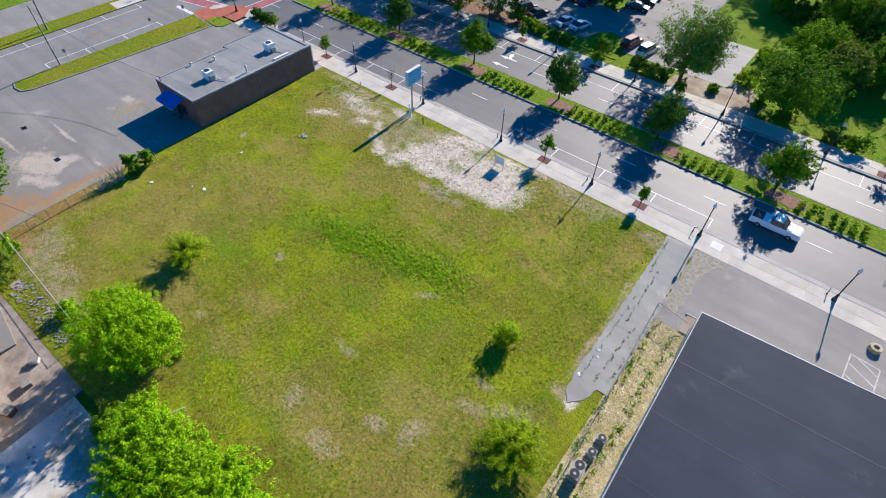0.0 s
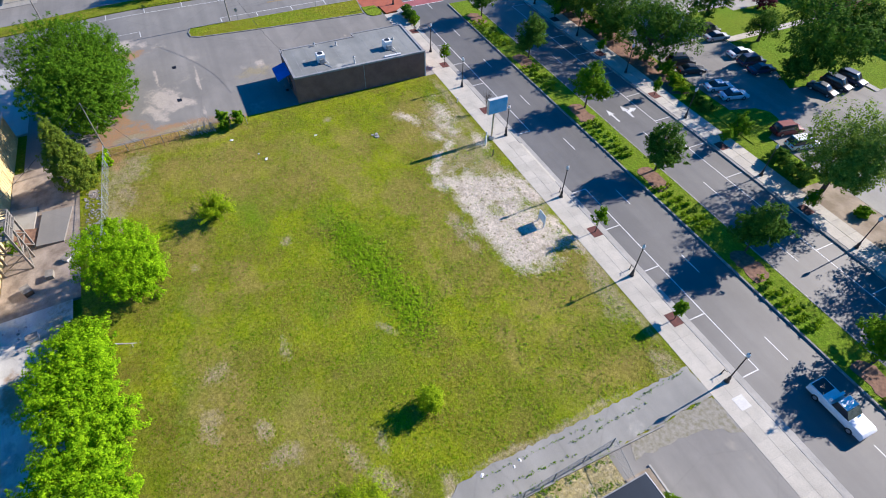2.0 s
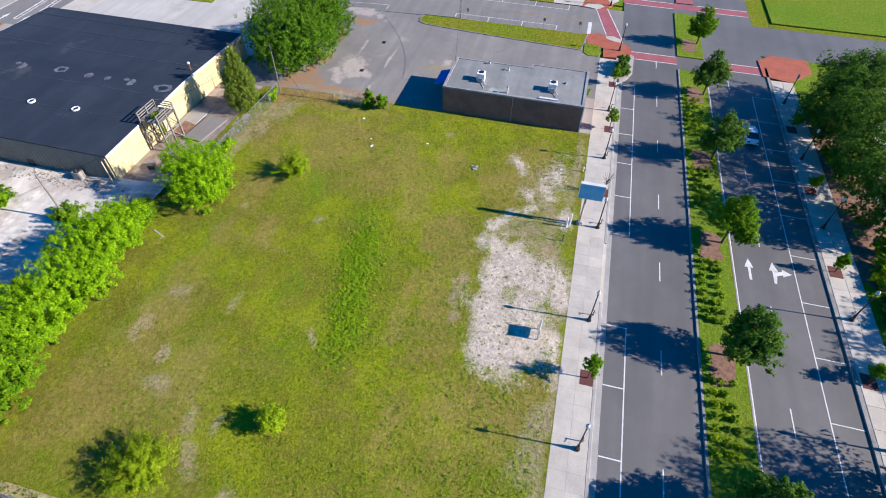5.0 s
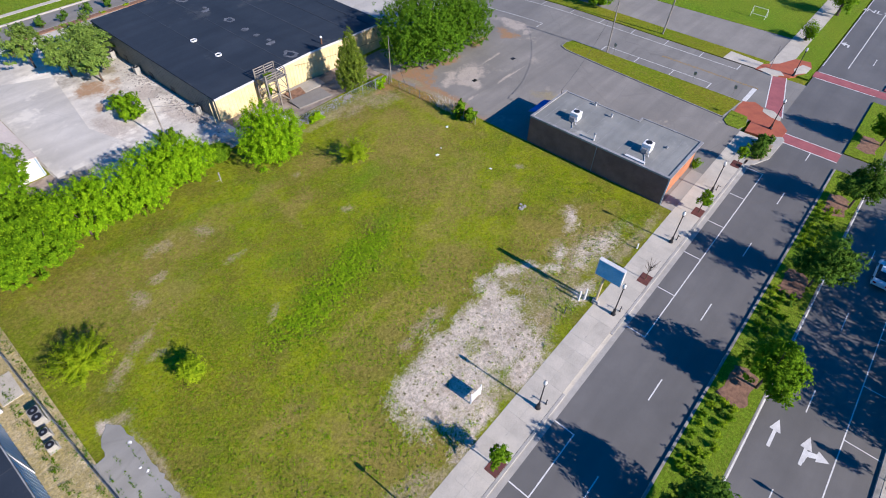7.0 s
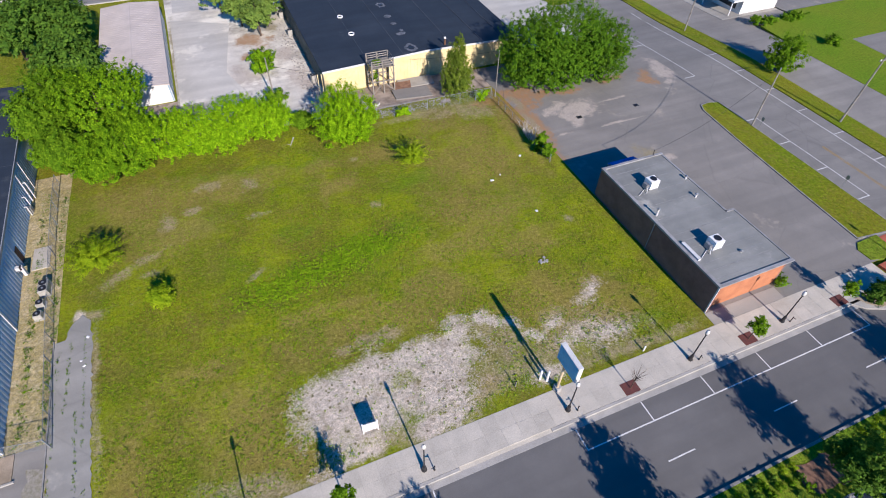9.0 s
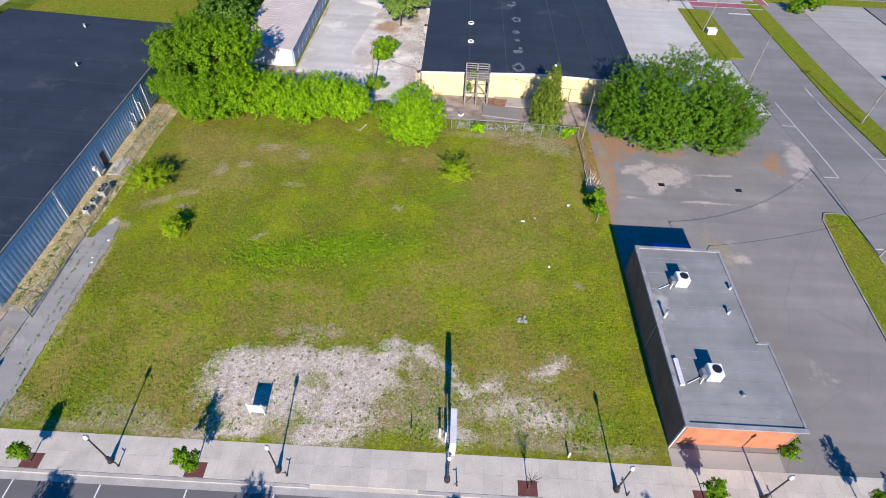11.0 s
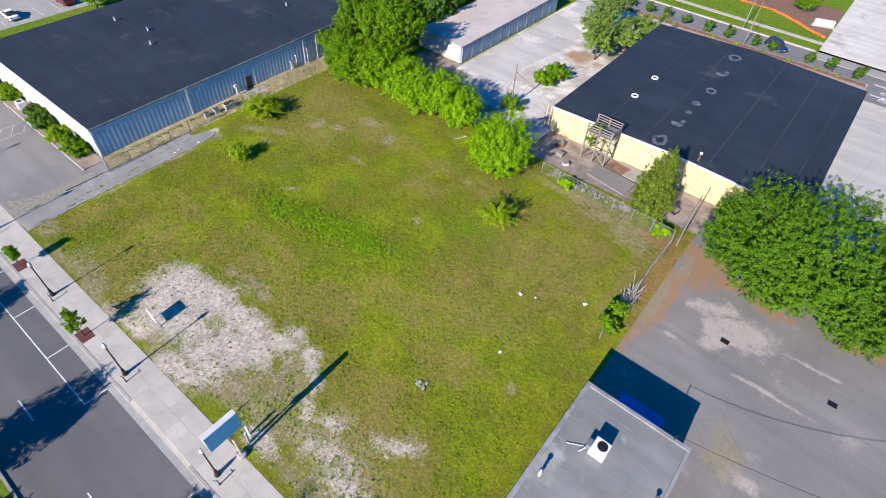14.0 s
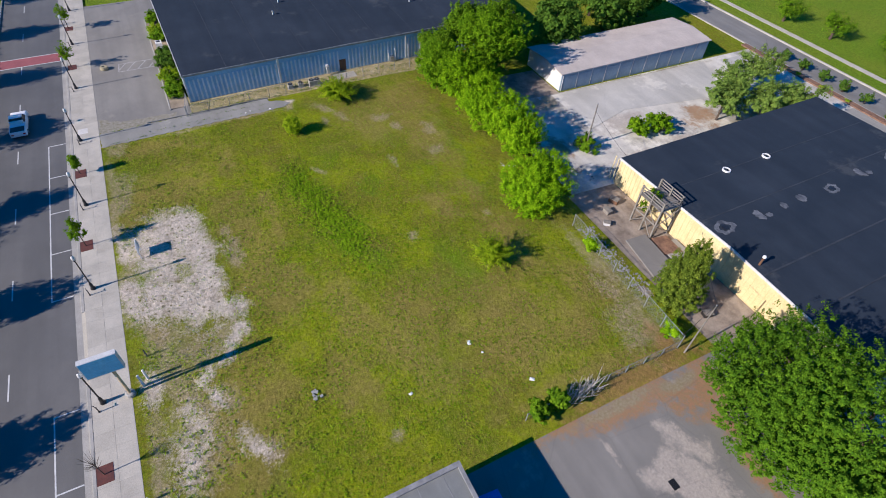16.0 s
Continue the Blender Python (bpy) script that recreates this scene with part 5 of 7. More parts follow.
spray_bush(-6.2, 17.6, 3.1, 2.7, "leaf_shoot", 102, "spreading yellow-green bush near the chain-link fence", 190)
bush(-13.0, 26.3, 1.3, 2.5, "leaf_shoot", 103, "compact bright green sapling bush on the grass", 190, 36, 0.085)
bush(-32.0, -25.4, 2.3, 2.4, "leaf_bright", 104, "leafy green bush in the concrete yard", 130, 44, group="bushes in the yard")
bush(-31.2, -21.6, 1.9, 2.2, "leaf_bright", 105, "leafy green bush in the concrete yard", 110, 44, group="bushes in the yard")
bush(-31.8, -11.6, 1.8, 2.0, "leaf_mid", 106, "dark bush by the utility pole", 70)
bush(-48.6, 1.0, 1.1, 1.3, "leaf_lime", 107, "low lime-green bush on the fence", 60)
bush(-62.0, 1.2, 1.0, 1.5, "leaf_lime", 108, "weedy green bush at the fence corner", 50)
bush(-63.6, 17.0, 1.0, 2.6, "leaf_mid", 109, "green sapling bush growing through the fence", 60)
bush(-63.8, 19.2, 0.9, 2.4, "leaf_mid", 110, "green sapling bush at the fence end", 60)
for k, (x, r, h, leaf) in enumerate(((3.6, 1.5, 1.6, "leaf_mid"), (5.8, 1.6, 1.7, "leaf_mid"), (8.9, 1.7, 1.5, "leaf_yellow"), (13.0, 1.6, 1.9, "leaf_dark"), (15.3, 1.7, 2.0, "leaf_dark"), (23.2, 1.7, 1.8, "leaf_mid"), (25.9, 1.6, 1.5, "leaf_yellow"), (30.6, 1.6, 1.7, "leaf_mid"))):
    bush(x, 39.75, r, h, leaf, 120 + k, "rounded foundation shrub along the white front wall", 90, 40, 0.14, group="shrubs along the front wall")
structure("kerb_bed_blue", Geo().chamfer(-0.3, 40.95, -0.1, 32.2, 41.15, 0.14, 0.03), M["kerb"], "pale concrete kerb of the planting bed")
structure("planting_bed_blue", Geo().box(-0.1, 38.45, -0.1, 32, 40.95, 0.10), M["soil"], "planting bed in front of the blue building")

ob = thing("bed_air_conditioner", "white air conditioner cabinet among the front shrubs", "air conditioner", 19.9, 39.9, 0.1)
part("cabinet", Geo().chamfer(-0.55, -0.5, 0.08, 0.55, 0.5, 1.15, 0.05), M["white"], ob)
part("plinth", Geo().box(-0.65, -0.6, -0.05, 0.65, 0.6, 0.08), M["kerb"], ob)
part("fan_grille", Geo().tube((0, 0, 1.15), (0, 0, 1.18), 0.38, 0.38, 14), M["black"], ob)

# bare tangle of branches on the fence by the parking area
ob = thing("dead_brush", "pale leafless tangle of dead branches on the fence", "dead brush", -63.7, 14.4)
rng = random.Random(5)
wood = Geo()
for _ in range(60):
    p = Vector((rng.uniform(-0.5, 0.3), rng.uniform(-2.2, 1.2), 0.0))
    q = p + Vector((rng.uniform(-0.9, 0.9), rng.uniform(-1.2, 1.2), rng.uniform(0.8, 2.6)))
    wood.tube(p, q, 0.035, 0.01, 4)
    wood.tube(p.lerp(q, 0.6), p.lerp(q, 0.6) + Vector((rng.uniform(-0.6, 0.6), rng.uniform(-0.6, 0.6), rng.uniform(0.2, 0.9))), 0.018, 0.006, 4)
part("tangle", wood, M["twig"], ob)

# ---- street furniture ----
lamp = thing("street_lamp", "black street lamp with white globe on the sidewalk", "street lamp", -3.45, 52.95, 0, group="street lamps along the avenue")
part("base", Geo().lathe([(0.26, 0), (0.26, 0.12), (0.17, 0.3), (0.15, 0.75), (0.09, 0.95)], 10), M["black"], lamp)
part("post", Geo().lathe([(0.075, 0.9), (0.055, 4.25), (0.11, 4.3), (0.14, 4.42)], 8), M["black"], lamp)
part("globe", Geo().lathe([(0.09, 4.4), (0.17, 4.5), (0.195, 4.68), (0.15, 4.88), (0.06, 5.02)], 12), paint("lamp_globe_glass", (0.62, 0.62, 0.60), 0.35), lamp, "white globe", True)
part("finial", Geo().lathe([(0.07, 5.0), (0.03, 5.08), (0.01, 5.16)], 6), M["black"], lamp)
hoop = thing("bollard", "short black steel bollard beside the lamp", "bollard", -4.3, 53.1, 0, group="bollards beside lamps")
part("post", Geo().lathe([(0.09, 0), (0.09, 0.08), (0.05, 0.14), (0.045, 0.75), (0.07, 0.8)], 8), M["black"], hoop)
part("arm", Geo().tube((0, 0, 0.72), (0.35, 0, 0.85), 0.03), M["black"], hoop)
for k, x in enumerate((-17.65, -31.78, -45.97, -60.14, -72.4, 11.2, 26.6, 41)):
    copy_thing(lamp, pose(x, 52.95, 0))
    copy_thing(hoop, pose(x - 0.8, 53.3, 0, 0, 0, 20 * k))
for x in (-82, -67.3, -53.2, -39.0, -24.5, -10.2, 4.2, 18.6, 33):
    copy_thing(lamp, pose(x, 79.8, 0.02))
copy_thing(lamp, pose(-92.6, 53.9, 0.02))
copy_thing(lamp, pose(-111.5, 51.5, 0.02))

# tree pits with young street trees
def young_tree(x, y, z, h, r, seed, leafy=True):
    ob = thing("street_tree", "young leafy street tree in a paved pit" if leafy else "bare leafless young street tree in a paved pit", "tree", x, y, z, group="young street trees")
    rng = random.Random(seed)
    if leafy:
        blobs = [(0, 0, h * 0.58, r * 0.9, r * 0.9, h * 0.24), (0.12, 0.05, h * 0.82, r * 0.55, r * 0.55, h * 0.2)] + [(rng.uniform(-0.4, 0.4) * r, rng.uniform(-0.4, 0.4) * r, h * rng.uniform(0.48, 0.75), r * 0.55, r * 0.55, h * 0.14) for _ in range(3)]
        tree_parts(ob, blobs, M["leaf_mid"], seed, 100, 34, 0.09, 0.3, 0.06, None, 5)
    else:
        wood = Geo().tube((0, 0, -0.1), (0, 0, 1.6), 0.05, 0.035, 6)
        for _ in range(26):
            t = rng.uniform(0, 6.28)
            p = Vector((0, 0, rng.uniform(1.2, 2.0)))
            wood.tube(p, p + Vector((math.cos(t) * 0.7, math.sin(t) * 0.7, rng.uniform(0.7, 1.7))), 0.02, 0.006, 4)
        part("trunk", wood, M["bark"], ob)
    return ob


PITS = [(-80.5, 3.4, 0.95, True), (-67.4, 3.6, 1.0, True), (-52.7, 3.0, 0.9, False), (-24.9, 3.9, 0.95, True), (-11.1, 2.9, 0.6, True), (18.2, 4.2, 1.3, True), (33, 4.2, 1.3, True)]
for k, (x, h, r, leafy) in enumerate(PITS):
    structure("tree_pit", Geo().box(x - 0.82, 52.62, -0.1, x + 0.82, 53.86, 0.034), M["pitbrick"], "maroon paved square round a street tree")
    young_tree(x, 53.3, 0.03, h, r, 200 + k, leafy)
for k, (x, h, r) in enumerate(((-45.8, 3.0, 0.8), (-31.5, 3.0, 0.9), (-17.2, 3.4, 1.0), (11.5, 3.6, 1.2), (-60.2, 3.0, 0.8), (-74.5, 3.2, 1.0))):
    structure("tree_pit", Geo().box(x - 0.85, 79.0, -0.1, x + 0.85, 80.4, 0.054), M["pitbrick"], "maroon paved square round a street tree")
    young_tree(x, 79.6, 0.03, h, r, 220 + k)
# bump-out shrubs
for k, (x, y) in enumerate(((-87.4, 54.7), (-85.6, 54.5), (-84.0, 54.5))):
    bush(x, y, 1.15, 1.9, "leaf_dark", 240 + k, "dark green shrub in the kerb extension", 60, 40, 0.14, group="shrubs in the kerb extension")

# median: seven broad young trees and rows of low shrubs
for k, (x, h, r) in enumerate(((-99.0, 6.9, 2.50), (-81.2, 7.3, 2.70), (-63.9, 7.6, 2.80), (-47.3, 7.4, 2.70), (-31.1, 7.5, 2.80), (-15.2, 7.2, 2.80), (1.0, 7.2, 2.80), (17.5, 7.3, 2.80), (34, 7.3, 2.80), (50, 7.3, 2.80))):
    rng = random.Random(300 + k)
    blobs = [(0, 0, h * 0.50, r * 0.9, r * 0.9, h * 0.28), (0, 0, h * 0.70, r * 0.66, r * 0.66, h * 0.22), (0.1, 0, h * 0.88, r * 0.34, r * 0.34, h * 0.14)] + [(rng.uniform(-0.6, 0.6) * r, rng.uniform(-0.6, 0.6) * r, h * rng.uniform(0.34, 0.66), r * 0.46, r * 0.46, h * 0.14) for _ in range(8)]
    tree("median_tree", "dense dark green broadleaf tree on the median", x, 67.5, blobs, "leaf_dark" if k % 3 else "leaf_mid", 300 + k, 480, 40, 0.125, 0.5, 0.14, 7, 0.03, group="trees along the median")
rng = random.Random(8)
shrub_meshes = []
for k in range(4):
    pts = crown_points([(0, 0, 0.30, 0.36, 0.36, 0.34)], 22, 400 + k, 0.6)
    leaf = ("leaf_yellow", "leaf_mid", "leaf_yellow", "leaf_dark")[k]
    shrub_meshes.append(leaf_mesh("foliage", pts, np.full(len(pts), 0.16), 18, 0.085, M[leaf], 400 + k, 0.5))
for lo, hi in ((-79, -67.5), (-61, -51.5), (-43.6, -34), (-27.6, -18.3), (-11.5, -2.2), (4.5, 14), (21, 31), (38, 47)):
    n = int((hi - lo) / 1.2)
    for i in range(n):
        for y in (64.85, 65.75, 66.65):
            if rng.random() < 0.88:
                x = lo + i * 1.2 + rng.uniform(-0.15, 0.15)
                ob = thing("median_shrub", "low rounded evergreen shrub on the median", "shrub", x, y + rng.uniform(-0.15, 0.15), 0.02, rng.uniform(0, 360), group="low shrubs along the median")
                part("foliage", shrub_meshes[rng.choice((0, 0, 1, 2, 3))], None, ob)

# pole sign
sign = thing("pole_sign", "blank pale blue sign cabinet on a single steel pole", "sign", -46.15, 50.7)
M["cream"] = surface("rust_streaked_cream_paint", (0.66, 0.58, 0.40), (0.48, 0.34, 0.18), 1.2, 8.0, 0.6, relief=0.1)
part("pole", Geo().tube((0, 0, -0.2), (0, 0, 4.5), 0.13, 0.13, 10), M["cream"], sign, "rust-streaked cream steel pole")
cab = part("cabinet", Geo().box(-0.24, -1.0, 4.25, 0.24, 1.85, 6.45), M["white_trim"], sign)
M["sign_face"] = surface("faded_blue_sign_face", (0.085, 0.40, 0.66), (0.17, 0.50, 0.72), 0.6, 6.0, 0.6, relief=0)
part("face", Geo().box(0.24, -0.92, 4.33, 0.252, 1.77, 6.37), M["sign_face"], cab, "faded blue panel")
part("face", Geo().box(-0.252, -0.92, 4.33, -0.24, 1.77, 6.37), M["sign_face"], cab, "faded blue panel")
part("footing", Geo().lathe([(0.42, -0.1), (0.42, 0.35), (0.3, 0.42)], 12), M["kerb"], sign, "white concrete footing")
for dx, dy, h in ((0.45, -1.1, 1.7), (1.0, -1.5, 1.5)):
    ob = thing("guard_post", "short white steel guard post beside the sign", "bollard", -46.15 + dx, 50.7 + dy, group="guard posts by the sign")
    part("post", Geo().tube((0, 0, -0.1), (0, 0, h), 0.11, 0.11, 8), M["white"], ob)
    part("cap", Geo().ball((0, 0, h), 0.115, 8, 0.06), M["white"], ob)
# small board on legs over the gravel
board = thing("site_board", "white notice board on two posts over the gravel", "sign", -28.65, 48.1, 0, -3)
part("panel", Geo().box(-0.66, -0.03, 0.5, 0.66, 0.03, 1.72), M["white"], board)
for x in (-0.66, 0.66):
    part("post", Geo().box(x - 0.05, -0.12, -0.2, x + 0.05, -0.03, 1.82), M["white"], board)
ob = thing("marker_post", "thin dark marker post in the gravel", "post", -42.6, 49.0)
part("post", Geo().box(-0.05, -0.05, -0.1, 0.05, 0.05, 1.0), M["wood"], ob)
part("cap", Geo().box(-0.06, -0.06, 1.0, 0.06, 0.06, 1.05), M["black"], ob)
ob = thing("standpipe", "short white utility standpipe at the sidewalk edge", "standpipe", -56.45, 50.35)
part("pipe", Geo().tube((0, 0, -0.1), (0, 0, 0.75), 0.09, 0.09, 8), M["white"], ob)
part("cap", Geo().ball((0, 0, 0.75), 0.1, 8, 0.06), M["white"], ob)

# ---- sidewalk slabs ----
walk_near = structure("sidewalk_near", Geo().box(-89, 50.65, -0.3, 130, 53.87, 0.004), M["kerb"], "concrete sidewalk of square slabs")
walk_far = structure("sidewalk_far", Geo().box(-89, 78.75, -0.3, 70, 82.3, -0.0), M["kerb"], "concrete sidewalk of slabs on the far side")
slab = Geo().chamfer(-0.79, -0.796, -0.06, 0.79, 0.796, 0.014, 0.004).mesh("slab", M["concrete"])
for i in range(125):
    for j in range(2):
        o = part("slab", slab, None, walk_near)
        o.location = (-88.2 + 1.6 * i, 51.46 + 1.61 * j, 0)
slab = Geo().chamfer(-1.18, -0.85, -0.06, 1.18, 0.85, 0.034, 0.006).mesh("slab", M["concrete"])
for i in range(66):
    for j in range(2):
        o = part("slab", slab, None, walk_far)
        o.location = (-87.6 + 2.4 * i, 79.65 + 1.74 * j, 0)

# ---- fences ----
def chain_link(name, label, points, h, pitch=0.16, step=2.8):
    """Posts, top rail and woven wire along a line of ground points."""
    ob = thing(name, label, "fence", *points[0], ground_z(points[0][1]))
    x0, y0, z0 = points[0][0], points[0][1], ground_z(points[0][1])
    wires, post = Geo(), Geo().tube((0, 0, -0.2), (0, 0, h + 0.05), 0.04, 0.04, 7).mesh("post", M["galv"])
    for (ax, ay), (bx, by) in zip(points, points[1:]):
        length = math.hypot(bx - ax, by - ay)
        at = lambda d, z: (ax + (bx - ax) * d / length - x0, ay + (by - ay) * d / length - y0, ground_z(ay + (by - ay) * d / length) + z - z0)
        n = max(1, round(length / step))
        for k in range(n + 1):
            part("post", post, None, ob).location = at(length * k / n, 0)
        for k in range(n):
            part("top_rail", Geo().tube(at(length * k / n, h), at(length * (k + 1) / n, h), 0.025, 0.025, 5), M["galv"], ob)
        for k in range(int((length + h) / pitch)):
            d = k * pitch
            lo, hi = max(0.0, d - h), min(length, d)
            if hi - lo > 0.1:
                wires.tube(at(lo, 0.05 + min(h, d - lo)), at(hi, 0.05 + max(0, d - hi)), 0.004, 0.004, 3)
                wires.tube(at(length - lo, 0.05 + min(h, d - lo)), at(length - hi, 0.05 + max(0, d - hi)), 0.004, 0.004, 3)
    part("wire_mesh", wires, M["galv"], ob)
    return ob


chain_link("chain_link_fence", "galvanised chain-link fence at the back of the lot", [(-44.6, 0.7), (-63.6, 1.5)], 1.9)
chain_link("chain_link_fence", "galvanised chain-link fence beside the blue warehouse", [(-1.2, 0.2), (-1.7, 14.4), (-2.25, 27), (-2.95, 39.0)], 1.7)
chain_link("chain_link_gate", "chain-link gate between fence and warehouse corner", [(-2.95, 39.1), (0.7, 38.45)], 1.7)
chain_link("wire_fence", "sagging rusty wire fence along the parking area", [(-63.7, 1.7), (-63.6, 20.0)], 1.3, 0.3, 2.2)
geo = Geo()
for a, b in ((27.3, 33), (33, 44.5)):
    geo.box(-2.45 - 0.02 * (a - 27.3), a, -0.1, -2.33 - 0.02 * (a - 27.3), b, 0.16)
structure("kerb_strip", geo, M["oldkerb"], "low stained kerb beside the asphalt strip")

# ---- condensers and other gear ----
M["casing"] = surface("dusty_beige_metal_casing", (0.42, 0.41, 0.37), (0.30, 0.29, 0.26), 1.5, 8.0, 0.6, relief=0.1)


def condenser(x, y, w, d, h, fans, label, turn=0.0, z=None):
    ob = thing("condenser_unit", label, "air conditioner", x, y, ground_z(y) if z is None else z, turn, "condenser units")
    part("cabinet", Geo().chamfer(-w / 2, -d / 2, 0.08, w / 2, d / 2, h, 0.04), M["casing"], ob)
    part("pad", Geo().box(-w / 2 - 0.1, -d / 2 - 0.1, -0.1, w / 2 + 0.1, d / 2 + 0.1, 0.08), M["kerb"], ob)
    for k in range(fans):
        y1 = (k - (fans - 1) / 2) * d / fans
        part("fan_grille", Geo().tube((0, y1, h - 0.01), (0, y1, h + 0.03), min(w, d / fans) * 0.47, None, 14), M["black"], ob)
        part("fan_hub", Geo().tube((0, y1, h + 0.03), (0, y1, h + 0.06), 0.12, None, 8), M["steel"], ob)


condenser(-1.15, 19.6, 0.95, 1.75, 0.9, 2, "large white twin-fan condenser on a concrete pad", 0)
condenser(-0.9, 21.75, 0.75, 0.75, 0.7, 1, "square white condenser beside the blue warehouse")
condenser(-0.8, 23.35, 0.75, 0.75, 0.7, 1, "square white condenser beside the blue warehouse")
for y in (-15.8, -34.9, -43.9):
    condenser(-38.5, y, 0.9, 1.1, 1.2, 1, "white condenser against the yellow warehouse")
ob = thing("exhaust_duct", "white bent exhaust duct on the blue wall", "duct", 1.3, 16.6, 0)
part("duct", Geo().box(-0.5, -0.2, 1.2, 0.2, 0.2, 1.6).box(-0.6, -0.2, 0.3, -0.3, 0.2, 1.6), M["white_trim"], ob)
part("bracket", Geo().box(-0.3, -0.25, 1.1, 0.22, 0.25, 1.18), M["steel"], ob)
ob = thing("pipe_rack", "white pipes and meter boxes at the warehouse end", "pipework", 1.6, 4.5, -0.3)
for y, h in ((0, 2.2), (1.2, 1.6), (-2.4, 2.6)):
    part("pipe", Geo().tube((-0.2, y, -0.3), (-0.2, y, h), 0.06, 0.06, 7).tube((-0.2, y, h), (0.25, y, h), 0.06, 0.06, 7), M["white_trim"], ob)
part("meter_box", Geo().chamfer(-0.35, 0.3, 0.2, 0.2, 0.9, 1.1, 0.03), M["steel"], ob)
ob = thing("concrete_slab", "old sandy concrete slab by the warehouse door", "slab", -0.3, 14.2, 0)
part("slab", Geo().chamfer(-0.9, -1.8, -0.1, 0.9, 1.8, 0.08, 0.02), M["concrete"], ob)

# timber stair tower behind the yellow building
tw = thing("timber_tower", "weathered timber stair platform with rails and braces", "platform", -48.3, -8.5, ground_z(-8.5))
X, Y, DECK = 1.8, 1.45, 4.6
for sx in (-1, 0, 1):
    for sy in (-1, 1):
        part("post", Geo().box(sx * X - 0.1, sy * Y - 0.1, -0.2, sx * X + 0.1, sy * Y + 0.1, DECK + 1.25), M["wood"], tw)
for k in range(13):
    part("plank", Geo().box(-X - 0.15 + 0.29 * k, -Y - 0.2, DECK, -X + 0.10 + 0.29 * k, Y + 0.2, DECK + 0.06), M["wood"], tw)
for z in (DECK + 0.45, DECK + 0.8, DECK + 1.2):
    for sy in (-1, 1):
        part("rail", Geo().box(-X - 0.1, sy * Y + 0.09 * sy - 0.03, z - 0.07, X + 0.1, sy * Y + 0.09 * sy + 0.03, z + 0.07), M["wood"], tw)
    part("rail", Geo().box(-X - 0.13, -Y, z - 0.07, -X - 0.09, Y, z + 0.07), M["wood"], tw)
for sy in (-1, 1):
    for z0, z1 in ((0.3, 2.2), (2.2, 4.0)):
        part("brace", Geo().tube((-X, sy * (Y + 0.1), z0), (0, sy * (Y + 0.1), z1), 0.06, 0.06, 5).tube((X, sy * (Y + 0.1), z0), (0, sy * (Y + 0.1), z1), 0.06, 0.06, 5), M["wood"], tw)
    part("beam", Geo().box(-X, sy * Y - 0.12, 2.1, X, sy * Y - 0.04, 2.3), M["wood"], tw)
for sx in (-1, 1):
    part("brace", Geo().tube((sx * (X + 0.1), -Y, 0.3), (sx * (X + 0.1), Y, 2.2), 0.06, 0.06, 5).tube((sx * (X + 0.1), Y, 2.2), (sx * (X + 0.1), -Y, 4.0), 0.06, 0.06, 5), M["wood"], tw)
pts = crown_points([(0.6, 0.3, DECK + 0.5, 0.9, 0.8, 0.6), (1.2, 0.8, 3.0, 0.5, 0.6, 1.3)], 60, 610, 0.8)
part("creeper", leaf_mesh("creeper", pts, np.full(len(pts), 0.3), 26, 0.10, M["leaf_mid"], 611), M["leaf_mid"], tw, "green creeper on the boards")
# clutter in the alley
structure("alley_slab", Geo().prism([(-55.5, -6.3), (-49.5, -6.8), (-49.3, -3.9), (-55.2, -3.0)], -1.6, -0.40), M["lotpave"], "dark concrete slab in the alley")
structure("alley_slab_pale", Geo().prism([(-57.5, -9.9), (-51.5, -10.0), (-51.3, -7.4), (-57.2, -7.0)], -2.0, -0.64), M["pale"], "pale concrete slab in the alley")
structure("alley_clay", Geo().prism([(-53.6, -9.2), (-50.6, -9.3), (-50.2, -7.0), (-52.9, -6.6)], -2.0, -0.625), M["mulch"], "patch of orange clay in the alley")
rng = random.Random(31)
rubble = Geo()
M["sand_grey"] = surface("dusty_rubble", (0.42, 0.40, 0.37), (0.25, 0.23, 0.21), 2.0, 8.0, 0.9)
for _ in range(260):
    x, y = rng.uniform(-57, -45.5), rng.uniform(-1.6, 0.4)
    s = rng.uniform(0.03, 0.13)
    rubble.box(x - s, y - s * 0.7, ground_z(y) - 0.1, x + s, y + s * 0.7, ground_z(y) + s * 0.8, rng.uniform(0, 3))
tagged(new("rubble", rubble.mesh("rubble", M["sand_grey"])), "broken concrete rubble along the fence", "rubble", kind="stuff")
heap = Geo()
for _ in range(420):
    x, y = rng.gauss(-37.6, 0.8), rng.choice((rng.gauss(-14, 2.5), rng.gauss(-22, 3.0), rng.gauss(-33, 2.4), rng.uniform(-46, -12)))
    s = rng.uniform(0.03, 0.15)
    if x > -39:
        heap.box(x - s, y - s * 0.7, ground_z(y) - 0.1, x + s, y + s * 0.7, ground_z(y) + s * 0.7, rng.uniform(0, 3))
tagged(new("yard_rubble", heap.mesh("yard_rubble", M["sand_grey"])), "pale broken concrete and scrap beside the yellow building", "rubble", kind="stuff")
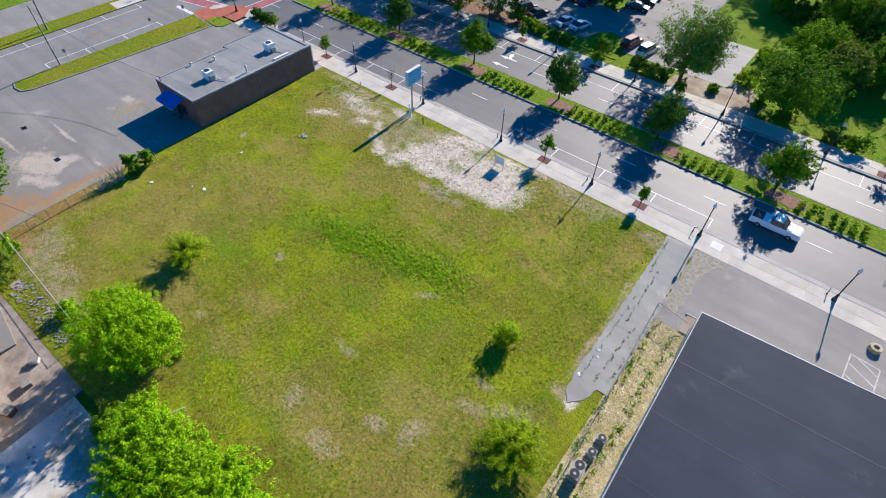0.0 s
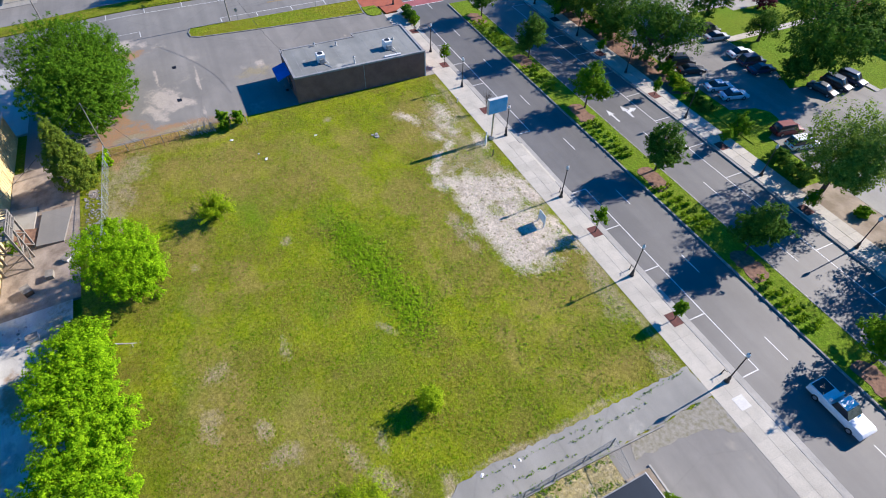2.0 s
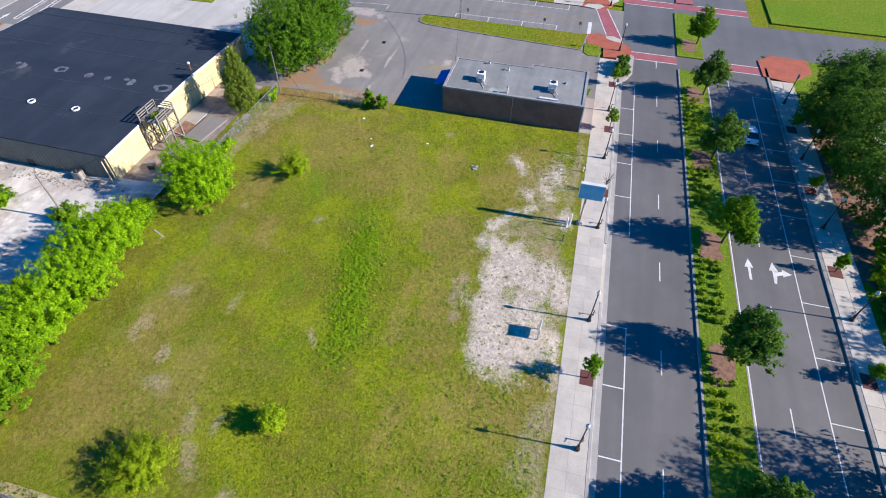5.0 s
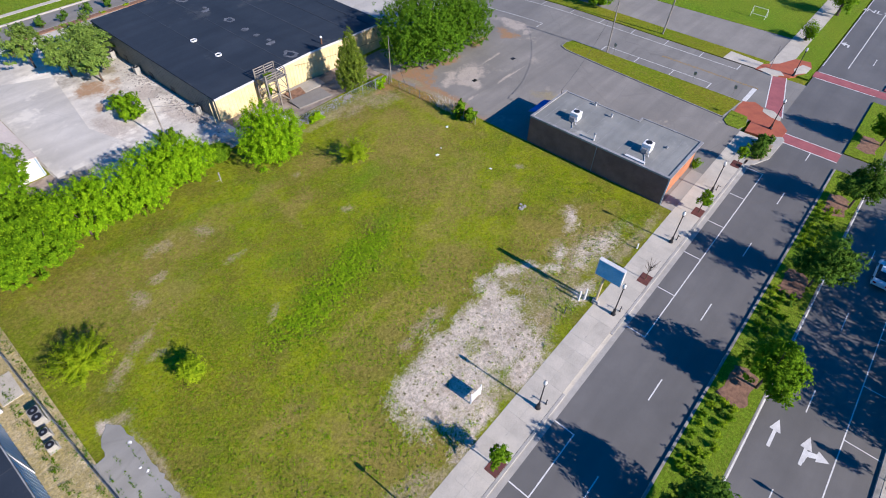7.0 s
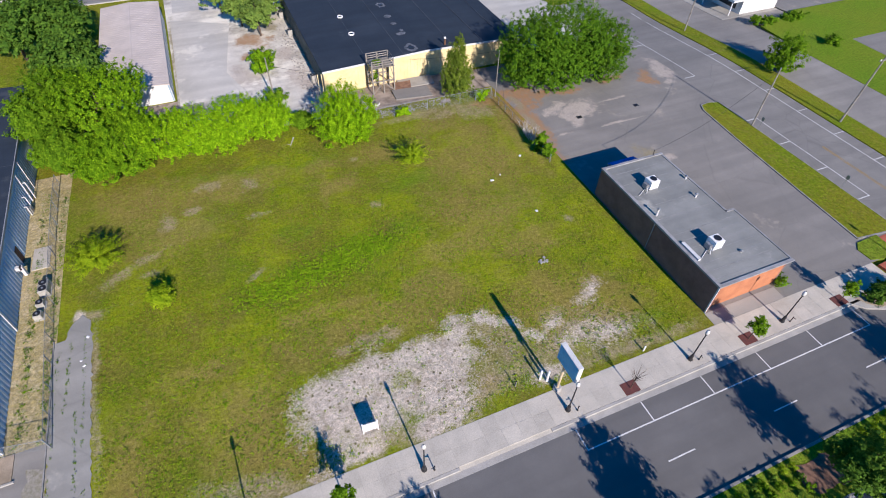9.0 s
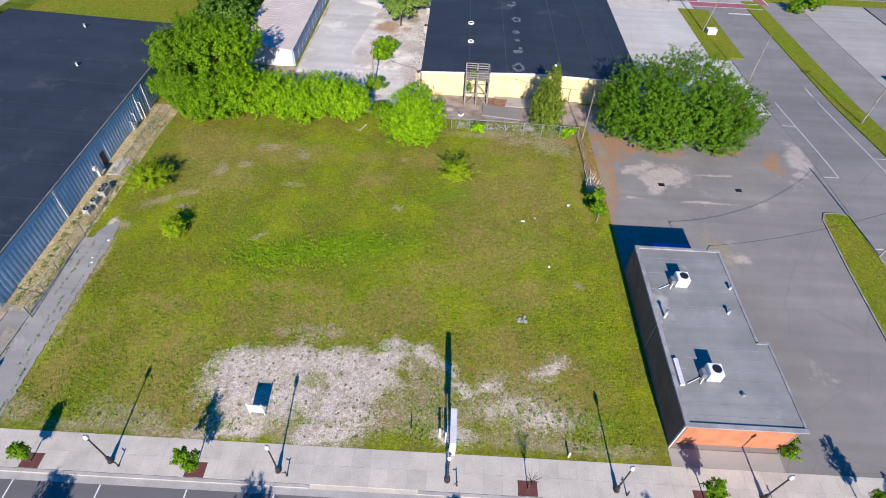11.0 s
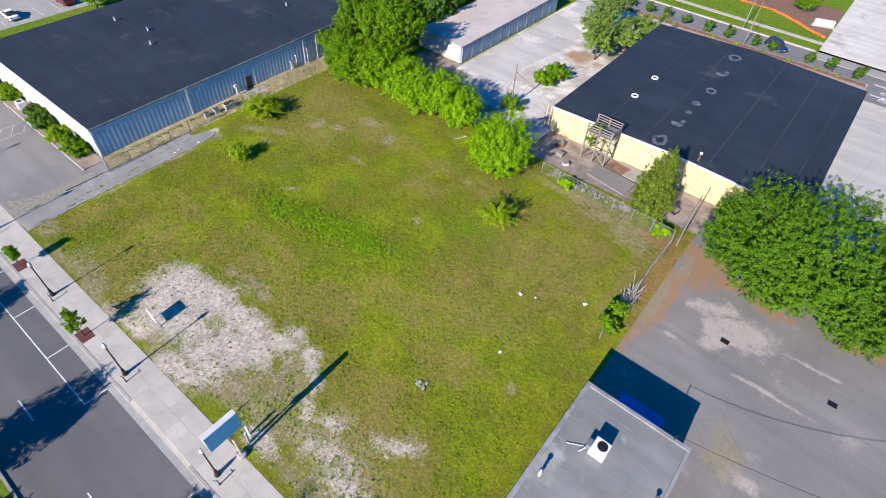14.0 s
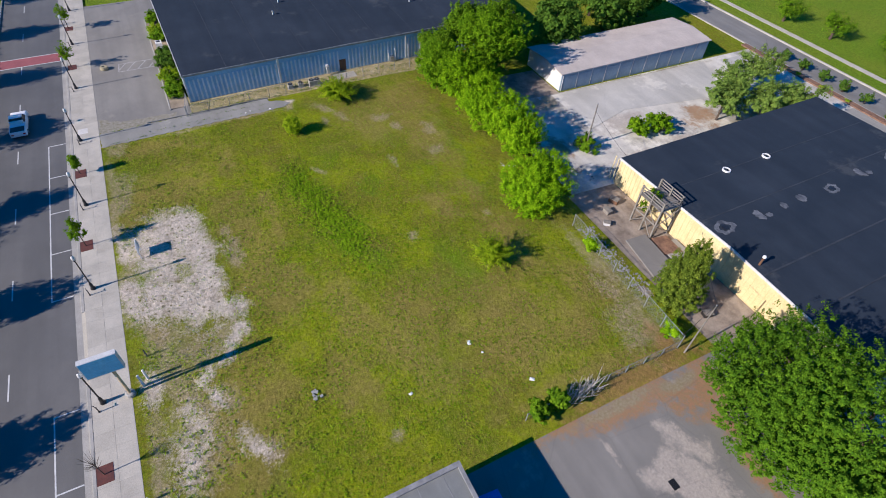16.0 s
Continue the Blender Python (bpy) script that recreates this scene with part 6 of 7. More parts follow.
for k, (x, y, s, mat) in enumerate(((-44.2, -5.2, 0.5, "wood"), (-42.8, -7.4, 0.6, "rust"), (-46.0, -3.6, 0.4, "white_trim"), (-61.8, -4.6, 0.5, "black"), (-36.0, -6.6, 0.5, "white_trim"))):
    ob = thing("junk_crate", "discarded crate among the alley clutter", "crate", x, y, ground_z(y), 25 * k, "alley clutter")
    part("box", Geo().chamfer(-s, -s * 0.7, 0, s, s * 0.7, s, 0.03), M[mat], ob)
    part("lid", Geo().box(-s - 0.04, -s * 0.7 - 0.04, s, s + 0.04, s * 0.7 + 0.04, s + 0.05), M["wood"], ob)


# ---- poles and wires ----
def utility_pole(x, y, h, label, arm=0.0, r=0.13, lean=(0, 0), z=None):
    ob = thing("utility_pole", label, "utility pole", x, y, ground_z(y) if z is None else z, group="utility poles")
    part("pole", Geo().tube((0, 0, -0.3), (lean[0], lean[1], h), r, r * 0.65, 9), M["wood"], ob)
    if arm:
        part("crossarm", Geo().box(lean[0] - arm, lean[1] - 0.06, h - 0.7, lean[0] + arm, lean[1] + 0.06, h - 0.55), M["wood"], ob)
        for s in (-0.8, 0.8):
            part("insulator", Geo().lathe([(0.06, 0), (0.09, 0.08), (0.04, 0.2)], 8), M["white"], ob).location = (lean[0] + s * arm, lean[1], h - 0.55)
    else:
        part("cap", Geo().lathe([(r * 0.75, 0), (r * 0.75, 0.06), (0.02, 0.1)], 8), M["steel"], ob).location = (lean[0], lean[1], h)


utility_pole(-64.4, 1.4, 7.8, "thin weathered pole at the fence corner", 0, 0.09)
utility_pole(-31.2, -11.8, 7.2, "dark timber pole in the yard", 0, 0.13)
utility_pole(-97.4, 23.5, 9.4, "dark timber utility pole beside the side street", 0, 0.13)
utility_pole(-111.2, 27.8, 11.0, "tall pale utility pole across the side street", 0.9, 0.16, (0, 0.5))
utility_pole(-111.4, -8.0, 10.0, "timber utility pole across the side street", 0.9)
utility_pole(-95.6, -41.8, 9.5, "leaning timber pole on the grass strip", 0, 0.14, (-1.0, 0.5))
utility_pole(-92.6, -57.0, 9.0, "dark pole at the back crossing", 0, 0.13)
utility_pole(-97.1, -19.8, 9.0, "timber pole beside the side street", 0, 0.13)
utility_pole(-52.2, -64.9, 8.5, "dark pole behind the yellow warehouse", 0, 0.12)
utility_pole(-49.4, -73.8, 8.5, "dark pole on the lawn by the back street", 0, 0.12)
utility_pole(-111.7, 47.6, 4.0, "slim signal post at the street corner", 0, 0.06)


def wire(name, label, p, q, sag, r=0.02):
    p, q = Vector(p), Vector(q)
    pts = [p.lerp(q, k / 10) - Vector((0, 0, sag * 4 * (k / 10) * (1 - k / 10))) for k in range(11)]
    geo = Geo()
    for a, b in zip(pts, pts[1:]):
        geo.tube(a, b, r, r, 5)
    tagged(new(name, geo.mesh(name, M["black"])), label, "cable")


wire("service_cable", "thin black service cable to the brick building", (-97.4, 23.5, 9.2), (-73.4, 28.2, 4.9), 1.3)
wire("guy_cable", "thin cable from corner pole to warehouse wall", (-64.4, 1.4, 7.6), (-54.0, -10.2, 2.6), 0.3)
wire("guy_cable", "thin stay cable of the corner pole", (-64.4, 1.4, 7.6), (-64.0, 5.6, -0.05), 0.05)
wire("yard_cable", "thin cable from yard pole to warehouse", (-31.2, -11.8, 5.0), (-39.6, -12.0, 2.2), 0.3)
wire("service_mast", "short bent white mast on the brick building", (-73.4, 28.25, 4.2), (-73.4, 28.2, 5.0), 0.0, 0.05)

# ---- things on the parking area ----


for x, y in ((-73.75, 11.85), (-84.15, 12.2)):
    ob = thing("storm_drain", "dark iron drain grate in the asphalt", "drain", x, y, 0.0)
    part("surround", Geo().box(-0.42, -0.32, -0.1, 0.42, 0.32, 0.02), M["black"], ob)
    for k in range(6):
        part("bar", Geo().box(-0.38 + 0.13 * k, -0.28, 0.018, -0.31 + 0.13 * k, 0.28, 0.04), M["black"], ob)
for k, (x, y, r, h) in enumerate(((-75.0, 37.0, 0.45, 0.8), (-75.1, 41.0, 0.0, 0), (-75.0, 35.4, 0.4, 0.7), (-76.2, 44.5, 0.5, 0.8), (-76.0, 49.2, 0.8, 1.2), (-76.5, 48.0, 0.6, 0.9))):
    if r:
        bush(x, y, r, h, "leaf_mid", 700 + k, "small weedy shrub along the brick wall", 24, 30, 0.10, group="weeds along the brick wall")
structure("front_step", Geo().box(-75.2, 49.05, -0.1, -65.4, 50.63, 0.03), M["pale"], "stained concrete strip before the brick front")
ob = thing("bench", "low dark bench by the brick building's end", "bench", -70.5, 27.4)
part("seat", Geo().box(-0.8, -0.2, 0.42, 0.8, 0.2, 0.48), M["wood"], ob)
for x in (-0.7, 0.7):
    part("leg", Geo().box(x - 0.05, -0.18, 0, x + 0.05, 0.18, 0.42), M["black"], ob)
for x, y in ((-97.1, 24.9), (-97.0, 39.6), (-97.2, 46.2)):
    ob = thing("street_sign", "small street sign on a thin steel post", "sign", x, y, 0.1, group="street signs")
    part("post", Geo().tube((0, 0, -0.2), (0, 0, 2.2), 0.03, 0.03, 6), M["steel"], ob)
    part("plate", Geo().box(-0.02, -0.22, 1.6, 0.02, 0.22, 2.2), M["steel"], ob)

# ---- litter and stones on the lot ----
rng = random.Random(12)
for k, (x, y, s) in enumerate(((-54.26, 20.67, 0.28), (-60.38, 17.2, 0.26), (-55.8, 20.0, 0.14), (-5.2, 31.3, 0.16), (-4.9, 30.6, 0.13), (-5.4, 27.8, 0.2), (-56.83, 28.18, 0.2))):
    ob = thing("litter", "scrap of white litter on the grass", "litter", x, y, 0.03, rng.uniform(0, 360), "litter on the lot")
    part("scrap", Geo().add([(-s, -s * 0.6, 0), (s, -s * 0.7, 0.02), (s * 0.9, s * 0.6, 0.0), (-s * 0.8, s * 0.7, 0.03), (0, 0, 0.09)], [(0, 1, 4), (1, 2, 4), (2, 3, 4), (3, 0, 4)]), M["white"], ob)
ob = thing("rubble_pile", "small pile of pale broken stones on the grass", "rubble", -53.42, 35.97)
for k in range(14):
    s = rng.uniform(0.06, 0.16)
    x, y = rng.gauss(0, 0.3), rng.gauss(0, 0.3)
    part("stone", Geo().box(x - s, y - s, -0.05, x + s, y + s * 0.7, s, rng.uniform(0, 3)), M["kerb"], ob)
ob = thing("dead_log", "bare fallen branch beside the boundary hedge", "log", -31.2, 2.0, -0.35)
part("log", Geo().tube((-0.5, -1.2, 0.08), (0.5, 1.3, 0.1), 0.1, 0.06, 7), M["twig"], ob)
part("twig", Geo().tube((0.1, 0.3, 0.1), (0.9, 0.6, 0.35), 0.03, 0.01, 5), M["twig"], ob)
# stones on the gravel
pebbles = Geo()
for _ in range(260):
    x, y = rng.gauss(-34.5, 4.6), rng.gauss(45.0, 2.2)
    if y < 50 and -46 < x < -23:
        s = rng.uniform(0.02, 0.05)
        pebbles.box(x - s, y - s, 0.0, x + s, y + s * 0.8, 0.06 + s * 0.6, rng.uniform(0, 3))
tagged(new("gravel_stones", pebbles.mesh("gravel_stones", M["kerb"])), "loose pale stones on the gravel patch", "gravel", kind="stuff")


# weeds: low clumps all over the lot, thickest in the clover
def weeds(name, label, n, leaf, size, radius, per, where, seed):
    r = np.random.default_rng(seed)
    pts = where(r, n)
    z = np.array([ground_z(y) for y in pts[:, 1]])
    c = np.column_stack([pts, z + 0.06])
    me = leaf_mesh(name, c, np.full(len(c), radius) * (0.5 + r.random(len(c))), per, size, M[leaf], seed, 0.9, np.array([-33, 25, -20]), 0.45)
    tagged(new(name, me), label, "weeds", kind="stuff")


def anywhere(r, n):
    p = np.column_stack([r.uniform(-63.5, -6.5, n), r.uniform(3, 49.8, n)])
    inside = ((p[:, 0] + 33.5) / 10.5) ** 2 + ((p[:, 1] - 45) / 4.8) ** 2 < 1
    keep = np.array([noise.noise((x * 0.3, y * 0.3, 9.0)) > -0.25 for x, y in p])
    return p[keep & ~(inside & (r.random(n) < 0.9))]


def in_clover(r, n):
    c = np.array([(-30, 27.3), (-36, 25.8), (-24, 29), (-33, 26.6), (-27, 28.2)])[r.integers(0, 5, n)]
    return c + r.normal(size=(n, 2)) * np.array([2.4, 1.1])


weeds("grass_tufts", "short tufts of yellow-green grass over the lot", 14000, "leaf_yellow", 0.06, 0.15, 6, anywhere, 801)
weeds("grass_tufts_green", "short tufts of green grass over the lot", 7000, "leaf_bright", 0.06, 0.15, 6, anywhere, 802)
weeds("clover_leaves", "low bright green weeds in the middle of the lot", 1900, "leaf_clover", 0.09, 0.22, 7, in_clover, 803)

def by_the_wall(r, n):
    x = np.where(r.random(n) < 0.5, r.normal(-2.2, 0.25, n), r.normal(-0.2, 0.25, n))
    return np.column_stack([x, r.uniform(2, 50 * 0.77, n)])


def in_cracks(r, n):
    k = r.integers(0, 5, n)
    f = r.random(n)
    ax, ay = np.array([-5.2, -3.9, -2.9, -4.6, -5.6])[k], np.array([27.0, 28.0, 27.0, 36.0, 44.0])[k]
    bx, by = np.array([-5.3, -3.7, -2.8, -4.9, -6.0])[k], np.array([40.0, 36.0, 50.0, 45.0, 50.0])[k]
    return np.column_stack([ax + (bx - ax) * f, ay + (by - ay) * f]) + r.normal(size=(n, 2)) * 0.06


weeds("wall_weeds", "straggling weeds in the sandy strip by the fence", 420, "leaf_mid", 0.09, 0.3, 9, by_the_wall, 804)
weeds("crack_weeds", "weeds in the cracks and along the edge of the old asphalt", 200, "leaf_mid", 0.06, 0.14, 6, in_cracks, 805)

# ---- forecourt of the blue building ----
ob = thing("concrete_planter", "round worn concrete ring on the forecourt", "planter", 15.75, 48.75)
part("ring", Geo().lathe([(0.55, 0), (0.6, 0.2), (0.55, 0.5), (0.28, 0.52), (0.26, 0.15)], 14), surface("yellowed_concrete", (0.50, 0.44, 0.27), (0.36, 0.32, 0.22), 2.0, 10.0, 0.8), ob)
part("soil", Geo().tube((0, 0, 0.05), (0, 0, 0.3), 0.3, 0.3, 12), M["soil"], ob)


def line(geo, ax, ay, bx, by, w=0.06, z=0.006):
    d = Vector((by - ay, ax - bx)).normalized() * w
    geo.add([(ax - d.x, ay - d.y, z), (bx - d.x, by - d.y, z), (bx + d.x, by + d.y, z), (ax + d.x, ay + d.y, z)], [(0, 1, 2, 3)])


geo = Geo()
for a, b in (((14.1, 46.8), (16.7, 46.6)), ((14.1, 46.8), (14.0, 41.6)), ((16.7, 46.6), (16.6, 41.6)), ((14.1, 45.6), (16.6, 44.2)), ((14.1, 44.0), (16.6, 42.6)), ((14.0, 42.4), (15.4, 41.6)), ((14.7, 46.7), (16.6, 45.6))):
    line(geo, *a, *b)
structure("markings_hatch", geo, M["oldline"], "worn white hatched bay on the forecourt")
structure("manhole_plate", Geo().box(-1.9, 52.0, -0.1, -0.6, 53.2, 0.022), M["shed_white"], "pale square utility cover in the sidewalk")
land("lawn_east", 42, -40, 48, 50.2, -0.02, M["lawn"], "grass strip beside the next car park")
land("pavement_east_lot", 48, -40, 130, 50.2, 0.0, M["pale"], "pale concrete car park with white bays")
geo = Geo()
for k in range(12):
    line(geo, 49, 40 - 3.2 * k, 54, 40 - 3.2 * k, 0.06, 0.012)
structure("markings_east_lot", geo, M["line"], "white bay lines of the next car park")

# ---- vehicles ----
M["tyre"] = paint("tyre_rubber", (0.02, 0.02, 0.02), 0.85)
M["rim"] = paint("alloy_rim", (0.45, 0.45, 0.46), 0.35, 0.7)
M["headlight"] = paint("headlight_glass", (0.34, 0.35, 0.37), 0.45)
M["taillight"] = paint("red_light_glass", (0.45, 0.02, 0.02), 0.25)
TYRE = Geo().tube((0, -0.11, 0), (0, 0.11, 0), 0.33, 0.33, 14).mesh("tyre", M["tyre"])
RIM = Geo().tube((0, -0.12, 0), (0, 0.12, 0), 0.2, 0.2, 10).mesh("rim", M["rim"])


def shell(profile, half, tuck=0.08):
    """A side outline of (x, z) given width, its top drawn in a little."""
    lo, hi = min(z for _, z in profile), max(z for _, z in profile)
    n = len(profile)
    w = [half - tuck * ((z - lo) / (hi - lo)) ** 1.5 for _, z in profile]
    pts = [(x, -v, z) for (x, z), v in zip(profile, w)] + [(x, v, z) for (x, z), v in zip(profile, w)]
    return Geo().add(pts, [tuple(range(n)), tuple(range(2 * n - 1, n - 1, -1))] + [(a + n, (a + 1) % n + n, (a + 1) % n, a) for a in range(n)])


def rounded(geo, name, material, width=0.09):
    """A shape with its edges rounded off."""
    bm = bmesh.new()
    me = geo.mesh(name, material)
    bm.from_mesh(me)
    bmesh.ops.bevel(bm, geom=bm.edges[:], offset=width, segments=2, profile=0.6, affect="EDGES", clamp_overlap=True)
    bm.to_mesh(me)
    bm.free()
    me.shade_smooth()
    return me


def car(x, y, turn, color, kind="saloon", label="parked car", z=0.02):
    key = f"{kind}_{'_'.join(str(round(c * 100)) for c in color)}_paint"
    if key not in M:
        M[key] = paint(key, color, 0.42, 0.0, 0.5)
    body = M[key]
    ob = thing("pickup_truck" if kind == "pickup" else "car", label, "truck" if kind == "pickup" else "car", x, y, z, turn, "" if kind == "pickup" else "parked cars")
    if kind == "pickup":
        ln, half, wb = 2.85, 0.98, 1.75
        part("body", rounded(shell([(-ln, 0.38), (ln, 0.38), (ln, 0.85), (ln - 0.25, 1.08), (1.15, 1.15), (-ln, 1.12)], half, 0.05), "body", body, 0.07), body, ob)
        cabin = part("cabin", shell([(-0.55, 1.1), (1.25, 1.1), (0.6, 1.78), (-0.4, 1.82)], half - 0.06, 0.16), M["glass"], ob, "dark glazed cab")
        part("roof", shell([(-0.42, 1.80), (0.58, 1.77), (0.5, 1.84), (-0.36, 1.87)], half - 0.2, 0.04), body, cabin)
        part("bed", Geo().box(-ln + 0.1, -half + 0.16, 1.121, -0.75, half - 0.16, 1.13), M["black"], ob, "dark open load bed")
        part("tool_rack", Geo().box(-0.95, -0.8, 1.12, -0.7, 0.8, 1.6), body, ob)
    else:
        ln, half, wb = (2.3, 0.88, 1.35) if kind == "saloon" else (2.4, 0.94, 1.42)
        top = 1.42 if kind == "saloon" else 1.72
        part("body", rounded(shell([(-ln, 0.4), (-ln + 0.12, 0.25), (ln - 0.12, 0.25), (ln, 0.45), (ln - 0.12, 0.70), (ln - 0.95, 0.88), (-ln + 0.5, 0.93), (-ln + 0.06, 0.84)], half, 0.1), "body", body), body, ob)
        prof = [(-1.75, 0.88), (1.15, 0.85), (0.45, top - 0.04), (-0.85, top)] if kind == "saloon" else [(-2.25, 0.9), (1.3, 0.86), (0.65, top - 0.04), (-1.95, top)]
        cabin = part("cabin", rounded(shell(prof, half - 0.06, 0.22), "cabin", M["glass"], 0.1), M["glass"], ob, "dark glazed cabin")
        (x0, _), (x1, _) = prof[3], prof[2]
        part("roof", shell([(x0 + 0.03, top - 0.03), (x1 - 0.03, top - 0.07), (x1 - 0.12, top + 0.0), (x0 + 0.12, top + 0.035)], half - 0.26, 0.05), body, cabin)
    for sx in (-wb, wb):
        for sy in (-1, 1):
            w = part("wheel", TYRE, None, ob)
            w.location = (sx, sy * (half - 0.1), 0.33)
            part("rim", RIM, None, w)
    for sy in (-1, 1):
        part("headlight", Geo().box(ln - 0.12, sy * half * 0.62 - 0.17, 0.62, ln + 0.01, sy * half * 0.62 + 0.17, 0.76), M["headlight"], ob)
        part("taillight", Geo().box(-ln - 0.01, sy * half * 0.7 - 0.15, 0.66, -ln + 0.1, sy * half * 0.7 + 0.15, 0.82), M["taillight"], ob)
    part("windscreen_trim", Geo().box(-ln + 0.02, -half * 0.8, 0.3, -ln + 0.06, half * 0.8, 0.42), M["black"], ob)
    return ob


WHITE, SILVER, BLACK, NAVY, RED, PALEBLUE = (0.8, 0.8, 0.8), (0.45, 0.46, 0.48), (0.02, 0.02, 0.022), (0.02, 0.035, 0.09), (0.16, 0.015, 0.02), (0.62, 0.68, 0.74)
car(3.0, 60.0, 0, WHITE, "pickup", "white pickup truck with dark load bed on the avenue", -0.12)
car(-43.19, 90.26, 75, PALEBLUE, "saloon", "pale saloon parked in tree shade")
car(-40.27, 90.54, 75, PALEBLUE, "saloon", "pale saloon parked in tree shade")
car(-48.9, 89.8, 72, BLACK, "saloon", "black saloon parked by the hedge")
car(-51.9, 90.2, 72, BLACK, "suv", "black sport utility car parked by the hedge")
car(-30.22, 90.81, 80, RED, "suv", "dark red sport utility car near the hedge")
car(-26.91, 90.08, 80, WHITE, "suv", "white sport utility car near the hedge")
for x, y, c, k in ((-58.89, 102.7, BLACK, "suv"), (-56.16, 102.34, SILVER, "saloon"), (-49.82, 101.79, WHITE, "saloon"), (-47.09, 101.42, NAVY, "suv"), (-44.36, 100.88, NAVY, "saloon")):
    car(x, y, 80, c, k, "car parked nose to the lawn under trees")
for x, y, c, k in ((-35.8, 105.0, BLACK, "saloon"), (-36.1, 108.6, BLACK, "suv"), (-36.2, 112.2, NAVY, "suv"), (-22.91, 100.88, SILVER, "saloon"), (-21.45, 104.08, BLACK, "suv")):
    car(x, y, 10, c, k, "dark car parked beside the tree island")
land("pavement_lot_back", -39, 103.6, -21.5, 113, 0.021, M["plaza"], "further bay of the shaded car park")
land("pavement_lot_aisle", -32.4, 113, -23.5, 150, 0.02, M["plaza"], "shaded asphalt aisle leading away from the car park")
for x, y, c, k in ((-77.61, 103.8, RED, "saloon"), (-77.22, 106.36, NAVY, "saloon"), (-81.9, 113.23, BLACK, "suv"), (-70.2, 96.3, NAVY, "suv"), (-67.76, 100.88, WHITE, "saloon")):
    car(x, y, 20, c, k, "car parked in the corner car park")
land("pavement_lot_corner_back", -124, 114.6, -64, 134, 0.02, M["pale"], "pale car park behind the hedge row")
for x, y, c, k in ((-99.84, 118.26, RED, "saloon"), (-89.7, 117.34, WHITE, "saloon"), (-83.85, 117.34, NAVY, "suv"), (-78, 117.8, BLACK, "saloon")):
    car(x, y, 90, c, k, "car parked beyond the hedge row")
for k, (x, y, h, r) in enumerate(((45.2, 16.0, 6.5, 3.0), (45.0, 8.0, 6.0, 2.8))):
    rng = random.Random(840 + k)
    tree("shade_tree", "rounded green tree beside the next car park", x, y, [(0, 0, h * 0.58, r, r, h * 0.38)] + [(rng.uniform(-0.6, 0.6) * r, rng.uniform(-0.6, 0.6) * r, h * rng.uniform(0.4, 0.8), r * 0.5, r * 0.5, h * 0.2) for _ in range(4)], "leaf_mid", 840 + k, 260, 44, 0.16, 0.6, 0.2, 6)
for y, c, k in ((28.4, WHITE, "saloon"), (18.8, RED, "suv"), (9.2, BLACK, "suv"), (2.8, NAVY, "saloon"), (-0.6, SILVER, "suv"), (-7, BLACK, "saloon")):
    car(52.0, y, 0, c, k, "car parked in the next car park")
car(-57.6, -68.6, 155, NAVY, "suv", "dark blue sport utility car on the back street", ground_z(-68.6) - 0.12)
car(-98.3, -72.4, 165, NAVY, "saloon", "dark blue saloon at the back crossing", ground_z(-72) - 0.12)
car(-71.0, 73.4, 180, WHITE, "saloon", "white saloon on the far carriageway", -0.12)

# ---- beyond the avenue ----
def big_tree(x, y, h, r, leaf, seed, label, name="shade_tree", group="trees beyond the avenue", count=520, per=40, size=0.2, low=0.24):
    rng = random.Random(seed)
    blobs = [(0, 0, h * (0.48 + low / 2), r, r, h * (0.48 - low / 2))] + [(rng.uniform(-0.75, 0.75) * r, rng.uniform(-0.75, 0.75) * r, h * rng.uniform(low + 0.11, 0.8), r * 0.5, r * 0.5, h * 0.19) for _ in range(6)]
    return tree(name, label, x, y, blobs, leaf, seed, count, per, size, 0.85, 0.32, 9, group=group)


big_tree(-18.9, 84.6, 11.8, 6.0, "leaf_airy", 501, "tall airy grey-green tree by the far sidewalk", count=1000, per=36, size=0.145)
for k, (x, y, h, r, leaf) in enumerate(((-55.0, 85.4, 11.6, 5.6, "leaf_dark"), (-65.6, 86.0, 11.2, 5.2, "leaf_dark"), (-74.2, 84.8, 11.2, 5.4, "leaf_dark"), (-81.9, 88.06, 10.0, 4.8, "leaf_dark"), (-3.4, 86.0, 10.0, 6.2, "leaf_oak"), (1.56, 98.4, 6.5, 3.0, "leaf_grey"), (-3.7, 104.53, 7.0, 4.2, "leaf_bright"), (4.39, 103.62, 6.5, 3.6, "leaf_mid"))):
    big_tree(x, y, h, r, leaf, 510 + k, "broad dark green shade tree beyond the avenue", count=780, per=32, size=0.175, low=0.08 if x < -50 else 0.16)
for k, (x, y, h, r) in enumerate(((-40.3, 107.0, 14, 7.8), (-63.9, 107.2, 9.5, 5.0), (-13.5, 132.0, 11, 5.5), (-2.5, 117.5, 11, 5.5), (6, 115.0, 11, 6), (13.5, 110.4, 10, 6), (17.5, 118, 13, 7), (25, 109, 10, 6.5), (29, 116, 13, 7), (2, 128, 14, 7), (-19, 139, 14, 7), (35, 99.5, 13, 7), (37, 114, 14, 7), (-5, 139, 14, 7), (16, 128, 15, 8), (-74, 128, 10, 5))):
    big_tree(x, y, h, r, "leaf_dark" if k % 3 or not k else "leaf_mid", 530 + k, "tall dark tree of the wood beyond the car park", "wood_tree", "wood beyond the car park", 520 if k else 1300, 28, 0.22)
bush(-40.4, 103.4, 2.6, 4.4, "leaf_dark", 931, "ivy-grown thicket at the foot of the great tree", 200, 36, 0.15, name="thicket")
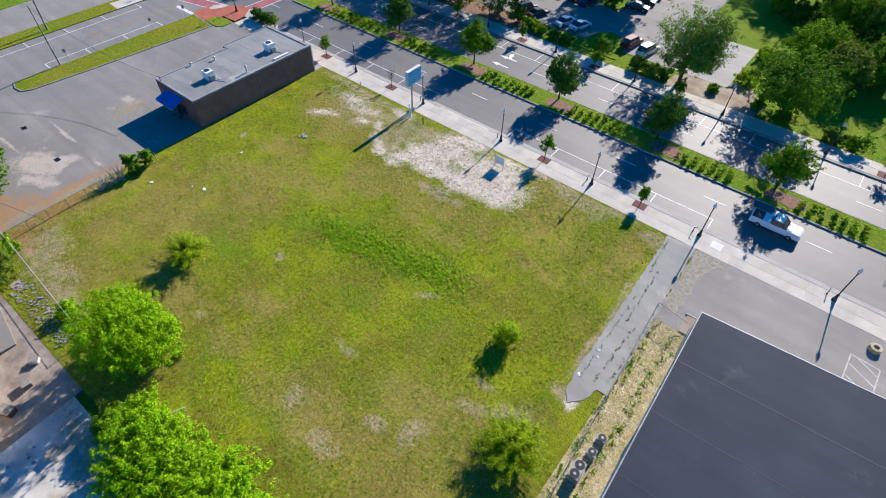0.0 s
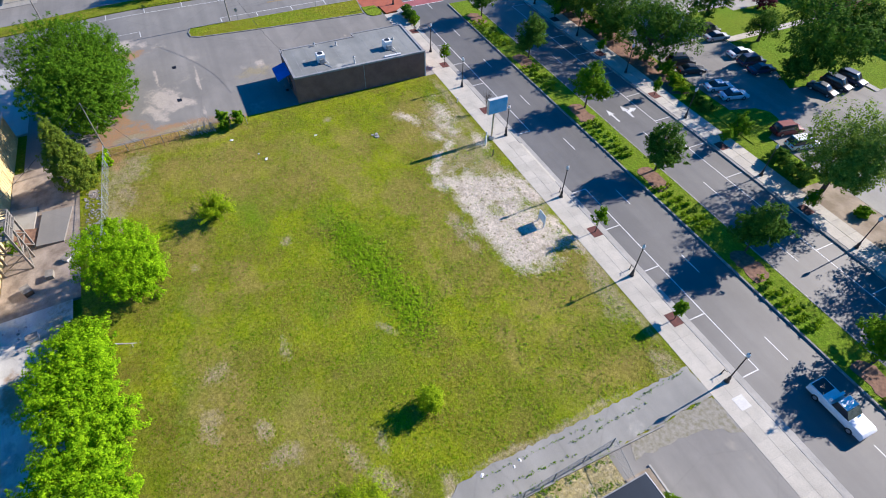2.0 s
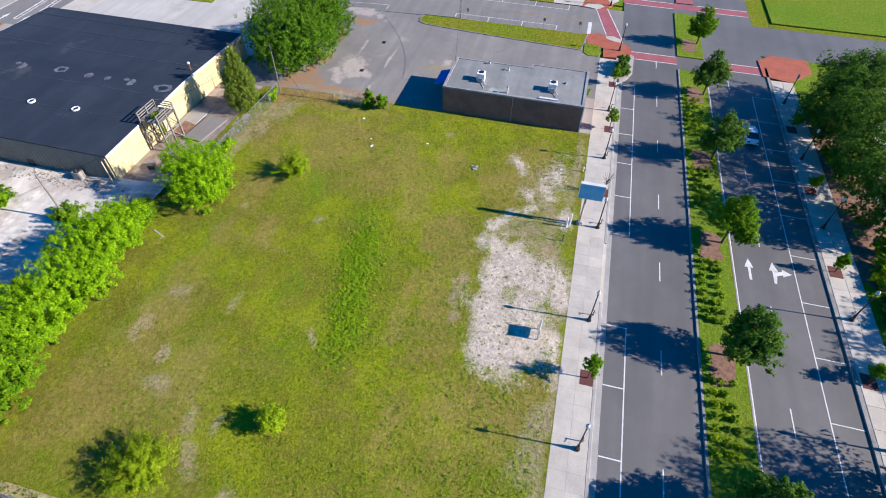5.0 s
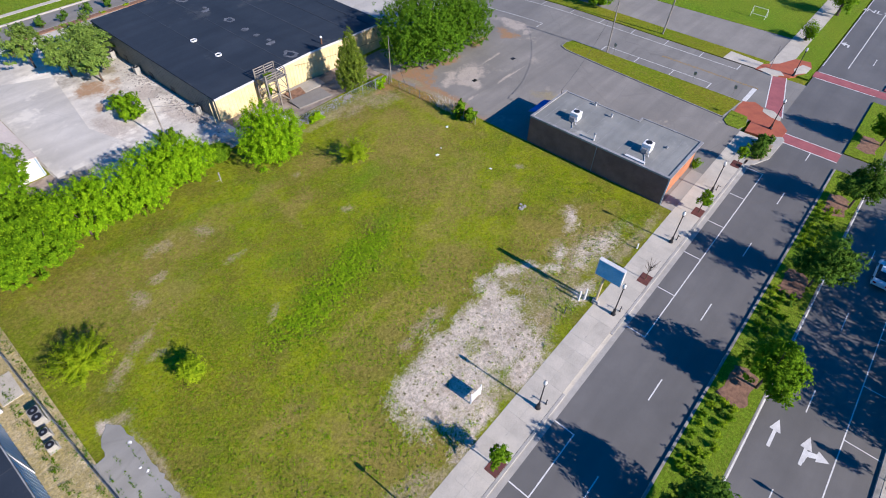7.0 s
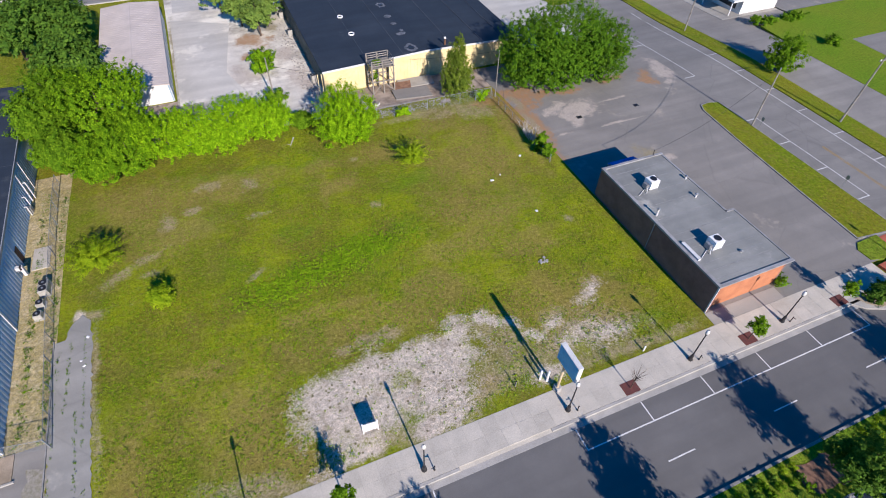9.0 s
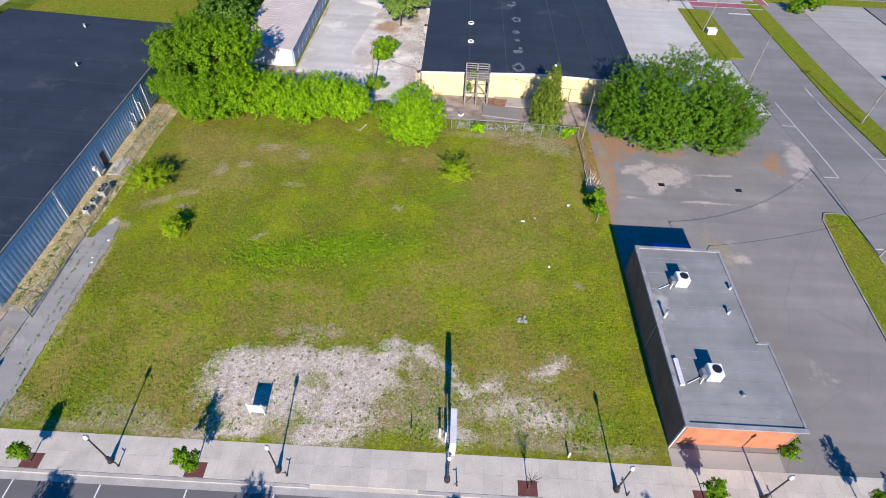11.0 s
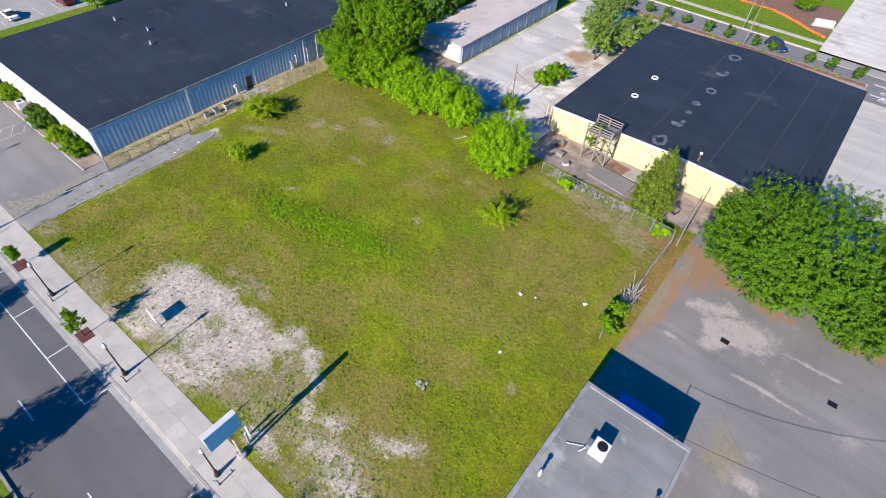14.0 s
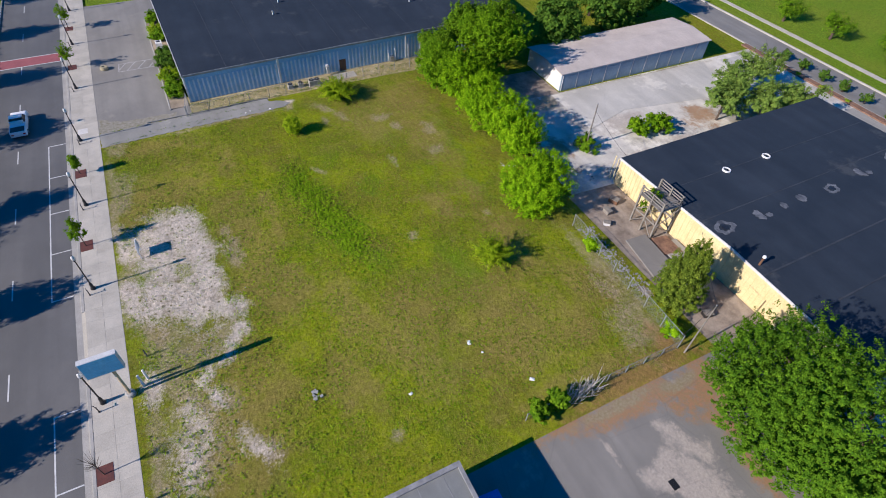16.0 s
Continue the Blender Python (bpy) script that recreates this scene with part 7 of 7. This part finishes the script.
big_tree(-52.7, 109.2, 5.6, 2.0, "leaf_dark", 932, "slender young tree on the far lawn", count=240, size=0.12)
for k in range(16):
    rng = random.Random(900 + k)
    x, y = -14 + 3.5 * k, (120 if k < 4 else 113.5) - 0.25 * k + rng.uniform(-1.5, 1.5)
    bush(x, y, rng.uniform(2.2, 3.2), rng.uniform(3.0, 5.0), "leaf_dark" if k % 4 else "leaf_mid", 900 + k, "dense undergrowth at the edge of the wood", 80, 30, 0.27, name="undergrowth", group="undergrowth at the wood's edge")
bush(-62.5, 121.0, 2.0, 2.6, "leaf_plum", 930, "purple-leaved bush on the sunlit lawn", 80, 40, 0.16)
for k, (x, y, r, h, leaf) in enumerate(((-32.47, 83.67, 1.4, 3.2, "leaf_mid"), (-25.84, 83.86, 1.5, 1.8, "leaf_dark"), (-23.59, 83.67, 1.5, 1.8, "leaf_dark"), (-21.45, 83.49, 1.4, 1.7, "leaf_dark"), (4.09, 83.67, 1.6, 1.8, "leaf_dark"), (6.83, 83.4, 1.9, 2.2, "leaf_mid"), (-10.6, 91.4, 2.3, 1.9, "leaf_yellow"), (-10.2, 101.6, 2.2, 1.8, "leaf_yellow"), (-45.34, 84.41, 1.5, 1.6, "leaf_yellow"), (-47.58, 84.95, 1.3, 1.6, "leaf_mid"), (-41.92, 84.22, 1.3, 1.2, "leaf_dark"), (-39.49, 84.04, 1.4, 1.2, "leaf_dark"), (-66.79, 83.86, 1.4, 1.5, "leaf_yellow"), (-69.22, 83.67, 1.2, 1.3, "leaf_mid"), (-50.21, 85.5, 1.3, 2.4, "leaf_mid"), (-6.83, 84.86, 1.2, 1.4, "leaf_mid"), (-2.92, 84.59, 1.0, 1.1, "leaf_mid"), (-13.65, 85.32, 0.9, 1.0, "leaf_mid"))):
    bush(x, y, r, h, leaf, 560 + k, "rounded shrub beside the far sidewalk", 70, 40, 0.15, group="shrubs beside the far sidewalk")
for k in range(9):
    bush(-93.3, 105.0 + 2.6 * k, 0.9, 1.1, "leaf_oak", 590 + k, "clipped round shrub in the hedge row", 40, 36, 0.12, group="hedge row at the car park")
structure("soil_verge", Geo().prism([(-20.5, 82.3), (-6.5, 82.3), (-5.65, 85.78), (-9.26, 90.08), (-16.77, 90.17), (-20.28, 86.23)], -0.1, 0.0), M["soil"], "bare sandy verge below the trees")
structure("soil_verge_west", Geo().prism([(-80, 82.35), (-45, 82.35), (-43.88, 85.32), (-56.55, 87.33), (-78, 86.78)], -0.1, 0.0), M["mulch"], "leaf-strewn soil below the shade trees")
structure("pavement_lawn_path", Geo().prism([(-56.0, 104.2), (-54.4, 104.2), (-54.0, 135), (-55.6, 135)], -0.1, 0.012), M["concrete"], "concrete path across the far lawn")
structure("kerb_lot_far", Geo().chamfer(-60, 103.55, -0.1, -44.2, 103.8, 0.12, 0.03).chamfer(-34.8, 113.4, -0.1, -32.2, 114.6, 0.1, 0.03), M["kerb"], "concrete kerbs of the shaded car park")
structure("grass_bay", Geo().prism([(-38.2, 84.2), (-29.8, 84.2), (-30.4, 88.0), (-33.0, 92.6), (-35.0, 92.9), (-36.6, 91.6), (-37.6, 88.4)], -0.1, 0.06), M["lawn"], "rounded grass bay between the car park spaces")
structure("lot_island", Geo().prism([(-43.88, 103.89), (-38.61, 101.24), (-37.83, 104.99), (-39.2, 110.94), (-43.88, 110.94)], -0.1, 0.1), M["lawn"], "kerbed island under the great tree")
structure("corner_island", Geo().prism([(-91.16, 98.59), (-87.36, 97.95), (-86.58, 101.33), (-88.24, 103.44), (-91.16, 102.7)], -0.1, 0.12), M["mulch"], "mulched kerb island of the car park")
house = thing("house", "brick house with brown shingle roof beyond the wood", "house", -36.6, 134.7)
part("wall", Geo().box(-7, -4.5, 0, 7, 4.5, 3.0), M["brick_orange"], house)
part("roof", Geo().add([(-7.6, -5.1, 2.95), (7.6, -5.1, 2.95), (7.6, 5.1, 2.95), (-7.6, 5.1, 2.95), (-5, 0, 5.4), (5, 0, 5.4)], [(0, 1, 5, 4), (1, 2, 5), (2, 3, 4, 5), (3, 0, 4), (3, 2, 1, 0)]), surface("brown_shingles", (0.25, 0.15, 0.12), (0.19, 0.12, 0.10), 0.8, 8.0, 0.9), house)
for x in (-4.5, -1, 3):
    w = part("window", Geo().box(x - 0.6, -4.56, 1.0, x + 0.6, -4.5, 2.3), M["glass"], house)
    part("frame", Geo().box(x - 0.68, -4.58, 0.92, x + 0.68, -4.5, 1.0), M["white_trim"], w)

copy_thing(house, pose(-61.0, 137.0, 0, 0, 0, 8))

# ---- across the side street ----
tree("shade_tree", "rounded green tree beside the side street", -115.2, 11.6, [(0, 0, 2.9, 3.4, 3.4, 2.7), (1.2, 0.8, 2.2, 2.4, 2.4, 2.0), (-1.3, -0.6, 2.4, 2.3, 2.4, 2.1), (0, 0.4, 4.4, 2.0, 2.0, 1.5)], "leaf_mid", 620, 380, 44, 0.14, 0.55, 0.2, 7, group="trees across the side street")
for k, (x, y) in enumerate(((-126.9, -4.6), (-129.3, -4.0), (-133.8, -3.4), (-136.0, -3.2), (-132.5, 8.1))):
    bush(x, y, 1.6, 1.7, "leaf_mid", 630 + k, "round green shrub beyond the side street", 60, 36, 0.15, group="shrubs beyond the side street")
land("pavement_far_lot", -260, -60, -138.5, 20, 0.02, M["lotpave"], "old grey asphalt lot beyond the side street")
land("pavement_station", -138, -60, -122.5, -9.5, 0.02, M["pale"], "pale forecourt beyond the side street")
st = thing("white_kiosk", "low white building with flat canopy beyond the side street", "building", -133, -14.5, ground_z(-14.5))
part("wall", Geo().box(-5, -4, -0.5, 5, 4, 3.2), M["shed_white"], st)
part("canopy", Geo().box(-5.6, -4.6, 3.2, 8.5, 4.6, 3.6), M["white_trim"], st, "flat white canopy")
for y in (-3.8, 3.8):
    part("column", Geo().tube((7.8, y, -0.5), (7.8, y, 3.2), 0.12, 0.12, 8), M["white_trim"], st)
part("window", Geo().box(5.0, -2.5, 0.8, 5.05, 2.5, 2.4), M["glass"], st)
goal = thing("soccer_goal", "white metal football goal on the playing field", "goal", -130.7, 38.8, 0)
for y in (-1.4, 1.4):
    part("upright", Geo().tube((0, y, -0.1), (0, y, 2.0), 0.05, 0.05, 7), M["white"], goal)
    part("back_stay", Geo().tube((0, y, 2.0), (-1.6, y, 0), 0.04, 0.04, 6), M["white"], goal)
part("crossbar", Geo().tube((0, -1.4, 2.0), (0, 1.4, 2.0), 0.05, 0.05, 7), M["white"], goal)
part("ground_bar", Geo().tube((-1.6, -1.4, 0.04), (-1.6, 1.4, 0.04), 0.04, 0.04, 6), M["white"], goal)
big_tree(-143, 50.5, 6.0, 2.4, "leaf_mid", 640, "young green tree by the field path", group="trees across the side street", count=160, per=40, size=0.15)
big_tree(-127, 49.0, 3.6, 1.2, "leaf_mid", 641, "young green tree by the field path", group="trees across the side street", count=90, per=36, size=0.13)
text = bpy.data.curves.new("road_word", "FONT")
text.body, text.size, text.align_x, text.align_y = "ONLY", 2.4, "CENTER", "CENTER"
word = new("road_word", text)
word.matrix_basis = pose(-150.5, 55.6, -0.118, 0, 0, 90)
text.materials.append(M["line"])
tagged(word, "white word ONLY painted on the lane", kind="structure")
marks("markings_far_lane", "white lane lines beyond the crossing", "line", [(-160, 57.9, -121, 58.05), (-160, 54.3, -119, 54.42)] + [(-128 - 12 * k, 61.0, -125 - 12 * k, 61.12) for k in range(4)])

for k, (x, y) in enumerate(((-119.8, -54.8), (-124.4, -57.1), (-126.8, -58.8))):
    bush(x, y, 2.2, 2.6, "leaf_mid", 645 + k, "large round shrub beyond the back crossing", 80, 40, 0.16, group="shrubs beyond the side street")

# ---- beyond the yellow building: back street, lawn and bed ----
for k, x in enumerate((-22.6, -26.8, -31.0, -35.2, -39.4, -44.2, -48.4, -53.8, -57.4, -64.2, -68.0, -73.0)):
    bush(x, -66.4, 1.0, 2.2, "leaf_dark", 660 + k, "small rounded tree in the street's planting row", 46, 40, 0.13, name="street_shrub", group="planting row of the back street")
structure("planting_row", Geo().box(-74.8, -64.6, -2.1, -15, -63.3, -1.70), M["mulch"], "brown mulch strip along the back street")
for k, x in enumerate((-28, -33, -38, -46, -51, -56, -61, -66, -70)):
    bush(x, -64.0, 0.5, 0.45, "leaf_yellow", 680 + k, "low yellow flowering clump in the mulch", 20, 26, 0.09, group="yellow flower clumps")
structure("back_bed", Geo().prism([(-38, -88.4), (-51.4, -88.3), (-58.5, -84.4), (-63.5, -82), (-64.4, -83), (-64.4, -100), (-38, -100)], -2.2, -1.88), M["mulch"], "dark mulch bed on the lawn")
geo = Geo()
path = [(-38, -87.6), (-41.5, -88.0), (-46, -88.4), (-51.5, -88.0), (-55, -86.5), (-58.5, -84.1), (-61.5, -82.2), (-63.9, -81.0)]
rng = random.Random(77)
for (ax, ay), (bx, by) in zip(path, path[1:]):
    for i in range(26):
        f = i / 26
        s = rng.uniform(0.12, 0.28)
        x, y = ax + (bx - ax) * f + rng.uniform(-0.3, 0.3), ay + (by - ay) * f + rng.uniform(-0.3, 0.3)
        geo.ball((x, y, -1.75), s, 6)
tagged(new("flower_border", geo.mesh("flower_border", surface("orange_flowers", (0.75, 0.16, 0.03), (0.6, 0.22, 0.03), 2.0, 9.0, 0.8))), "border of bright orange flowers round the bed", "flowers", kind="stuff")
ob = thing("monument_sign", "low white stone sign on the lawn", "sign", -62.3, -87.0, -1.95, 20)
part("slab", Geo().chamfer(-2.0, -0.3, 0, 2.0, 0.3, 1.5, 0.06), M["shed_white"], ob)
part("plinth", Geo().chamfer(-2.3, -0.5, -0.1, 2.3, 0.5, 0.25, 0.04), M["kerb"], ob)
for k, (x, y) in enumerate(((-57, -92), (-30, -88), (-20, -84), (-10, -82), (-46, -94))):
    big_tree(x, y, 5.0, 2.4, "leaf_mid", 690 + k, "small green tree on the lawn beyond the back street", group="trees on the back lawn", count=150, per=40, size=0.15)
land("lawn_strip_back", -97.4, -53.5, -93.6, -29, 0.08, M["rough"], "grass strip with poles beside the side street")
land("verge_strip_back", -100.2, -53.5, -97.4, -30, 0.06, M["rough"], "grass strip widening into the side street", 0.25)
structure("crosswalk_back", Geo().add([(-97.2, -76, -2.1), (-97.2, -58.2, -1.86), (-99.6, -58.2, -1.86), (-99.6, -76, -2.1)], [(0, 1, 2, 3)]).add([(-97.0, -58.1, -1.84), (-97.0, -55.7, -1.8), (-113.4, -55.7, -1.8), (-113.4, -58.1, -1.84)], [(0, 1, 2, 3)]).add([(-113.0, -76, -2.1), (-113.0, -58.2, -1.86), (-115.4, -58.2, -1.86), (-115.4, -76, -2.1)], [(0, 1, 2, 3)]), M["redpave"], "red paved crosswalks of the back crossing")
structure("crossing_plates", Geo().add([(-99.8, -75.5, -2.1), (-99.8, -58.3, -1.87), (-112.8, -58.3, -1.87), (-112.8, -75.5, -2.1)], [(0, 1, 2, 3)]), M["pale"], "pale paved middle of the back crossing")
geo = Geo()
for x in (-97.0, -99.8, -112.8, -115.6):
    geo.add([(x + 0.12, -76, -2.09), (x + 0.12, -58.2, -1.85), (x - 0.12, -58.2, -1.85), (x - 0.12, -76, -2.09)], [(0, 1, 2, 3)])
for y, z in ((-55.5, -1.79), (-58.25, -1.83)):
    geo.add([(-97.0, y - 0.12, z), (-97.0, y + 0.12, z), (-113.4, y + 0.12, z), (-113.4, y - 0.12, z)], [(0, 1, 2, 3)])
geo.add([(-104.5, -52.5, -1.755), (-104.5, -51.9, -1.745), (-109.6, -51.9, -1.745), (-109.6, -52.5, -1.755)], [(0, 1, 2, 3)])
structure("markings_back_crossing", geo, M["line"], "white borders and stop line of the back crossing")
ob = thing("ground_cabinet", "white utility cabinet on the grass strip", "utility cabinet", -97.0, -40.9, ground_z(-40.9) + 0.08)
part("box", Geo().chamfer(-0.9, -0.7, 0, 0.9, 0.7, 0.9, 0.04), M["white_trim"], ob)
part("lid", Geo().box(-0.95, -0.75, 0.9, 0.95, 0.75, 0.96), M["white"], ob)
geo = Geo()
for y0, y1 in ((-60.0, -62.0), (-63.2, -64.5)):
    slope_y = (y1 - y0) / 16.0
    for k in range(8):
        x = -77.6 - 2.0 * k
        y = y0 - slope_y * (x + 77.6)
        z = ground_z(y) - 0.112
        geo.box(x - 2.0, y - 0.1, z - 0.2, x, y + 0.1, z).box(x - 0.1, y - 0.75, z - 0.2, x + 0.1, y - 0.1, z).box(x - 2.0, y - 0.95, z - 0.2, x, y - 0.75, z + 0.004)
structure("markings_back_street", geo, M["line"], "white chained lane lines of the back street")
geo = Geo()
for y in (-61.6, -66.6):
    geo.prism([(-76.0 - a, y + b) for a, b in STRAIGHT], ground_z(y) - 0.3, ground_z(y) - 0.10)
structure("arrow_back_street", geo, M["line"], "white lane arrows on the back street")
land("pavement_back_kerb_walk", -95.5, -74.2, -64.6, -70.0, -0.02, M["pale"], "grey paved edge of the white lot")
structure("kerb_back", Geo().box(-75.0, -64.9, -2.3, 60, -64.6, -1.75).box(-64.4, -73.3, -2.3, 60, -73.0, -1.85), M["kerb"], "pale kerbs of the back street")
